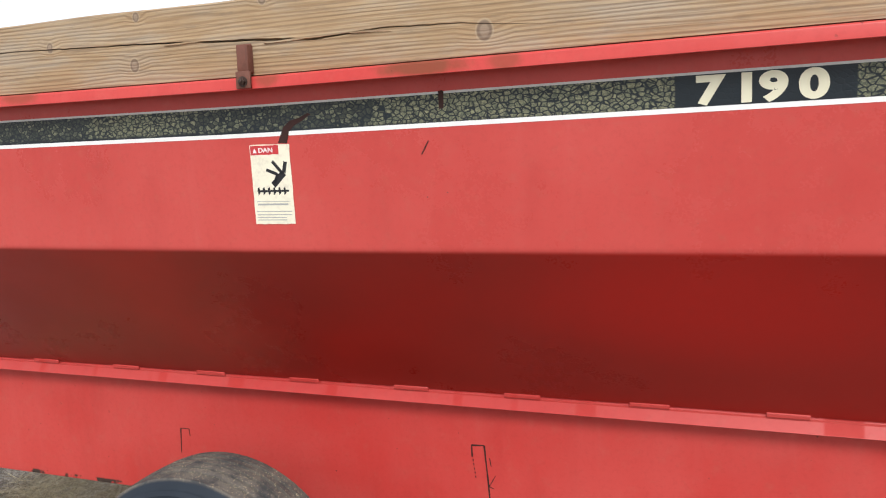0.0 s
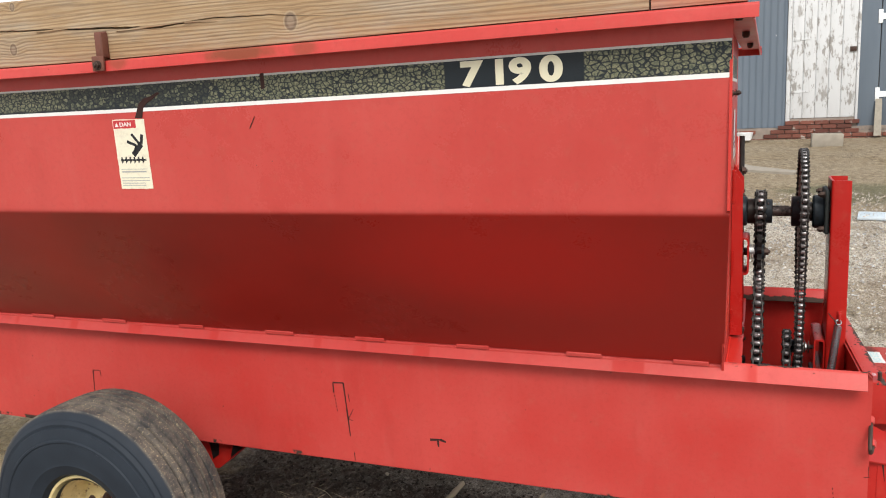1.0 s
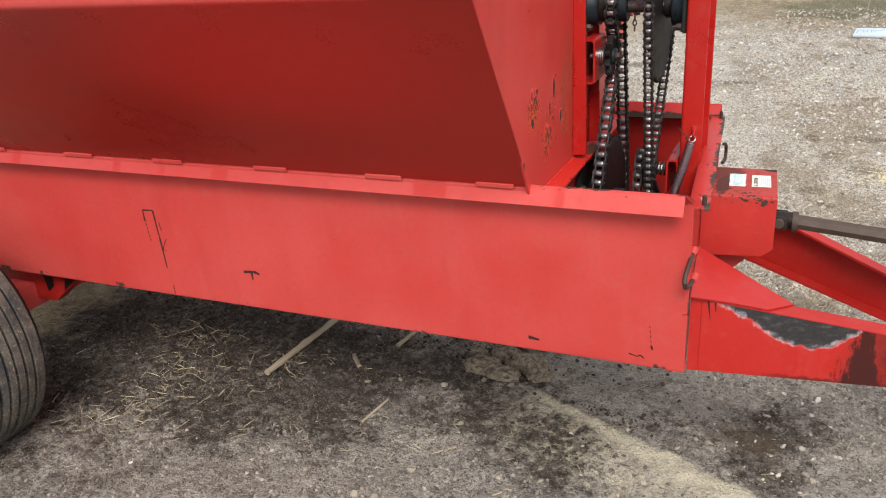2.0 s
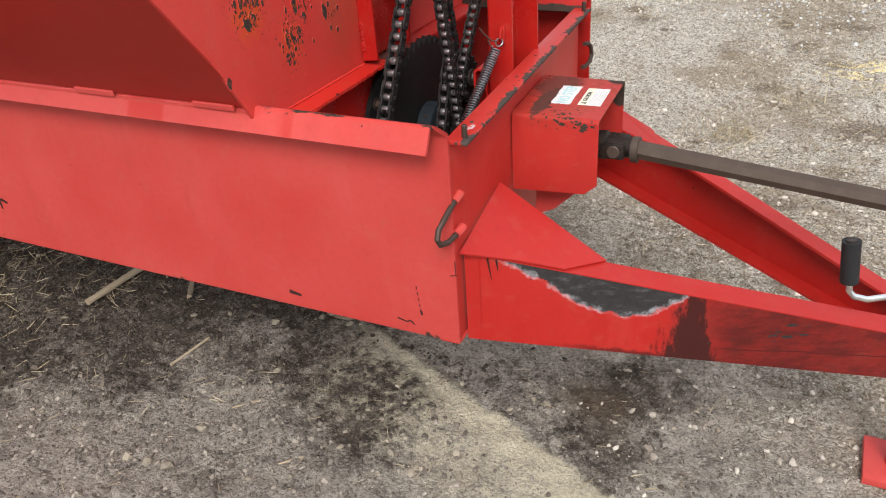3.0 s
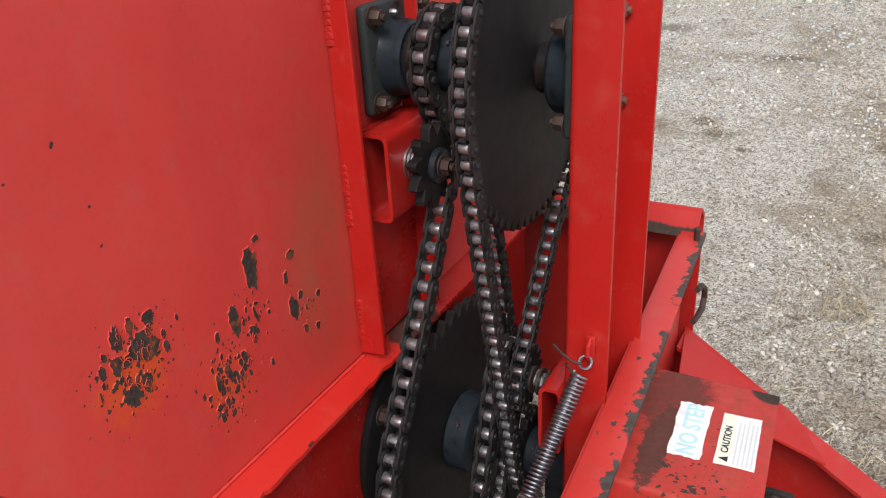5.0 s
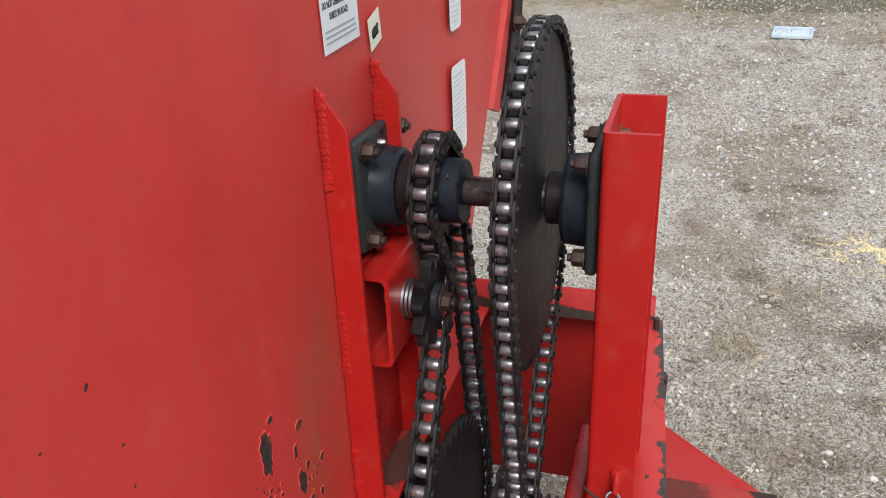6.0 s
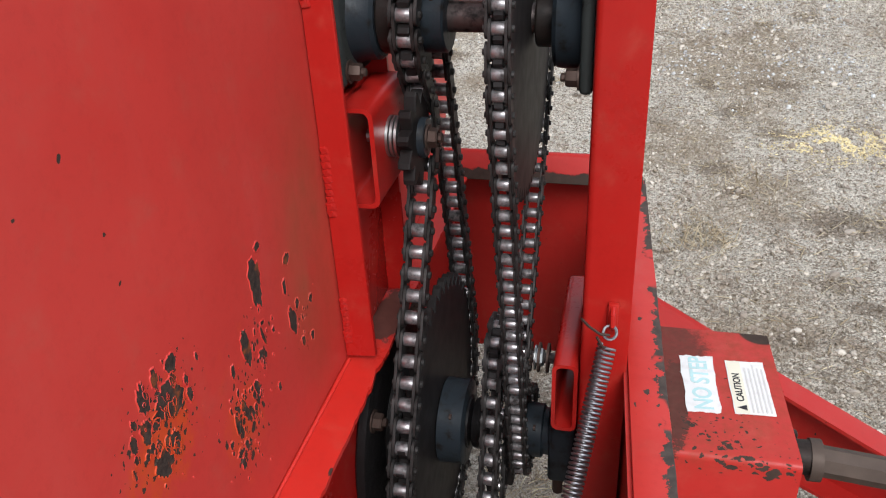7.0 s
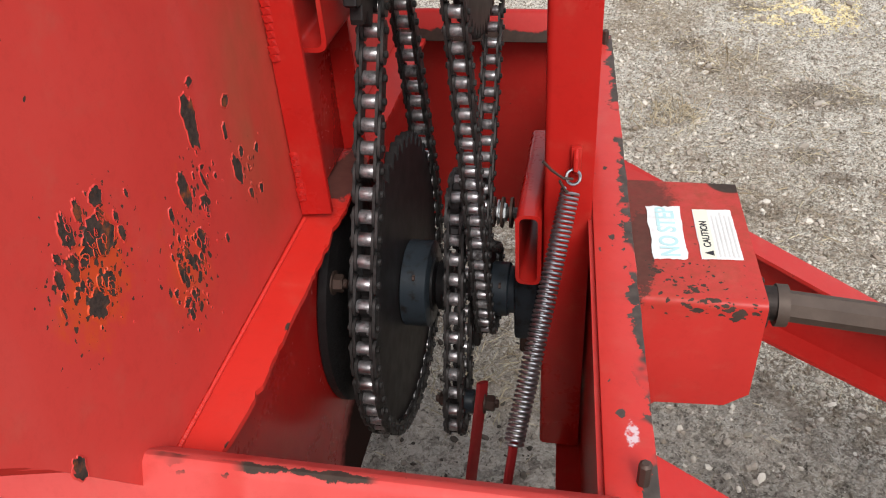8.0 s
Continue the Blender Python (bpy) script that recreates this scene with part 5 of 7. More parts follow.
def planks():
    for a, b, mat, lab, low in ((X0 - 0.05, 0.352, WOOD, "weathered timber extension board with knots and a long crack", 1.7536),
                                (0.356, 0.540, WOOD_RED, "red-stained end of an extension board", 1.7536)):
        n = 260 if a < 0 else 8
        rings = []
        for i in range(n + 1):
            x = a + (b - a) * i / n
            w = 0.003 * noise.noise((x * 3, 1, 2))
            prof = [(1.600, low), (1.640, low), (1.640, 1.926 + w), (1.636, 1.930 + w), (1.604, 1.930 + w), (1.600, 1.926 + w)]
            if a < 0:
                z = float(np.interp(x, (-3.0, -1.8, -1.433, -1.221, -0.985, -0.902, -0.721, -0.538, -0.374), (1.875, 1.862, 1.851, 1.843, 1.829, 1.821, 1.830, 1.822, 1.803)))
                z += 0.0025 * noise.noise((x * 9, 5, 1)) + 0.0015 * noise.noise((x * 45, 5, 1))
                deep = float(np.interp(x, (-1.9, -1.4, -0.9, -0.6, -0.40, -0.34), (0.006, 0.014, 0.016, 0.008, 0.003, 0.0002)))
                gape = float(np.interp(x, (-1.9, -1.3, -0.95, -0.80, -0.5, -0.34), (0.0014, 0.0022, 0.0040, 0.0020, 0.0009, 0.0001))) * (0.7 + 0.6 * abs(noise.noise((x * 30, 2, 8))))
                lift = 0.0035 * deep / 0.016
                prof += [(1.600, z + gape + 0.010), (1.600 - lift, z + gape), (1.600 + deep, z), (1.600, z - gape)]
            rings.append([(x, y, z) for y, z in prof])
        W("extension_board", sweep_profile(rings), mat, lab)
    for x0, x1, z, up in ((-1.02, -0.84, 1.8235, 0.006), (-0.80, -0.70, 1.826, -0.005), (-1.30, -1.16, 1.841, 0.004)):
        rings = []
        for i in range(9):
            u = i / 8
            t = 0.0034 * math.sin(math.pi * min(1, u * 0.9 + 0.08)) + 0.0003
            x, c = x0 + (x1 - x0) * u, z + up * u * u + 0.001 * noise.noise((u * 9, z * 50, 0))
            rings.append([(x, 1.604, c - t), (x, 1.5955 + 0.003 * u, c - t * 0.5), (x, 1.5955 + 0.003 * u, c + t * 0.6), (x, 1.604, c + t)])
        W("splinter", sweep_profile(rings), WOOD, "lifted splinter along the crack")
    # Added strips block the sky, so the gap under the board stays dark.
    for x0, x1 in ((X0, -0.98), (-0.955, -0.42), (-0.285, 0.54)):
        W("gap_blocker", box(x0, x1, 1.612, 1.638, 1.7485, 1.7532), TAN_RUST, "added strip that darkens the gap under the board")
    # strap that pins the board to the rim
    bm = box(-1.094, -1.054, 1.5935, 1.5985, 1.757, 1.826, 0.001)
    box(-1.058, -1.052, 1.575, 1.5985, 1.757, 1.822, 0.001, bm)
    s = W("board_clip", bm, TAN_RUST, "rusty angle clip on the board")
    W("clip_foot", box(-1.074, -1.036, 1.555, 1.561, 1.722, 1.760, 0.001), TAN_RUST, "", s)
    W("clip_bolt", hexbolt((-1.055, 1.555, 1.737), "y", 0.009, -0.010), BOLT, "rusty clip bolt", s)
    W("clip_arm", slab([(-1.074, 1.561, 1.757), (-1.036, 1.561, 1.757), (-1.052, 1.5985, 1.760), (-1.094, 1.5985, 1.760)], 0.004), TAN_RUST, "", s)


def stripe():
    """Model stripe on the side, following the lean of the upper sheet."""
    def yy(z):
        return NEAR_CREASE[0] + (NEAR_TOP[0] - NEAR_CREASE[0]) * (z - NEAR_CREASE[1]) / (NEAR_TOP[1] - NEAR_CREASE[1])

    def band(z0, z1, x0, x1, lift):
        ring = [(yy(z0) - lift, z0), (yy(z1) - lift, z1), (yy(z1) - lift + 0.0004, z1), (yy(z0) - lift + 0.0004, z0)]
        return sweep_profile([[(x0 + (x1 - x0) * i / 30, y, z) for y, z in ring] for i in range(31)])
    b = W("model_stripe", band(1.622, 1.683, X0 + 0.1, 0.512, 0.0006), BAND, "dark cracked model stripe with white borders")
    W("stripe_border", band(1.612, 1.622, X0 + 0.1, 0.512, 0.0008), WHITE_INK, "white border line", b)
    W("stripe_border", band(1.683, 1.688, X0 + 0.1, 0.512, 0.0008), PALE_LINE, "greyed border line", b)
    def front_band(z0, z1, ys, lift):
        ring = [(front_x(y) + lift, y) for y in ys] + [(front_x(y) + lift - 0.0004, y) for y in ys[::-1]]
        return sweep_profile([[(x, y, z) for x, y in ring] for z in (z0, z1)])
    ys = [1.634, 1.75, 1.9, 2.02, 2.16]
    W("front_stripe", front_band(1.622, 1.683, ys, 0.0006), CREAM, "cream worn stripe on the front sheet", b)
    W("front_stripe", front_band(1.622, 1.683, [2.161, 2.3, 2.5, 2.65, 2.76], 0.0006), BAND, "", b)
    W("stripe_border", front_band(1.612, 1.622, ys + [2.3, 2.5, 2.76], 0.0008), WHITE_INK, "", b)
    for y in (2.014, 2.624):
        W("panel_bolt", hexbolt((front_x(y), y, 1.580), "x", 0.009, 0.012), BOLT, "dark protruding bolt")
    z = 1.6285
    for digit, x in (("7", -0.072), ("1", -0.004), ("9", 0.044), ("0", 0.114)):
        at = risen(Vector((x, yy(z) - 0.0018, z)))
        m = facing(at, (1, 0, 0.007), (0, -0.0494, 1))
        word("model_digit", digit, 0.073, m, PALE_INK, b, 0.0034, 1.36, "cream model digit")
    # danger decal
    y = yy(1.5) - 0.0012
    m = facing((-1.103, yy(1.402) - 0.001, 1.402), (0.94, 0, 0), (0, yy(1.6) - yy(1.4), 0.2))
    d = W("danger_decal", card(m, 0.110, 0.192, 0.0004, ragged_edge=0.0009, seed=3), CREAM, "faded cream danger decal with a red header")
    W("decal_rule", card(m, 0.092, 0.0014, 0.0009, at=(0.008, 0.0545)), GREY_INK, "", d)
    W("decal_print", bars(m, 0.010, 0.098, (0.046,), 0.0042, seed=6), GREY_INK, "", d)
    W("decal_header", card(m, 0.078, 0.022, 0.0007, ragged_edge=0.0006, seed=4, at=(0.002, 0.168)), RED_INK, "red header strip", d)
    word("danger_word", "DAN", 0.0155, m @ Matrix.Translation((0.024, 0.1735, 0.001)), WHITE_INK, d, 0.0003, 1.2)
    W("header_mark", hull([m @ Vector(p) for p in ((0.008, 0.1725, 0.0008), (0.020, 0.1725, 0.0008), (0.014, 0.184, 0.0008))],
                          [m @ Vector(p) for p in ((0.008, 0.1725, 0.001), (0.020, 0.1725, 0.001), (0.014, 0.184, 0.001))]), WHITE_INK, "", d)
    bm = bmesh.new()
    card(m, 0.088, 0.005, 0.0007, bm, at=(0.012, 0.078))
    for i in range(6):
        x = 0.014 + i * 0.0145
        hull([m @ Vector(p) for p in ((x, 0.070, 0.0004), (x + 0.006, 0.076, 0.0004), (x + 0.004, 0.090, 0.0004), (x - 0.001, 0.088, 0.0004))],
             [m @ Vector(p) for p in ((x, 0.070, 0.0008), (x + 0.006, 0.076, 0.0008), (x + 0.004, 0.090, 0.0008), (x - 0.001, 0.088, 0.0008))], bm)
    W("auger_mark", bm, DARK_INK, "", d)
    bm = bmesh.new()
    for a, b2, w in (((0.058, 0.094), (0.090, 0.124), 0.008), ((0.090, 0.124), (0.096, 0.150), 0.005), ((0.086, 0.122), (0.060, 0.152), 0.004),
                     ((0.062, 0.100), (0.074, 0.122), 0.004), ((0.072, 0.120), (0.042, 0.132), 0.004)):
        a, b2 = Vector(a), Vector(b2)
        n = (b2 - a).orthogonal().normalized() * w
        q = (a - n, a + n, b2 + n, b2 - n)
        hull([m @ Vector((p.x, p.y, 0.0004)) for p in q], [m @ Vector((p.x, p.y, 0.0007)) for p in q], bm)
    W("warning_mark", bm, DARK_INK, "plain dark warning strokes", d)
    W("decal_print", bars(m, 0.006, 0.104, (0.030, 0.022, 0.015, 0.009), 0.0020, seed=2), GREY_INK, "unreadable small print", d)
    def mark(pts, lab, mat=SCAR):
        hb = hull([(x, yy(z) - 0.0018, z) for x, z in pts], [(x, yy(z) - 0.0010, z) for x, z in pts])
        W("paint_scar", hb, mat, lab)
    mark(((-1.022, 1.596), (-0.998, 1.594), (-0.989, 1.622), (-0.975, 1.634), (-0.952, 1.644), (-0.928, 1.658), (-0.936, 1.661), (-0.958, 1.652), (-0.985, 1.646), (-1.004, 1.632)), "dark scrape mark")
    mark(((-0.609, 1.650), (-0.598, 1.652), (-0.597, 1.688), (-0.601, 1.690), (-0.609, 1.688)), "")
    mark(((-0.657, 1.555), (-0.655, 1.554), (-0.637, 1.583), (-0.639, 1.584)), "")


def beams():
    prof = rounded([(2.012, 0.851), (2.033, 0.891), (2.0555, 0.868), (2.0555, 0.455), (2.098, 0.455)], 0.006, 4)
    # near beam
    bm = strip_x(prof, 0.006, X0 - 0.1, 0.846)
    for v in bm.verts:
        if v.co.x > 0 and v.co.z > 0.8:
            v.co.x = 0.830 + 0.016 * min(1.0, max(0.0, (v.co.y - 2.033) / 0.022)) if v.co.z < 0.893 else 0.830
    W("side_beam", bm, RED_BEAM, "deep red frame beam with scratches")
    far = rounded([(2.936, 0.847), (2.960, 0.889), (2.985, 0.868), (2.985, 0.455), (3.02, 0.455)], 0.006, 4)
    W("side_beam", strip_x(far, 0.006, X0 - 0.1, 0.812), RED_FAR_SHADED, "deep red far frame beam with a worn lip")
    # front cross member with its turned-in lip
    line = rounded([(0.832, 0.8525), (0.8455, 0.8525), (0.8455, 0.455), (0.806, 0.455)], 0.006, 4)
    bm = strip_y(line, -0.006, 2.0562, 2.943)
    for v in bm.verts:
        v.co.x -= 0.058 * (v.co.y - 2.056)
    c = W("cross_member", bm, RED_CROSS, "red cross member with a worn, chipped lip")
    bm = box(0.836, 0.877, 2.063, 2.943, 0.8530, 0.8592, 0.0012)
    bmesh.ops.subdivide_edges(bm, edges=[e for e in bm.edges if abs(e.verts[0].co.y - e.verts[1].co.y) > 0.5], cuts=40)
    for v in bm.verts:
        v.co.x -= 0.058 * (v.co.y - 2.066) + (0.0012 * noise.noise((v.co.y * 30, 3, 1)) if v.co.x > 0.86 else 0.0)
    W("top_lip", bm, RED_CROSS, "flat lip worn to bare steel along its edge", c)
    for x, y in ((0.864, 2.084), (0.817, 2.908)):
        b = bmesh.new()
        turned([(0, 0.0052), (0.022, 0.0052), (0.024, 0.003)], (0, 0, 0), 8, b)
        bmesh.ops.rotate(b, verts=b.verts, cent=(0, 0, 0), matrix=Matrix.Rotation(radians(-90), 3, "Y"))
        bmesh.ops.translate(b, verts=b.verts, vec=(x, y, 0.858))
        W("lip_stud", b, BOLT, "dark steel stud", c)
    # inner cross member under the front panel
    bm = bmesh.new()
    a, c, n = [], [], 110
    rng = random.Random(3)
    for i in range(n + 1):
        y = 2.045 + (2.93 - 2.045) * i / n
        x = 0.533 + 0.0035 * noise.noise((y * 22, 1, 0)) + rng.uniform(-0.0008, 0.0008) - (0.0022 if rng.random() < 0.05 else 0.0) - 0.006 * i / n - 0.010 * max(0.0, 1 - i / 9)
        a.append(((0.480, y, 0.858), (x, y, 0.858 - 0.0943 * (x - 0.480))))
    for (p, q), (r, s) in zip(a, a[1:]):
        hull([p, q, s, r], [(v[0], v[1], v[2] - 0.006) for v in (p, q, s, r)], bm)
    bmesh.ops.remove_doubles(bm, verts=bm.verts, dist=0.0001)
    ic = W("inner_cross_member", bm, RED_FLANGE, "bright red inner cross angle with a torch-cut edge", None, False)
    W("panel_weld", weld([(0.4925, 2.05, 0.8585), (0.4925, 2.40, 0.8585)], 0.0026, 0.0024), RED_FLANGE, "", ic)
    outline = ((2.064, 0.455), (2.24, 0.455), (2.33, 0.408), (2.93, 0.408), (2.93, 0.851), (2.064, 0.851))
    W("cross_web", hull([(0.4960, p, q) for p, q in outline], [(0.5015, p, q) for p, q in outline]), RED_WEB, "", ic)
    # marks and scrapes on the beam
    y = 2.0552
    def stroke(pts, w):
        b = bmesh.new()
        for (x0, z0), (x1, z1) in zip(pts, pts[1:]):
            d = Vector((x1 - x0, 0, z1 - z0))
            n = Vector((-d.z, 0, d.x)).normalized() * w * 1.25
            q = [Vector((x0, y, z0)) - n, Vector((x0, y, z0)) + n, Vector((x1, y, z1)) + n * 0.6, Vector((x1, y, z1)) - n * 0.6]
            hull([tuple(p) for p in q], [(p.x, p.y - 0.0006, p.z) for p in q], b)
        W("scratch", b, SCAR, "dark welding scar")
    stroke([(-0.708, 0.690), (-0.709, 0.724), (-0.671, 0.726), (-0.664, 0.64), (-0.657, 0.545)], 0.0022)
    stroke([(-0.660, 0.605), (-0.640, 0.64)], 0.0012), stroke([(-0.660, 0.605), (-0.645, 0.60)], 0.001), stroke([(-0.656, 0.69), (-0.652, 0.665)], 0.0012)
    for i in range(5):
        stroke([(-0.706 + i * 0.0015, 0.682 - i * 0.012), (-0.705 + i * 0.0015, 0.676 - i * 0.012)], 0.0014)
    stroke([(-1.723, 0.683), (-1.727, 0.60)], 0.0018), stroke([(-1.723, 0.683), (-1.690, 0.684), (-1.688, 0.66)], 0.0012)
    stroke([(-0.375, 0.566), (-0.340, 0.570), (-0.322, 0.564)], 0.0035), stroke([(-0.349, 0.566), (-0.347, 0.545)], 0.003)
    stroke([(0.470, 0.491), (0.498, 0.487)], 0.0035), stroke([(-0.646, 0.49), (-0.645, 0.462)], 0.0012)
    for z in (0.566, 0.553, 0.541, 0.528, 0.517):
        stroke([(0.764 + (0.568 - z) * 0.1, z), (0.7645 + (0.568 - z) * 0.1, z - 0.006)], 0.0009)
    stroke([(0.846, 0.636), (0.847, 0.606)], 0.0007), stroke([(0.836, 0.604), (0.850, 0.607)], 0.0007), stroke([(0.770, 0.513), (0.772, 0.504)], 0.0022)
    stroke([(0.718, 0.486), (0.738, 0.481), (0.745, 0.486), (0.754, 0.478)], 0.0014)


def front_ribs():
    for y, low in ((2.404, 0.864), (2.552, 0.864)):
        r = W("rib", slab([(0.4905, y, low), (0.527, y, low + 0.004), (0.520, y, 1.333), (0.4905, y, 1.376)], 0.006, bevel=0.0008), RED_SHADED, "red upright stiffener plate")
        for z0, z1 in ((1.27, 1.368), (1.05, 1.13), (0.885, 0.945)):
            W("weld_bead", weld([(0.495, y - 0.0035, z0), (0.495, y - 0.0035, z1)], 0.0068, 0.0075), RED_SHADED, "", r)
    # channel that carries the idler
    W("idler_bracket", tube_y([(0.4995, 1.048), (0.5410, 1.048), (0.5410, 1.162), (0.4995, 1.162)], 0.005, 0.012, 2.425, 2.549, bmesh.new()), RED_SHADED, "red square tube bracket")
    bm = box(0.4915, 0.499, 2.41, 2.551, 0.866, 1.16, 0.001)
    W("backing_plate", bm, RED_SHADED)
    # decals on the front panel
    x = 0.4908
    m = facing((x, 2.428, 1.398), (0, 1, 0.04), (0, -0.04, 1))
    d = W("shield_decal", card(m, 0.092, 0.145, 0.0004), PAPER, "white shield warning decal")
    for i, row in enumerate(("DO NOT OPERATE WITHOUT", "SHIELD IN PLACE")):
        word("decal_word", row, 0.0092, m @ Matrix.Translation((0.0045 + i * 0.015, 0.043 - i * 0.0115, 0.0006)), DARK_INK, d, 0.00015, 0.66)
    W("decal_print", bars(m, 0.006, 0.086, (0.020, 0.0145, 0.009), 0.0022, seed=5), GREY_INK, "", d)
    W("decal_rule", card(m, 0.090, 0.003, 0.0006, at=(0.001, 0.062)), DARK_INK, "", d)
    m = facing((x, 2.550, 1.378), (0, 1, 0.28), (0, -0.15, 1))
    d = W("symbol_decal", card(m, 0.036, 0.036, 0.0004), CREAM, "small cream symbol decal")
    W("symbol_mark", card(m, 0.020, 0.010, 0.0007, at=(0.008, 0.011), ragged_edge=0.002, seed=8), DARK_INK, "", d)
    for y, z0, z1, w in ((2.866, 1.344, 1.46, 0.06), (2.866, 1.150, 1.292, 0.078)):
        m = facing((x, y, z0), (0, 1, 0), (0, 0, 1))
        d = W("instruction_decal", round_card(m, w, z1 - z0, 0.010), PAPER, "white instruction decal with rounded corners")
        W("decal_print", bars(m, 0.008, w - 0.008, [0.012 + 0.0075 * i for i in range(int((z1 - z0 - 0.02) / 0.0075))], 0.0022, seed=9), PALE_LINE, "", d)
        W("decal_rule", card(m, w * 0.9, 0.0012, 0.0006, at=(w * 0.05, (z1 - z0) * 0.45)), GREY_INK, "", d)
    # hinge ironwork of the far discharge door
    plate = [(3.165, 1.150), (3.225, 1.128), (3.262, 1.150), (3.285, 1.205), (3.330, 1.260), (3.362, 1.330), (3.372, 1.420), (3.318, 1.420), (3.305, 1.330)]
    h = W("door_bracket", hull([(0.468, y, z) for y, z in plate], [(0.483, y, z) for y, z in plate]), RED, "red edge bracket with a grimy hinge and bolts")
    W("hinge_bar", rod([(0.489, 3.238, 1.135), (0.490, 3.285, 1.205), (0.489, 3.345, 1.310), (0.488, 3.362, 1.420)], 0.014, 8), COLLAR, "grimy hinge bar", h)
    W("bracket_bolt", hexbolt((0.494, 3.318, 1.285), "x", 0.015, 0.016), BOLT, "", h)
    W("bracket_bolt", hexbolt((0.492, 3.288, 1.182), "x", 0.015, 0.016), BOLT, "", h)
    for i in range(3):
        ring = []
        for j in range(11):
            an = math.tau * j / 10
            side = math.cos(an) * 0.006
            ring.append((0.486 + (side if i % 2 else 0.0), 3.236 + (0.0 if i % 2 else side), 1.122 - i * 0.017 + math.sin(an) * 0.011))
        W("chain_ring", rod(ring, 0.0024, 6), BOLT, "rusty hanging chain link", h)


def post():
    prof = rounded([(0.813, 2.436), (0.7600, 2.436), (0.7600, 2.588), (0.813, 2.588)], 0.008, 4)
    outer = prof + offset_line(prof, -0.006)[::-1]
    bm = sweep_profile([[(x, y, z) for x, y in outer] for z in (0.470, 1.332)])
    p = W("post", bm, RED_SHADED, "red channel post that carries the shaft bearing")
    for dy in (-0.0515, 0.0515):
        for dz in (-0.0455, 0.0575):
            W("post_nut", hexbolt((0.7663, AXIS_Y + dy, SHAFT_Z + dz), "x", 0.009, 0.011), TAN_RUST, "rusty bolt end", p)
    bm = rod([(0.794, 2.432, 0.944), (0.794, 2.422, 0.938), (0.794, 2.420, 0.926), (0.794, 2.428, 0.918)], 0.003, 8)
    box(0.7885, 0.7995, 2.429, 2.4356, 0.912, 0.947, 0.001, bm)
    W("spring_lug", bm, RED_SHADED, "", p)
    # idler arm: a short square tube beside the post
    bm = bmesh.new()
    ring = []
    for (x, z) in ((0.7290, 0.757), (0.7590, 0.757), (0.7590, 0.856), (0.7290, 0.856)):
        ring.append((x, z))
    tube_y(ring, 0.0045, 0.010, 2.432, 2.630, bm)
    W("idler_arm", bm, RED_SHADED, "dark red rectangular tube arm")


# ---- running gear: shafts, sprockets, chains


def sprocket(name, centre, r, teeth, thick, x, label, hub=None, bore=0.0):
    """A toothed disc across the x axis; r is the pitch radius."""
    bm = bmesh.new()
    ring = []
    for i in range(teeth * 6):
        a = math.tau * i / (teeth * 6)
        u = (i % 6) / 6
        d = 0.5 + 0.5 * math.cos(math.tau * u)
        rr = r + (0.0125 * d ** 0.8 - 0.0062) * (math.tau * r / teeth / 0.01905)
        ring.append((math.cos(a), math.sin(a), rr))
    rings = []
    for dx, k in ((-thick / 2, 0.985), (-thick / 2 * 0.75, 1.0), (thick / 2 * 0.75, 1.0), (thick / 2, 0.985)):
        rings.append([(x + dx, centre[0] + c * rr * k, centre[1] + s * rr * k) for c, s, rr in ring])
    sweep_profile(rings, bm)
    o = W(name, bm, SPROCKET, label, None, False)
    if hub:
        x0, x1, hr = hub
        bm = turned([(x0, hr * 0.94), (x0 + 0.002, hr), (x1 - 0.002, hr), (x1, hr * 0.94)], (0, centre[0], centre[1]), 32)
        W("hub", bm, IRON, "dark hub", o)
        W("set_screw", turned([(0, 0.004), (0.003, 0.004)], ((x0 + x1) / 2, centre[0] - hr * 0.72, centre[1] + hr * 0.72), 6, None, "x"), BOLT, "", o)
    return o


def belt(circles, step=0.01905):
    """A closed line round circles (y, z, r, side), cut into even links of about one pitch. side +1: wrapped anticlockwise."""
    n = len(circles)
    tangents = []
    for i in range(n):
        y0, z0, r0, s0 = circles[i]
        y1, z1, r1, s1 = circles[(i + 1) % n]
        a, b = Vector((y0, z0)), Vector((y1, z1))
        d = b - a
        ln = d.length
        d /= ln
        left = Vector((-d.y, d.x))
        k = (s1 * r1 - s0 * r0) / ln
        nn = d * k + left * math.sqrt(1 - k * k)
        tangents.append((a - nn * s0 * r0, b - nn * s1 * r1))
    pts = []
    for i in range(n):
        a, b = tangents[i]
        m = max(2, int((b - a).length / 0.002))
        pts += [a.lerp(b, j / m) for j in range(m)]
        y1, z1, r1, s1 = circles[(i + 1) % n]
        c = Vector((y1, z1))
        q = tangents[(i + 1) % n][0]
        a0, a1 = math.atan2(b.y - c.y, b.x - c.x), math.atan2(q.y - c.y, q.x - c.x)
        sweep = (a1 - a0) % math.tau if s1 > 0 else -((a0 - a1) % math.tau)
        m = max(2, int(abs(sweep) * r1 / 0.002))
        pts += [c + Vector((math.cos(a0 + sweep * j / m), math.sin(a0 + sweep * j / m))) * r1 for j in range(m)]
    total = [0.0]
    for p, q in zip(pts, pts[1:] + pts[:1]):
        total.append(total[-1] + (q - p).length)
    count = 2 * round(total[-1] / step / 2)
    out, j = [], 0
    for i in range(count):
        s = total[-1] * i / count
        while total[j + 1] < s:
            j += 1
        p, q = pts[j], pts[(j + 1) % len(pts)]
        out.append(p.lerp(q, (s - total[j]) / max(1e-9, total[j + 1] - total[j])))
    return out, total[-1] / count


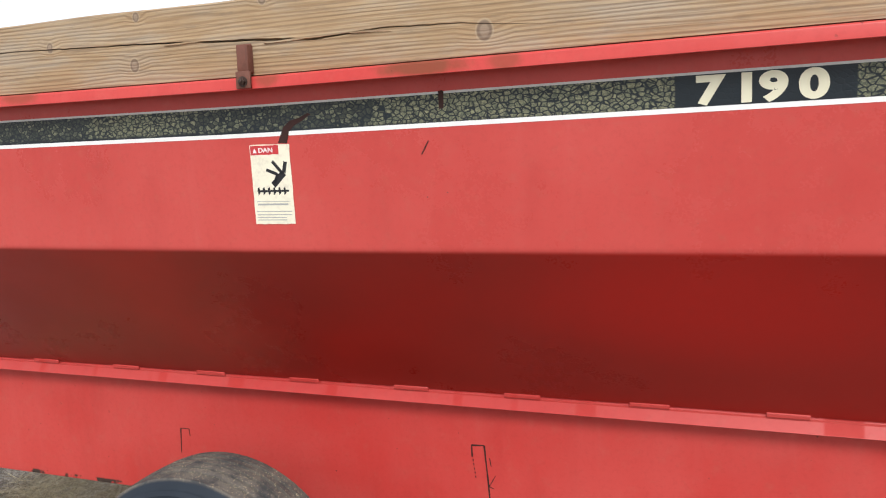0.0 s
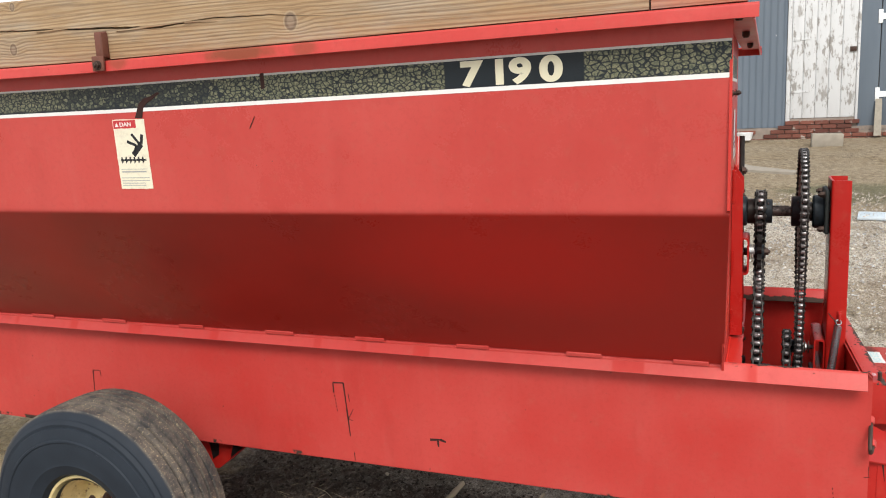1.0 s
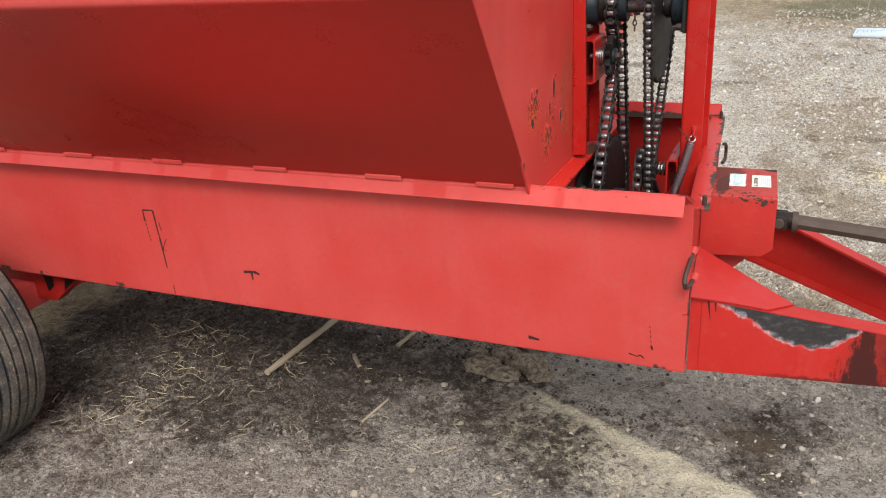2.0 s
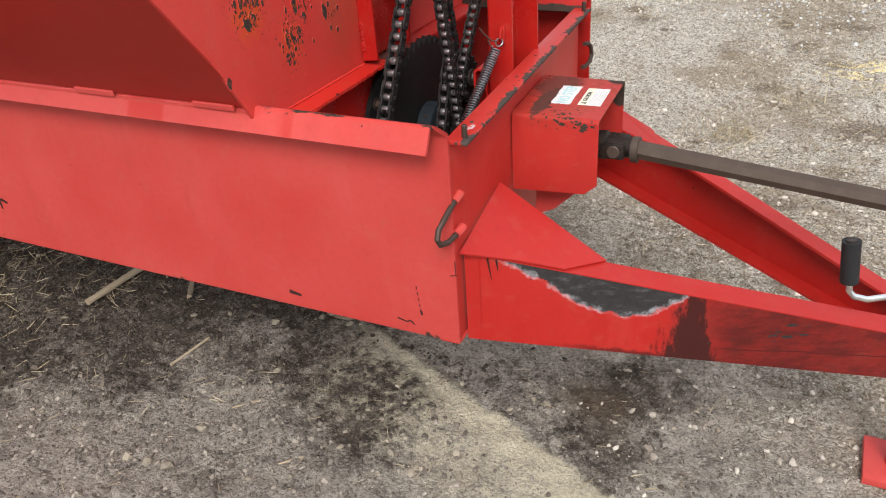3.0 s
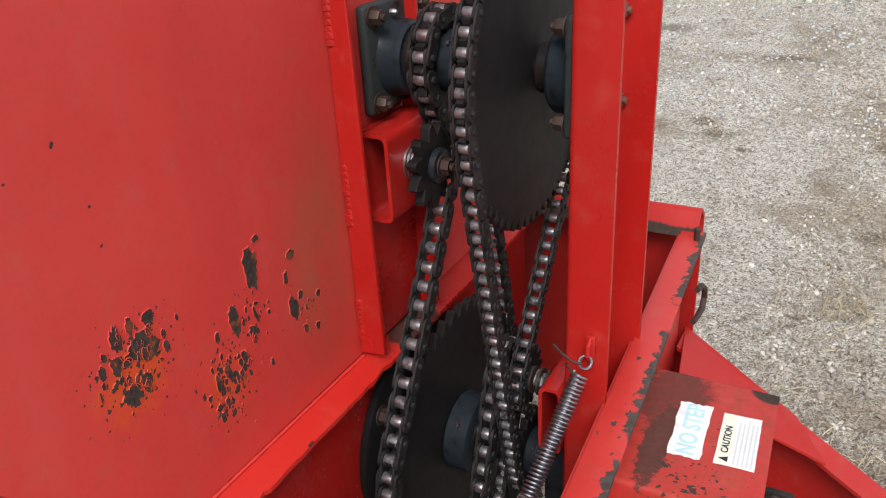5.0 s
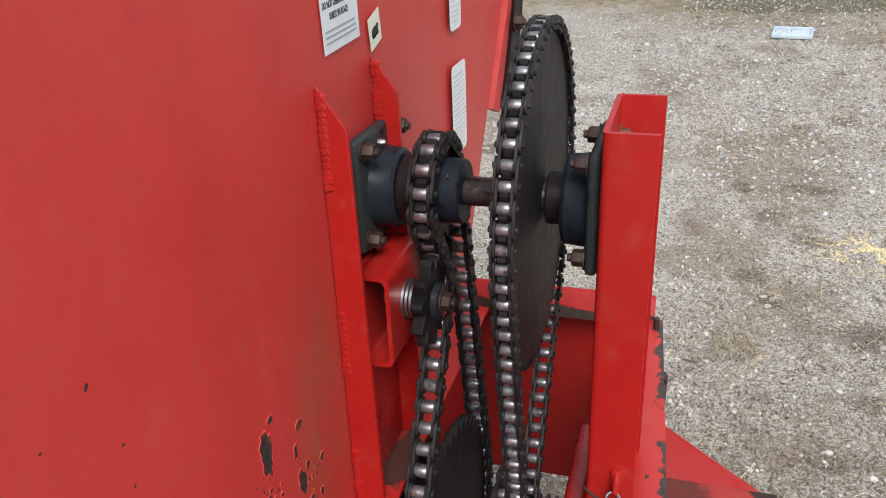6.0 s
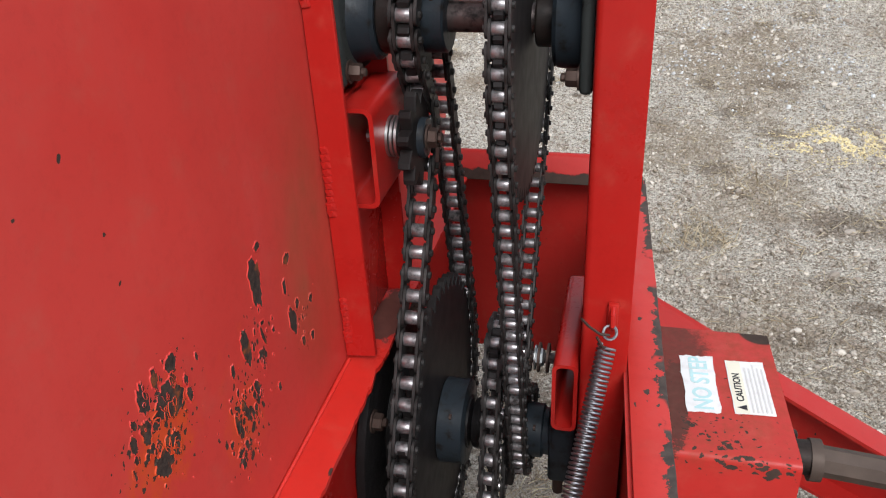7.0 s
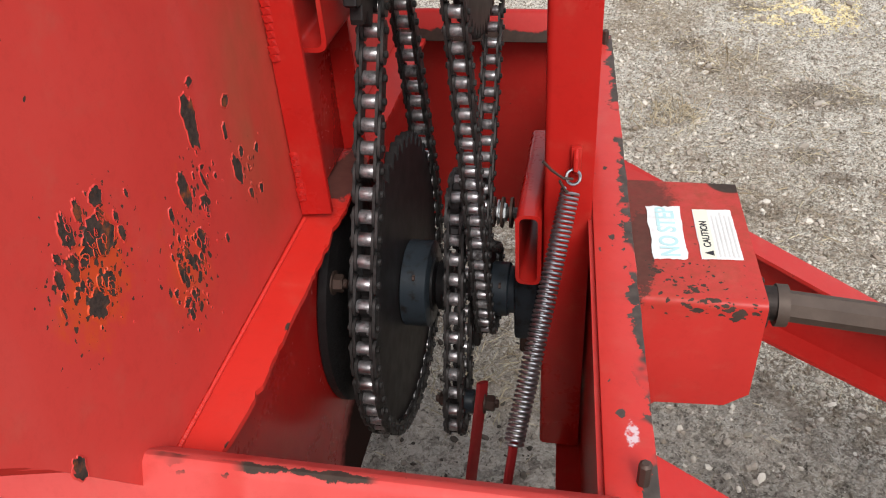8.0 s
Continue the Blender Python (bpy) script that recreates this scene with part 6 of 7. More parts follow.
def link_plate(bm, x, t, pitch, h):
    """One figure-of-eight side plate, its pins half a pitch each way."""
    prof = []
    for i in range(20):
        a = math.tau * i / 20
        c, s = math.cos(a), math.sin(a)
        waist = 1.0 - 0.22 * (1 - abs(c)) ** 2
        prof.append(((pitch / 2) * (1 if c > 0 else -1) * min(1, abs(c) * 1.6) + h / 2 * c, h / 2 * s * waist))
    rings = [[(x + dx, y, z) for y, z in prof] for dx in (-t / 2, t / 2)]
    sweep_profile(rings, bm)


def chain(name, circles, x, label, pitch=0.01905, narrow=1.0):
    size = pitch / 0.01905
    width = 0.0127 * size * narrow
    pins, pitch = belt(circles, pitch)
    root = W(name, turned([(-width * 0.2, 0.0025), (width * 0.2, 0.0025)], (x, pins[0].x, pins[0].y), 8), PLATE, label)
    meshes = []
    for kind in ("inner", "outer"):
        bm = bmesh.new()
        w = width * 0.56 if kind == "inner" else width * 0.78
        for s in (-1, 1):
            link_plate(bm, s * w, 0.0024 * size, pitch, 0.0172 * size)
        if kind == "outer":
            for s in (-0.5, 0.5):
                turned([(-width * 1.08, 0.0024 * size), (-width * 1.06, 0.0030 * size), (width * 1.06, 0.0030 * size), (width * 1.08, 0.0024 * size)], (0, s * pitch, 0), 8, bm)
        meshes.append(finish("chain_" + kind + "_link", bm, PLATE))
    bm = bmesh.new()
    turned([(-width * 0.47, 0.0056 * size), (-width * 0.40, 0.0060 * size), (width * 0.40, 0.0060 * size), (width * 0.47, 0.0056 * size)], (0, 0, 0), 16, bm)
    roller = finish("chain_roller", bm, ROLLER)
    n = len(pins)
    for i in range(n):
        a, b = pins[i], pins[(i + 1) % n]
        mid, d = (a + b) / 2, b - a
        ob = new("chain_link", meshes[i % 2])
        ob.parent = root
        ob.matrix_basis = pose(x, mid.x, mid.y, math.degrees(math.atan2(d.y, d.x)))
        ro = new("chain_roller", roller)
        ro.parent = root
        ro.matrix_basis = pose(x, a.x, a.y, 11.0 * i)
    return root


def bearing(x_plate, x_boss, y, z, size, r, sign, label):
    """Four-bolt flanged bearing whose plate lies across the x axis."""
    zc = z + 0.006
    bm = box(min(x_plate, x_plate + sign * 0.014), max(x_plate, x_plate + sign * 0.014), y - size, y + size, zc - size, zc + size, 0.006, seg=3)
    b = W("bearing_plate", bm, PLATE_IRON, label)
    x0 = x_plate + sign * 0.013
    turn = [(0, r * 1.06), (sign * 0.006, r * 1.0), (abs(x_boss - x0) * sign * 0.86, r * 0.97), (abs(x_boss - x0) * sign, r * 0.90)]
    W("bearing_boss", turned(turn, (x0, y, z), 36), IRON, "", b)
    for dy in (-1, 1):
        for dz in (-1, 1):
            W("bearing_bolt", hexbolt((x0 + sign * 0.001, y + dy * size * 0.78, zc + dz * size * 0.78), "x", 0.0095, sign * 0.014), BOLT, "rusty hex bolt", b)
    return b


def running_gear():
    # upper shaft
    W("upper_shaft", turned([(0.500, 0.0145), (0.502, 0.0155), (0.754, 0.0155), (0.756, 0.0145)], (0, AXIS_Y, SHAFT_Z), 24), SHAFT, "dark steel cross shaft")
    W("shaft_key", box(0.590, 0.650, AXIS_Y - 0.003, AXIS_Y + 0.003, SHAFT_Z + 0.014, SHAFT_Z + 0.0175), SHAFT)
    bearing(0.4905, 0.532, AXIS_Y, SHAFT_Z, 0.066, 0.047, 1, "dark grey flanged bearing on the front panel")
    bearing(0.7595, 0.716, AXIS_Y, SHAFT_Z, 0.066, 0.051, -1, "dark grey flanged bearing on the post")
    g = bmesh.new()
    turned([(0, 0.004), (0.006, 0.004), (0.009, 0.002)], (0.508, AXIS_Y - 0.014, SHAFT_Z + 0.057), 8, g)
    W("grease_nipple", g, ZINC, "bright grease nipple")
    for x0, x1, r in ((0.532, 0.5565, 0.039), (0.697, 0.716, 0.029)):
        W("shaft_collar", turned([(x0, r * 0.95), (x0 + 0.002, r), (x1 - 0.002, r), (x1, r * 0.95)], (0, AXIS_Y, SHAFT_Z), 28), COLLAR, "dark lock collar")
    sprocket("small_sprocket", (AXIS_Y, SHAFT_Z), 0.0575, 14, 0.013, 0.570, "small greasy sprocket", (0.576, 0.604, 0.037))
    sprocket("large_sprocket", (AXIS_Y, SHAFT_Z), 0.1845, 61, 0.010, 0.687, "large dark plate sprocket", (0.657, 0.689, 0.046))
    sprocket("idler_sprocket", (2.478, 1.112), 0.0460, 11, 0.013, 0.570, "worn idler sprocket", (0.557, 0.584, 0.022))
    b = W("idler_bolt", turned([(0.516, 0.008), (0.596, 0.008)], (0, 2.478, 1.112), 10), ZINC, "zinc idler bolt with washers")
    W("idler_nut", hexbolt((0.584, 2.478, 1.112), "x", 0.011, 0.012), BOLT, "", b)
    W("idler_nut", hexbolt((0.5358, 2.478, 1.112), "x", 0.0125, -0.011), SHAFT, "", b)
    for i in range(3):
        W("idler_washer", turned([(0.5415 + i * 0.0048, 0.023), (0.5446 + i * 0.0048, 0.023)], (0, 2.478, 1.112), 24), ZINC, "", b)
    # lower shaft
    W("lower_shaft", turned([(0.495, 0.019), (0.80, 0.019)], (0, LOW_Y, PTO_Z), 24), GREASE, "greasy lower shaft")
    fl = W("auger_flange", turned([(0.5025, 0.160), (0.505, 0.163), (0.515, 0.163), (0.517, 0.160), (0.5175, 0.085), (0.535, 0.078), (0.5355, 0.02)], (0, LOW_Y, PTO_Z), 48), GREASE, "black round bearing flange")
    for an in (143, 233, 323, 53):
        W("flange_bolt", hexbolt((0.517, LOW_Y + 0.143 * math.cos(radians(an)), PTO_Z + 0.143 * math.sin(radians(an))), "x", 0.011, 0.013), BOLT, "dull bolt head", fl)
    sprocket("auger_sprocket", (LOW_Y, PTO_Z), 0.1930, 48, 0.012, 0.570, "large black plate sprocket in the frame pit", (0.576, 0.612, 0.058))
    W("shaft_sleeve", turned([(0.612, 0.036), (0.615, 0.036), (0.617, 0.026), (0.620, 0.033), (0.627, 0.035), (0.636, 0.031), (0.638, 0.022)], (0, LOW_Y, PTO_Z), 24), GREASE)
    sprocket("drive_sprocket", (LOW_Y, PTO_Z), 0.0545, 18, 0.011, 0.684, "small drive sprocket", (0.690, 0.714, 0.036))
    sprocket("tension_sprocket", (2.499, 0.813), 0.0420, 10, 0.011, 0.655, "small tension sprocket", (0.661, 0.678, 0.020))
    sprocket("tension_sprocket", (2.499, 0.813), 0.0420, 14, 0.010, 0.684, "small tension sprocket", (0.688, 0.694, 0.018))
    sprocket("take_up_sprocket", (2.408, 0.571), 0.0360, 9, 0.011, 0.655, "small take-up sprocket", (0.645, 0.677, 0.016))
    W("cam_lump", box(0.664, 0.676, 2.474, 2.530, 0.606, 0.690, 0.004), SPROCKET, "worn iron clutch dog")
    b = W("tension_bolt", turned([(0.646, 0.007), (0.736, 0.007)], (0, 2.499, 0.813), 10), SHAFT, "bright tension bolt and washers")
    for i in range(3):
        W("tension_washer", turned([(0.694 + i * 0.0110, 0.019), (0.697 + i * 0.0110, 0.019)], (0, 2.499, 0.813), 24), BOLT, "", b)
    W("tension_nut", hexbolt((0.7005, 2.499, 0.813), "x", 0.0115, 0.012), ZINC, "", b)
    bm = box(0.722, 0.757, 2.470, 2.566, 0.630, 0.745, 0.005)
    W("lower_bearing", bm, IRON, "black iron bearing block")
    bm = turned([(0.700, 0.030), (0.724, 0.032)], (0, LOW_Y, PTO_Z), 24)
    W("lower_collar", bm, IRON)
    W("block_stud", rod([(0.735, 2.485, 0.632), (0.735, 2.485, 0.600)], 0.007, 8), BOLT)
    # chains
    chain("drive_chain", [(AXIS_Y, SHAFT_Z, 0.0575, 1), (2.478, 1.112, 0.0460, -1), (LOW_Y, PTO_Z, 0.1930, 1)], 0.570, "heavy oily roller chain with worn bright rollers", 0.0254)
    chain("drive_chain", [(AXIS_Y, SHAFT_Z, 0.1845, 1), (LOW_Y, PTO_Z, 0.0545, 1), (2.499, 0.813, 0.0420, -1)], 0.687, "oily roller chain with worn bright rollers")
    chain("take_up_chain", [(2.499, 0.813, 0.0420, 1), (2.408, 0.571, 0.0360, 1)], 0.655, "short oily roller chain", 0.0254, 0.78)
    # tension spring, its rod and the take-up lever
    a, b = Vector((0.790, 2.408, 0.908)), Vector((0.749, 2.228, 0.712))
    d = (b - a).normalized()
    u = d.orthogonal().normalized()
    v = d.cross(u)
    pts, turns, per = [], 54, 13
    for i in range(turns * per + 1):
        t = i / (turns * per)
        an = math.tau * i / per
        pts.append(a.lerp(b, t) + (u * math.cos(an) + v * math.sin(an)) * 0.0094)
    sp = W("tension_spring", rod(pts, 0.00165, 7), SPRING, "grey coil tension spring")
    loop = []
    for i in range(15):
        an = math.tau * i / 14
        loop.append(Vector((0.7920, 2.420, 0.9170)) + Vector((math.cos(an) * 0.0072, math.sin(an) * 0.004, math.sin(an) * 0.0066)))
    W("spring_hook", rod(loop, 0.0018, 6), SPRING, "", sp)
    W("wire_tail", rod([(0.792, 2.408, 0.922), (0.782, 2.404, 0.925), (0.770, 2.398, 0.938), (0.762, 2.394, 0.950)], 0.0016, 6), BOLT, "twisted wire end", sp)
    W("wire_tail", rod([(0.793, 2.403, 0.905), (0.785, 2.396, 0.915), (0.779, 2.394, 0.928)], 0.0016, 6), BOLT, "", sp)
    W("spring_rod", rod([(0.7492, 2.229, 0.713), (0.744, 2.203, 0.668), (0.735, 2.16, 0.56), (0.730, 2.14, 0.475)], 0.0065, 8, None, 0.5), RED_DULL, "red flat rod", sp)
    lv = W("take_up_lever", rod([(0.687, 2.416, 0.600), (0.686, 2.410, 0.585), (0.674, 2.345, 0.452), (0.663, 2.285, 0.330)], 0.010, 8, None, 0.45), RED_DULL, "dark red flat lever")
    W("lever_bolt", hexbolt((0.690, 2.408, 0.571), "x", 0.011, 0.014), BOLT, "", lv)
    W("lever_bolt", hexbolt((0.642, 2.408, 0.571), "x", 0.010, -0.012), BOLT, "", lv)


def shield_and_tongue():
    # sheet shield over the drive shaft coupling
    line = rounded([(2.384, 0.625), (2.384, 0.790), (2.630, 0.790), (2.630, 0.640)], 0.010, 4)
    bm = strip_x(line, -0.004, 0.826, 1.002, 7)
    # the lower front corners are cut off, and the front edge runs with the cross member
    for v in bm.verts:
        v.co.x -= 0.050 * (v.co.y - 2.45)
        if v.co.z < 0.65:
            v.co.z += 0.06 * (v.co.x - 0.854) + (0.020 if v.co.x > 0.99 else 0.0)
    s = W("coupling_shield", bm, RED_BOX, "red sheet-metal shield stained with soot")
    m = facing((0.926, 2.456, 0.7906), (-0.055, 1, 0.0), (-1, -0.055, 0))
    W("step_decal", card(m, 0.108, 0.040, 0.0005, ragged_edge=0.0016, seed=6), PAPER, "peeling white no-step decal", s)
    word("decal_word", "NO STEP", 0.031, m @ Matrix.Translation((0.004, 0.009, 0.0008)), TEAL_INK, s, 0.0006, 0.83)
    m = facing((0.9865, 2.461, 0.7906), (-0.055, 1, 0.0), (-1, -0.055, 0))
    W("caution_decal", card(m, 0.101, 0.046, 0.0005, ragged_edge=0.0004, seed=7), PAPER, "white caution decal with a yellow corner", s)
    W("caution_header", card(m, 0.0995, 0.0165, 0.0007, at=(0.001, 0.0285)), YELLOW_INK, "", s)
    word("decal_word", "CAUTION", 0.0120, m @ Matrix.Translation((0.022, 0.0325, 0.001)), DARK_INK, s, 0.0002, 0.98)
    W("caution_mark", hull([m @ Vector(p) for p in ((0.006, 0.031, 0.0008), (0.016, 0.031, 0.0008), (0.011, 0.042, 0.0008))],
                           [m @ Vector(p) for p in ((0.006, 0.031, 0.001), (0.016, 0.031, 0.001), (0.011, 0.042, 0.001))]), DARK_INK, "", s)
    W("decal_print", bars(m, 0.004, 0.096, (0.003, 0.008, 0.013, 0.018, 0.023), 0.0022, 0.0008, seed=11), PALE_LINE, "", s)
    # drive shaft
    y0 = AXIS_Y - 0.012
    bm = turned([(0.93, 0.022), (0.968, 0.024), (0.972, 0.029), (0.990, 0.030), (0.994, 0.021), (1.040, 0.022), (1.052, 0.024)], (0, y0, 0.690), 20)
    p = W("drive_shaft", rod([(1.03, y0, 0.690), (1.9, y0 - 0.01, 0.612)], 0.0200, 8), PTO, "weathered square drive shaft")
    W("shaft_yoke", bm, YOKE, "dark greasy universal joint", p)
    W("yoke_ear", box(0.984, 1.034, y0 - 0.034, y0 - 0.021, 0.672, 0.708, 0.006), YOKE, "", p)
    W("yoke_ear", box(0.984, 1.034, y0 + 0.021, y0 + 0.034, 0.672, 0.708, 0.006), YOKE, "", p)
    W("yoke_cross", turned([(-0.037, 0.012), (-0.035, 0.014), (0.035, 0.014), (0.037, 0.012)], (1.012, y0, 0.690), 14, None, "y"), PTO, "", p)
    W("yoke_ring", turned([(1.044, 0.027), (1.058, 0.027)], (0, y0, 0.687), 20), PTO, "", p)

    # A-shaped tongue: two channels that open inwards
    def top(x):
        return 0.632 - 0.305 * (x - 0.855)

    def low(x):
        return 0.443 - 0.19 * (x - 0.86)

    for side in (1, -1):
        def yy(x, off=0.0):
            return 2.100 + 0.46 * (x - 0.866) + off if side > 0 else 2.944 - 0.46 * (x - 0.842) - off
        rings = []
        for x in (0.8475 if side > 0 else 0.802, 1.225, 1.70):
            t, l, f = top(x), low(x), 0.058
            ring = [(x, yy(x), t), (x, yy(x), l), (x, yy(x, f), l), (x, yy(x, f), l + 0.007), (x, yy(x, 0.008), l + 0.007),
                    (x, yy(x, 0.008), t - 0.007), (x, yy(x, f), t - 0.007), (x, yy(x, f), t)]
            rings.append(ring)
        bm = sweep_profile(rings)
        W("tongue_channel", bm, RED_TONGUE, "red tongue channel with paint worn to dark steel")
        if side > 0:
            W("tongue_weld", weld([(0.872, yy(0.872) - 0.001, 0.622), (0.872, yy(0.872) - 0.001, 0.446)], 0.0018, 0.0045), RED_TONGUE)
            for x0, x1, z0, z1 in ((0.884, 0.891, 0.622, 0.575), (0.899, 0.902, 0.616, 0.592)):
                hb = hull([(x0 - 0.002, yy(x0) - 0.0006, z0), (x0 + 0.003, yy(x0) - 0.0006, z0), (x1 + 0.0006, yy(x1) - 0.0006, z1), (x1 - 0.0006, yy(x1) - 0.0006, z1)],
                          [(x0 - 0.002, yy(x0), z0), (x0 + 0.003, yy(x0), z0), (x1 + 0.0006, yy(x1), z1), (x1 - 0.0006, yy(x1), z1)])
                W("drip_stain", hb, SCAR, "dark drip under the hook")
        # gusset plate that ties the channel to the cross member
        xs, tip = (0.847, 2.300) if side > 0 else (0.798, 2.744)
        g = [(xs, yy(xs, -0.020), 0.641), (0.93, yy(0.93, 0.000), top(0.93) + 0.0015), (1.01, yy(1.01, 0.001), top(1.01) + 0.0015), (1.065, yy(1.065, 0.057), top(1.065) + 0.0015), (xs - (tip - 2.07) * 0.058 * side, tip, 0.674)]
        W("gusset", slab(g, 0.004 if side > 0 else -0.004), RED_TONGUE, "red triangular gusset plate")
        # chain loop hook
        if side > 0:
            q = [(0.850, 2.086, 0.756), (0.847, 2.066, 0.748), (0.844, 2.036, 0.733), (0.841, 2.012, 0.719), (0.841, 2.005, 0.705),
                 (0.843, 2.011, 0.692), (0.848, 2.032, 0.687), (0.852, 2.056, 0.690), (0.856, 2.078, 0.696)]
        else:
            q = [(0.834, 2.862, 0.792), (0.836, 2.886, 0.788), (0.838, 2.908, 0.772), (0.838, 2.914, 0.752), (0.838, 2.900, 0.738), (0.836, 2.876, 0.734), (0.834, 2.850, 0.738)]
        hk = W("tie_hook", rod(q, 0.0052, 8), BOLT, "dark bent steel tie hook")
        if side > 0:
            W("hook_weld", rod([q[0], q[1]], 0.0080, 8), RED, "", hk)
            W("hook_weld", rod([q[-1], q[-2]], 0.0080, 8), RED, "", hk)
    # hanger under the shield
    W("shaft_hanger", slab([(0.860, 2.44, 0.655), (0.985, 2.44, 0.640), (0.900, 2.44, 0.560), (0.860, 2.44, 0.540)], 0.006), RED)
    # jack with its crank
    j = W("jack_tube", rod([(1.66, 2.522, 0.02), (1.66, 2.522, 0.53)], 0.028, 16), RED, "red jack leg on the tongue")
    W("jack_foot", box(1.59, 1.73, 2.452, 2.592, 0.0, 0.022, 0.004), RED, "", j)
    W("crank_rod", rod([(1.66, 2.500, 0.512), (1.60, 2.440, 0.502), (1.516, 2.401, 0.492), (1.494, 2.400, 0.494), (1.484, 2.400, 0.505), (1.480, 2.400, 0.530)], 0.006, 10), CHROME, "bright crank rod", j)
    W("crank_grip", rod([(1.4805, 2.400, 0.524), (1.480, 2.400, 0.528), (1.471, 2.400, 0.604), (1.4705, 2.400, 0.608)], 0.0165, 16), BLACK_RUBBER, "black rubber crank grip", j)
    W("grip_cap", rod([(1.4707, 2.400, 0.6075), (1.4702, 2.400, 0.6115)], 0.0095, 14), SHAFT, "steel end of the crank pin", j)


def wheel(cy, side):
    """A yellow-rimmed wheel; side is the way that its open face looks along y."""
    cx, cz, R, wd = -1.38, 0.337, 0.388, 0.29
    half = wd / 2
    outline = [(-half * 0.66, 0.166), (-half * 0.84, 0.180), (-half * 0.95, 0.215), (-half * 0.94, 0.222), (-half, 0.262), (-half * 0.985, 0.290), (-half * 1.005, 0.293), (-half * 1.005, 0.299), (-half * 0.975, 0.302), (-half * 0.97, 0.312), (-half * 0.93, 0.334), (-half * 0.895, 0.336), (-half * 0.90, 0.346), (-half * 0.845, 0.357), (-half * 0.825, 0.352), (-half * 0.80, 0.364), (-half * 0.70, 0.376)]
    tread = []
    grooves = [-0.062, -0.031, 0.0, 0.031, 0.062]
    a = -half * 0.68
    for g in grooves:
        crown = lambda q: R - 0.010 * (q / half) ** 2
        tread += [(a, crown(a)), (g - 0.0055, crown(g)), (g - 0.0035, crown(g) - 0.013), (g + 0.0035, crown(g) - 0.013), (g + 0.0055, crown(g))]
        a = g + 0.006
    tread += [(half * 0.68, R - 0.006)]
    full = outline + tread + [(-p, r) for p, r in outline[::-1]]
    bm = turned(full + [(full[-1][0], 0.15), (full[0][0], 0.15)], (cx, cy, cz), 72, None, "y", caps=False)
    for v in bm.verts:
        v.co.z = max(v.co.z, -0.006)
    ty = W("tyre", bm, TYRE, "dusty ribbed implement tyre")
    s = -side
    rimp = [(s * 0.098, 0.172), (s * 0.106, 0.168), (s * 0.104, 0.160), (s * 0.088, 0.153), (s * 0.060, 0.146), (s * 0.000, 0.142), (s * -0.022, 0.132),
            (s * -0.028, 0.10), (s * -0.02, 0.07), (s * -0.02, 0.0015)]
    rimp = [(-a, r) for a, r in rimp]
    W("rim", turned(rimp, (cx, cy, cz), 48, None, "y", caps=False), YELLOW, "chipped yellow steel rim", ty)
    h = turned([(side * -0.02, 0.048), (side * 0.020, 0.046), (side * 0.060, 0.040), (side * 0.068, 0.030), (side * 0.070, 0.002)], (cx, cy, cz), 24, None, "y")
    W("hub", h, RED, "dusty red hub cap", ty)
    for i in range(6):
        an = math.tau * i / 6 + 0.3
        W("wheel_nut", hexbolt((cx + math.cos(an) * 0.068, cy - side * -0.026, cz + math.sin(an) * 0.068), "y", 0.010, side * 0.014), BOLT, "", ty)


def axle():
    wheel(1.735, -1)
    wheel(3.300, 1)
    W("axle", box(-1.435, -1.325, 1.80, 3.24, 0.30, 0.39, 0.006), RED, "red axle beam")
    # Brackets take the deeper red: the wagon's shade is put into the colour.
    for y in (2.115, 2.89):
        W("axle_bracket", hull([(-1.60, y, 0.456), (-1.08, y, 0.456), (-1.24, y, 0.33), (-1.48, y, 0.33)],
                               [(-1.60, y + 0.045, 0.456), (-1.08, y + 0.045, 0.456), (-1.24, y + 0.045, 0.33), (-1.48, y + 0.045, 0.33)]), RED_SHADED, "red axle bracket under the beam")
    # Flat black patches paint the shade in the bracket's openings.
    for pts in (((-1.165, 0.448), (-1.095, 0.449), (-1.185, 0.378)), ((-1.275, 0.440), (-1.232, 0.445), (-1.235, 0.385), (-1.262, 0.365))):
        W("opening_shade", hull([(x, 2.1120, z) for x, z in pts], [(x, 2.1152, z) for x, z in pts]), GREASE, "flat black shade of an opening in the bracket")


hopper()
planks()
stripe()
beams()
front_ribs()
post()
running_gear()
shield_and_tongue()
axle()

# ---------------------------------------------------------------- the barn


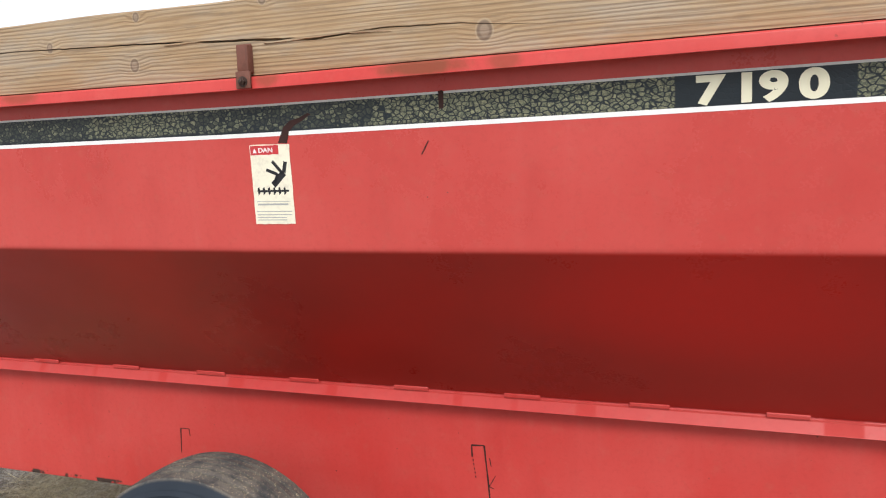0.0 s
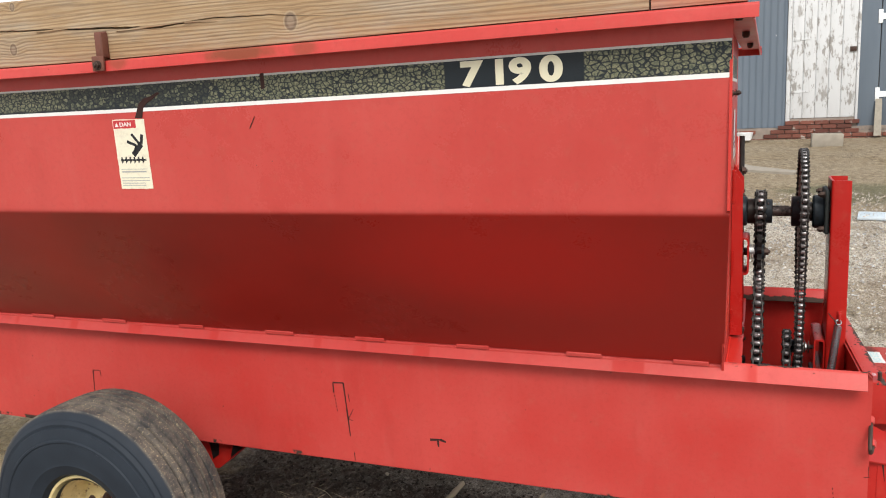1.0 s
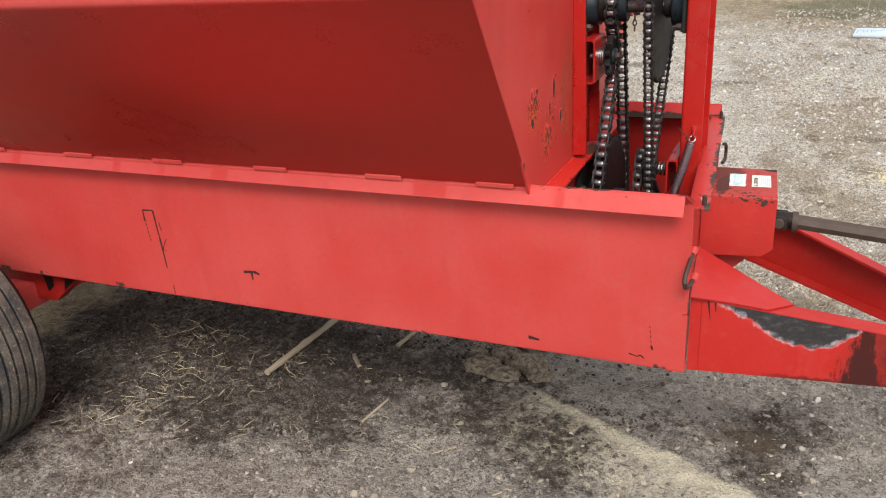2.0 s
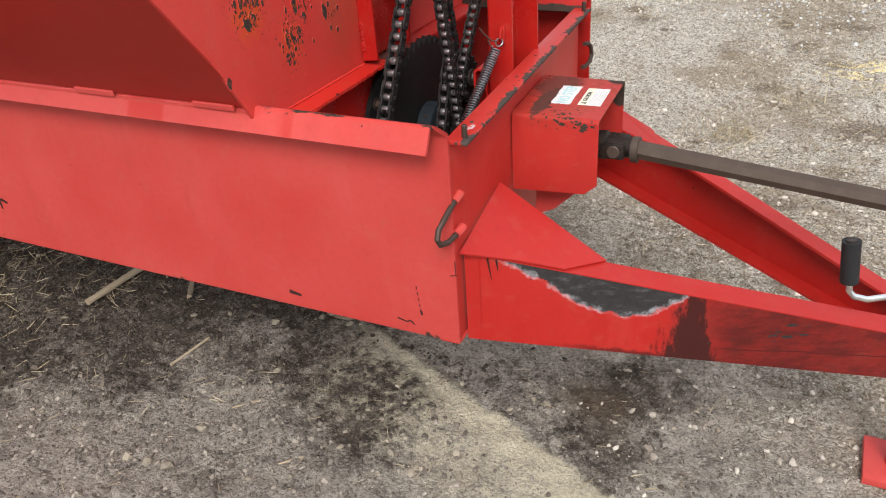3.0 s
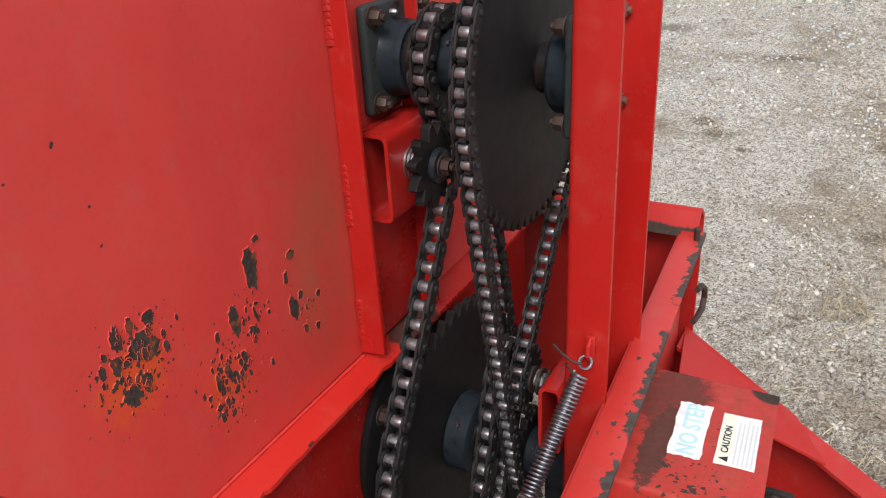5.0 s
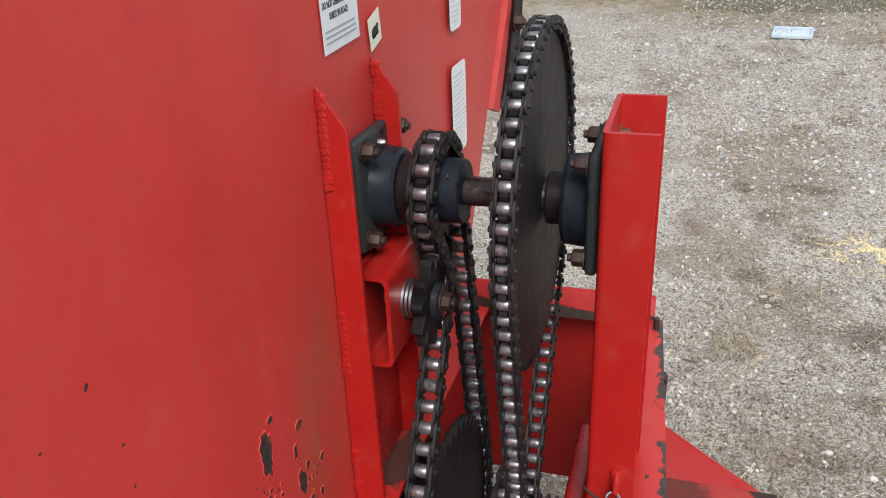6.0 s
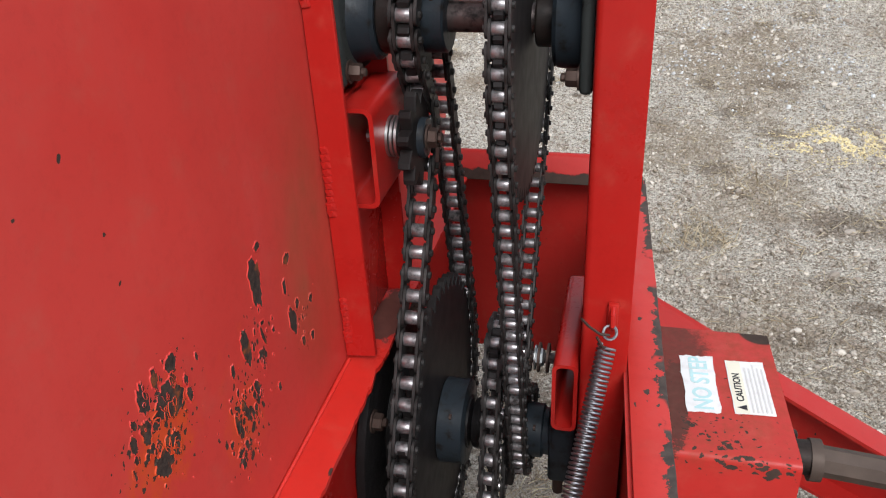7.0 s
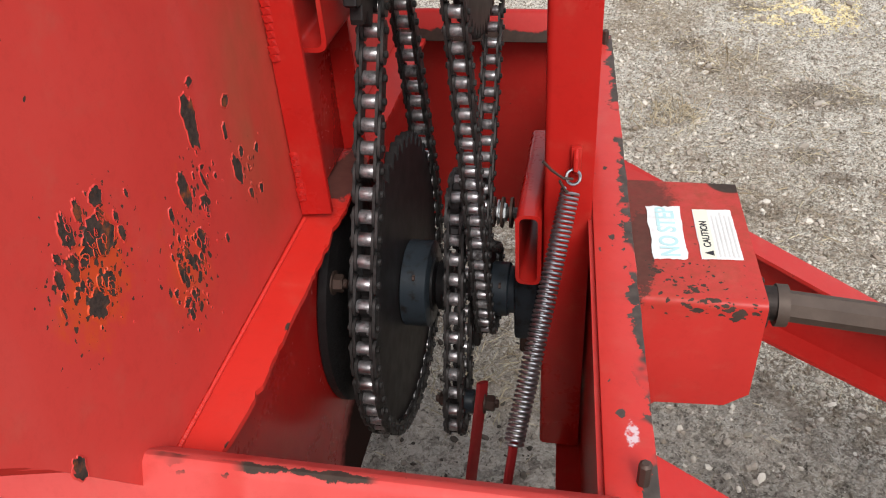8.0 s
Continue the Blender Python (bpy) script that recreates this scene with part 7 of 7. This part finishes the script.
def barn_materials():
    k = Mat("blue_grey_painted_siding")
    p = k.pos
    n = k.noise(k.scaled(p, 6, 6, 0.8), 1.0, 5, 0.6)
    col = k.mix(n, (0.090, 0.118, 0.150), (0.140, 0.172, 0.206))
    col = k.mix(k.step(k.noise(k.scaled(p, 7, 7, 3), 1.0, 5, 0.7), 0.70, 0.73), col, (0.62, 0.63, 0.63))
    blue = k.done(col, 0.65)
    k = Mat("peeling_white_paint")
    p = k.pos
    n = k.noise(k.scaled(p, 16, 16, 5), 1.0, 6, 0.72)
    col = k.mix(k.step(n, 0.53, 0.60), (0.60, 0.61, 0.61), (0.30, 0.285, 0.265))
    col = k.mix(k.math("MULTIPLY", k.step(k.noise(k.scaled(p, 9, 9, 1.2), 1.0, 4, 0.6), 0.5, 0.7), 0.35), col, (0.45, 0.45, 0.44))
    white = k.done(col, 0.75, normal=k.bump(n, 0.3, 0.01))
    k = Mat("old_red_brick")
    r = k.random()
    col = k.mix(r, (0.10, 0.034, 0.024), (0.21, 0.072, 0.048))
    col = k.mix(k.step(k.noise(k.pos, 9, 5), 0.60, 0.7), col, (0.42, 0.36, 0.31))
    brick = k.done(col, 0.9, normal=k.bump(k.noise(k.pos, 40, 4), 0.4, 0.01))
    return blue, white, brick


BLUE, WHITE, BRICK = barn_materials()
MORTAR = plain("lime_mortar", (0.26, 0.215, 0.18), 0.95, 0, 0.3, 14, 0.3)
CONCRETE = plain("rough_concrete", (0.30, 0.265, 0.215), 0.9, 0, 0.30, 12, 0.4)
WHITE_TIN = plain("white_enamel_tin", (0.78, 0.80, 0.80), 0.4, 0, 0.08)
GREY_WOOD = plain("grey_weathered_post", (0.30, 0.27, 0.22), 0.85, 0, 0.35, 20, 0.4)
BARN_ROOF = plain("dull_tin_roof", (0.30, 0.30, 0.30), 0.6, 0.4, 0.2, 3)


def barn():
    b = thing("barn", "old farm barn with blue-grey siding and a peeling white door", "barn", (2.5, 16, 0.85))
    inv = Matrix.Translation(b.location).inverted()

    def B(name, bm, material, label="", parent=None, smooth=True):
        ob = part(name, bm, material, parent or b, label, smooth)
        ob.matrix_parent_inverse = inv if parent is None else Matrix.Identity(4)
        return ob
    Y = 14.0
    xa, xb = -3.5, 8.0
    # left ribbed siding
    def ribbed(x0, x1, z0, z1, name, lab):
        pts, x = [], x0
        while x < x1 - 0.001:
            for dx, dy in ((0, 0), (0.018, -0.012), (0.040, -0.012), (0.058, 0), (0.10, 0)):
                if x + dx < x1:
                    pts.append((x + dx, Y - 0.02 + dy))
            x += 0.10
        pts.append((x1, Y - 0.02))
        prof = pts + [(x1, Y + 0.02), (x0, Y + 0.02)]
        return B(name, sweep_profile([[(x, y, z) for x, y in prof] for z in (z0, z1)]), BLUE, lab)
    ribbed(xa, 0.855, 1.005, 4.6, "siding", "blue-grey ribbed siding")
    def flat(x0, x1, z0, z1, name, lab, mat=BLUE):
        return B(name, box(x0, x1, Y - 0.03, Y + 0.02, z0, z1, 0.004), mat, lab)
    flat(1.885, 2.15, 0.93, 4.6, "door_jamb", "blue-grey painted board")
    door = flat(2.162, 3.6, 0.915, 4.2, "barn_door", "blue-grey plank door on strap hinges")
    for i in range(1, 6):
        B("door_seam", box(2.162 + i * 0.24, 2.167 + i * 0.24, Y - 0.033, Y - 0.0295, 0.92, 4.19), DARK_INK, "", door)
    for z in (2.614, 1.468, 3.7):
        B("strap_hinge", box(2.11, 2.17, Y - 0.045, Y - 0.031, z - 0.10, z + 0.10, 0.003), WHITE_TIN, "pale strap hinge", door)
        B("strap_hinge", slab([(2.17, Y - 0.033, z - 0.045), (2.75, Y - 0.033, z - 0.015), (2.75, Y - 0.033, z + 0.015), (2.17, Y - 0.033, z + 0.045)], 0.012), WHITE_TIN, "", door)
    flat(3.61, xb, 0.93, 4.6, "siding", "blue-grey board siding")
    flat(0.86, 1.88, 3.35, 4.6, "siding", "")
    # white plank door
    d = B("white_door", box(0.925, 1.845, Y - 0.01, Y + 0.03, 1.14, 3.34, 0.004), WHITE, "white door with peeling paint")
    for x0, x1 in ((0.93, 1.095), (1.103, 1.275), (1.283, 1.455), (1.463, 1.635), (1.643, 1.84)):
        B("door_plank", box(x0, x1, Y - 0.024, Y - 0.0105, 1.142, 3.338, 0.004), WHITE, "", d)
    B("door_frame", box(0.862, 0.924, Y - 0.034, Y + 0.02, 1.07, 3.345, 0.004), WHITE, "", d)
    B("door_frame", box(1.846, 1.884, Y - 0.034, Y + 0.02, 1.10, 3.345, 0.004), WHITE, "", d)
    for z in (1.55, 2.35, 3.1):
        B("door_hinge", slab([(0.93, Y - 0.025, z - 0.02), (1.18, Y - 0.025, z - 0.008), (1.18, Y - 0.025, z + 0.008), (0.93, Y - 0.025, z + 0.02)], 0.008), WHITE, "", d)
    B("door_latch", box(1.745, 1.835, Y - 0.055, Y - 0.026, 2.13, 2.20, 0.004), BOLT, "dark latch", d)
    # plain walls and roof behind
    B("wall", box(xa, xb, Y + 0.025, Y + 0.2, 0.6, 4.6), MORTAR)
    B("wall", box(xa, xa + 0.2, Y + 0.2, Y + 7, 0.6, 4.6), BLUE)
    B("wall", box(xb - 0.2, xb, Y + 0.2, Y + 7, 0.6, 4.6), BLUE)
    B("roof", hull([(xa - 0.3, Y - 0.4, 4.6), (xb + 0.3, Y - 0.4, 4.6), (xb + 0.3, Y + 7.4, 4.6), (xa - 0.3, Y + 7.4, 4.6)],
                   [(xa - 0.3, Y + 3.4, 7.2), (xb + 0.3, Y + 3.4, 7.2), (xb + 0.3, Y + 3.6, 7.2), (xa - 0.3, Y + 3.6, 7.2)]), BARN_ROOF, "dull tin roof")
    # brick footing, course by course
    f = B("footing", box(xa, xb, Y - 0.03, Y + 0.024, 0.5, 1.0), MORTAR, "old brick footing with worn mortar")
    B("footing_core", box(0.858, 1.886, Y - 0.02, Y + 0.02, 1.0, 1.135), MORTAR, "", f)
    rng = random.Random(12)
    base = finish("brick", box(-0.1, 0.1, -0.05, 0.05, -0.029, 0.029, 0.004, seg=1), BRICK, False)
    for row in range(6):
        z = 0.80 + row * 0.068
        x = (0.0 if row % 2 else -0.11) - 0.2
        while x < 3.4:
            low = 1.0 if x < 0.80 else (1.14 if x < 1.90 else 0.93)
            if z + 0.03 < low and (rng.random() > 0.03):
                o = new("brick", base)
                o.parent = f
                o.matrix_basis = pose(x, Y - 0.012 - (0.012 if 0.8 < x < 1.9 else 0.0) + rng.uniform(-0.006, 0.006), z, rng.uniform(-1, 1), rng.uniform(-1, 1), rng.uniform(-1, 1))
            x += 0.212
    B("leaning_board", hull([(2.10, 13.80, 0.85), (2.20, 13.80, 0.85), (2.20, 13.84, 0.85), (2.10, 13.84, 0.85)],
                                 [(2.12, 13.95, 1.40), (2.21, 13.95, 1.40), (2.21, 13.965, 1.40), (2.12, 13.965, 1.40)]), GREY_WOOD, "grey board leaning on the jamb")


barn()


def yard_things():
    g = ground_height
    bm = box(1.20, 1.62, 12.86, 13.12, g(1.4, 12.9) - 0.03, g(1.4, 12.9) + 0.17, 0.02)
    for v in bm.verts:
        v.co += Vector(noise.noise_vector(v.co * 6)) * 0.015
    solid("concrete_block", bm, CONCRETE, "rough pale concrete block before the white door", "block")
    z = g(0.28, 13.6)
    solid("basin", turned([(0, 0.001), (0, 0.10), (0.10, 0.125), (0.115, 0.13), (0.10, 0.115), (0.02, 0.09), (0.02, 0.001)], (0, 0, 0), 28, None, "x", caps=False), WHITE_TIN,
          "white enamel basin lying by the barn", "basin").matrix_world = pose(0.27, 13.62, z, 0, -90, 0)
    z = g(1.55, 8.36)
    bm = box(-0.125, 0.125, -0.11, 0.11, 0.004, 0.012, 0.002)
    for a, b, c, d in ((-0.14, 0.14, -0.125, -0.110), (-0.14, 0.14, 0.110, 0.125), (-0.14, -0.125, -0.11, 0.11), (0.125, 0.14, -0.11, 0.11)):
        box(a, b, c, d, 0.004, 0.030, 0.003, bm)
    solid("tray", bm, plain("dull_plastic", (0.50, 0.56, 0.60), 0.5, 0, 0.15, 9),  "pale plastic tray lying on the gravel", "tray").matrix_world = pose(1.55, 8.36, z, 5, 0, -8)
    pts = ((-0.3, 11.35), (0.05, 11.60), (0.45, 11.10), (0.95, 10.75), (0.92, 10.60), (0.30, 10.85))
    bm = hull([(x, y, g(x, y) - 0.05) for x, y in pts], [(x, y, g(x, y) + 0.03) for x, y in pts])
    solid("broken_slab", bm, CONCRETE, "pale broken concrete slab in the grass", "slab")


yard_things()
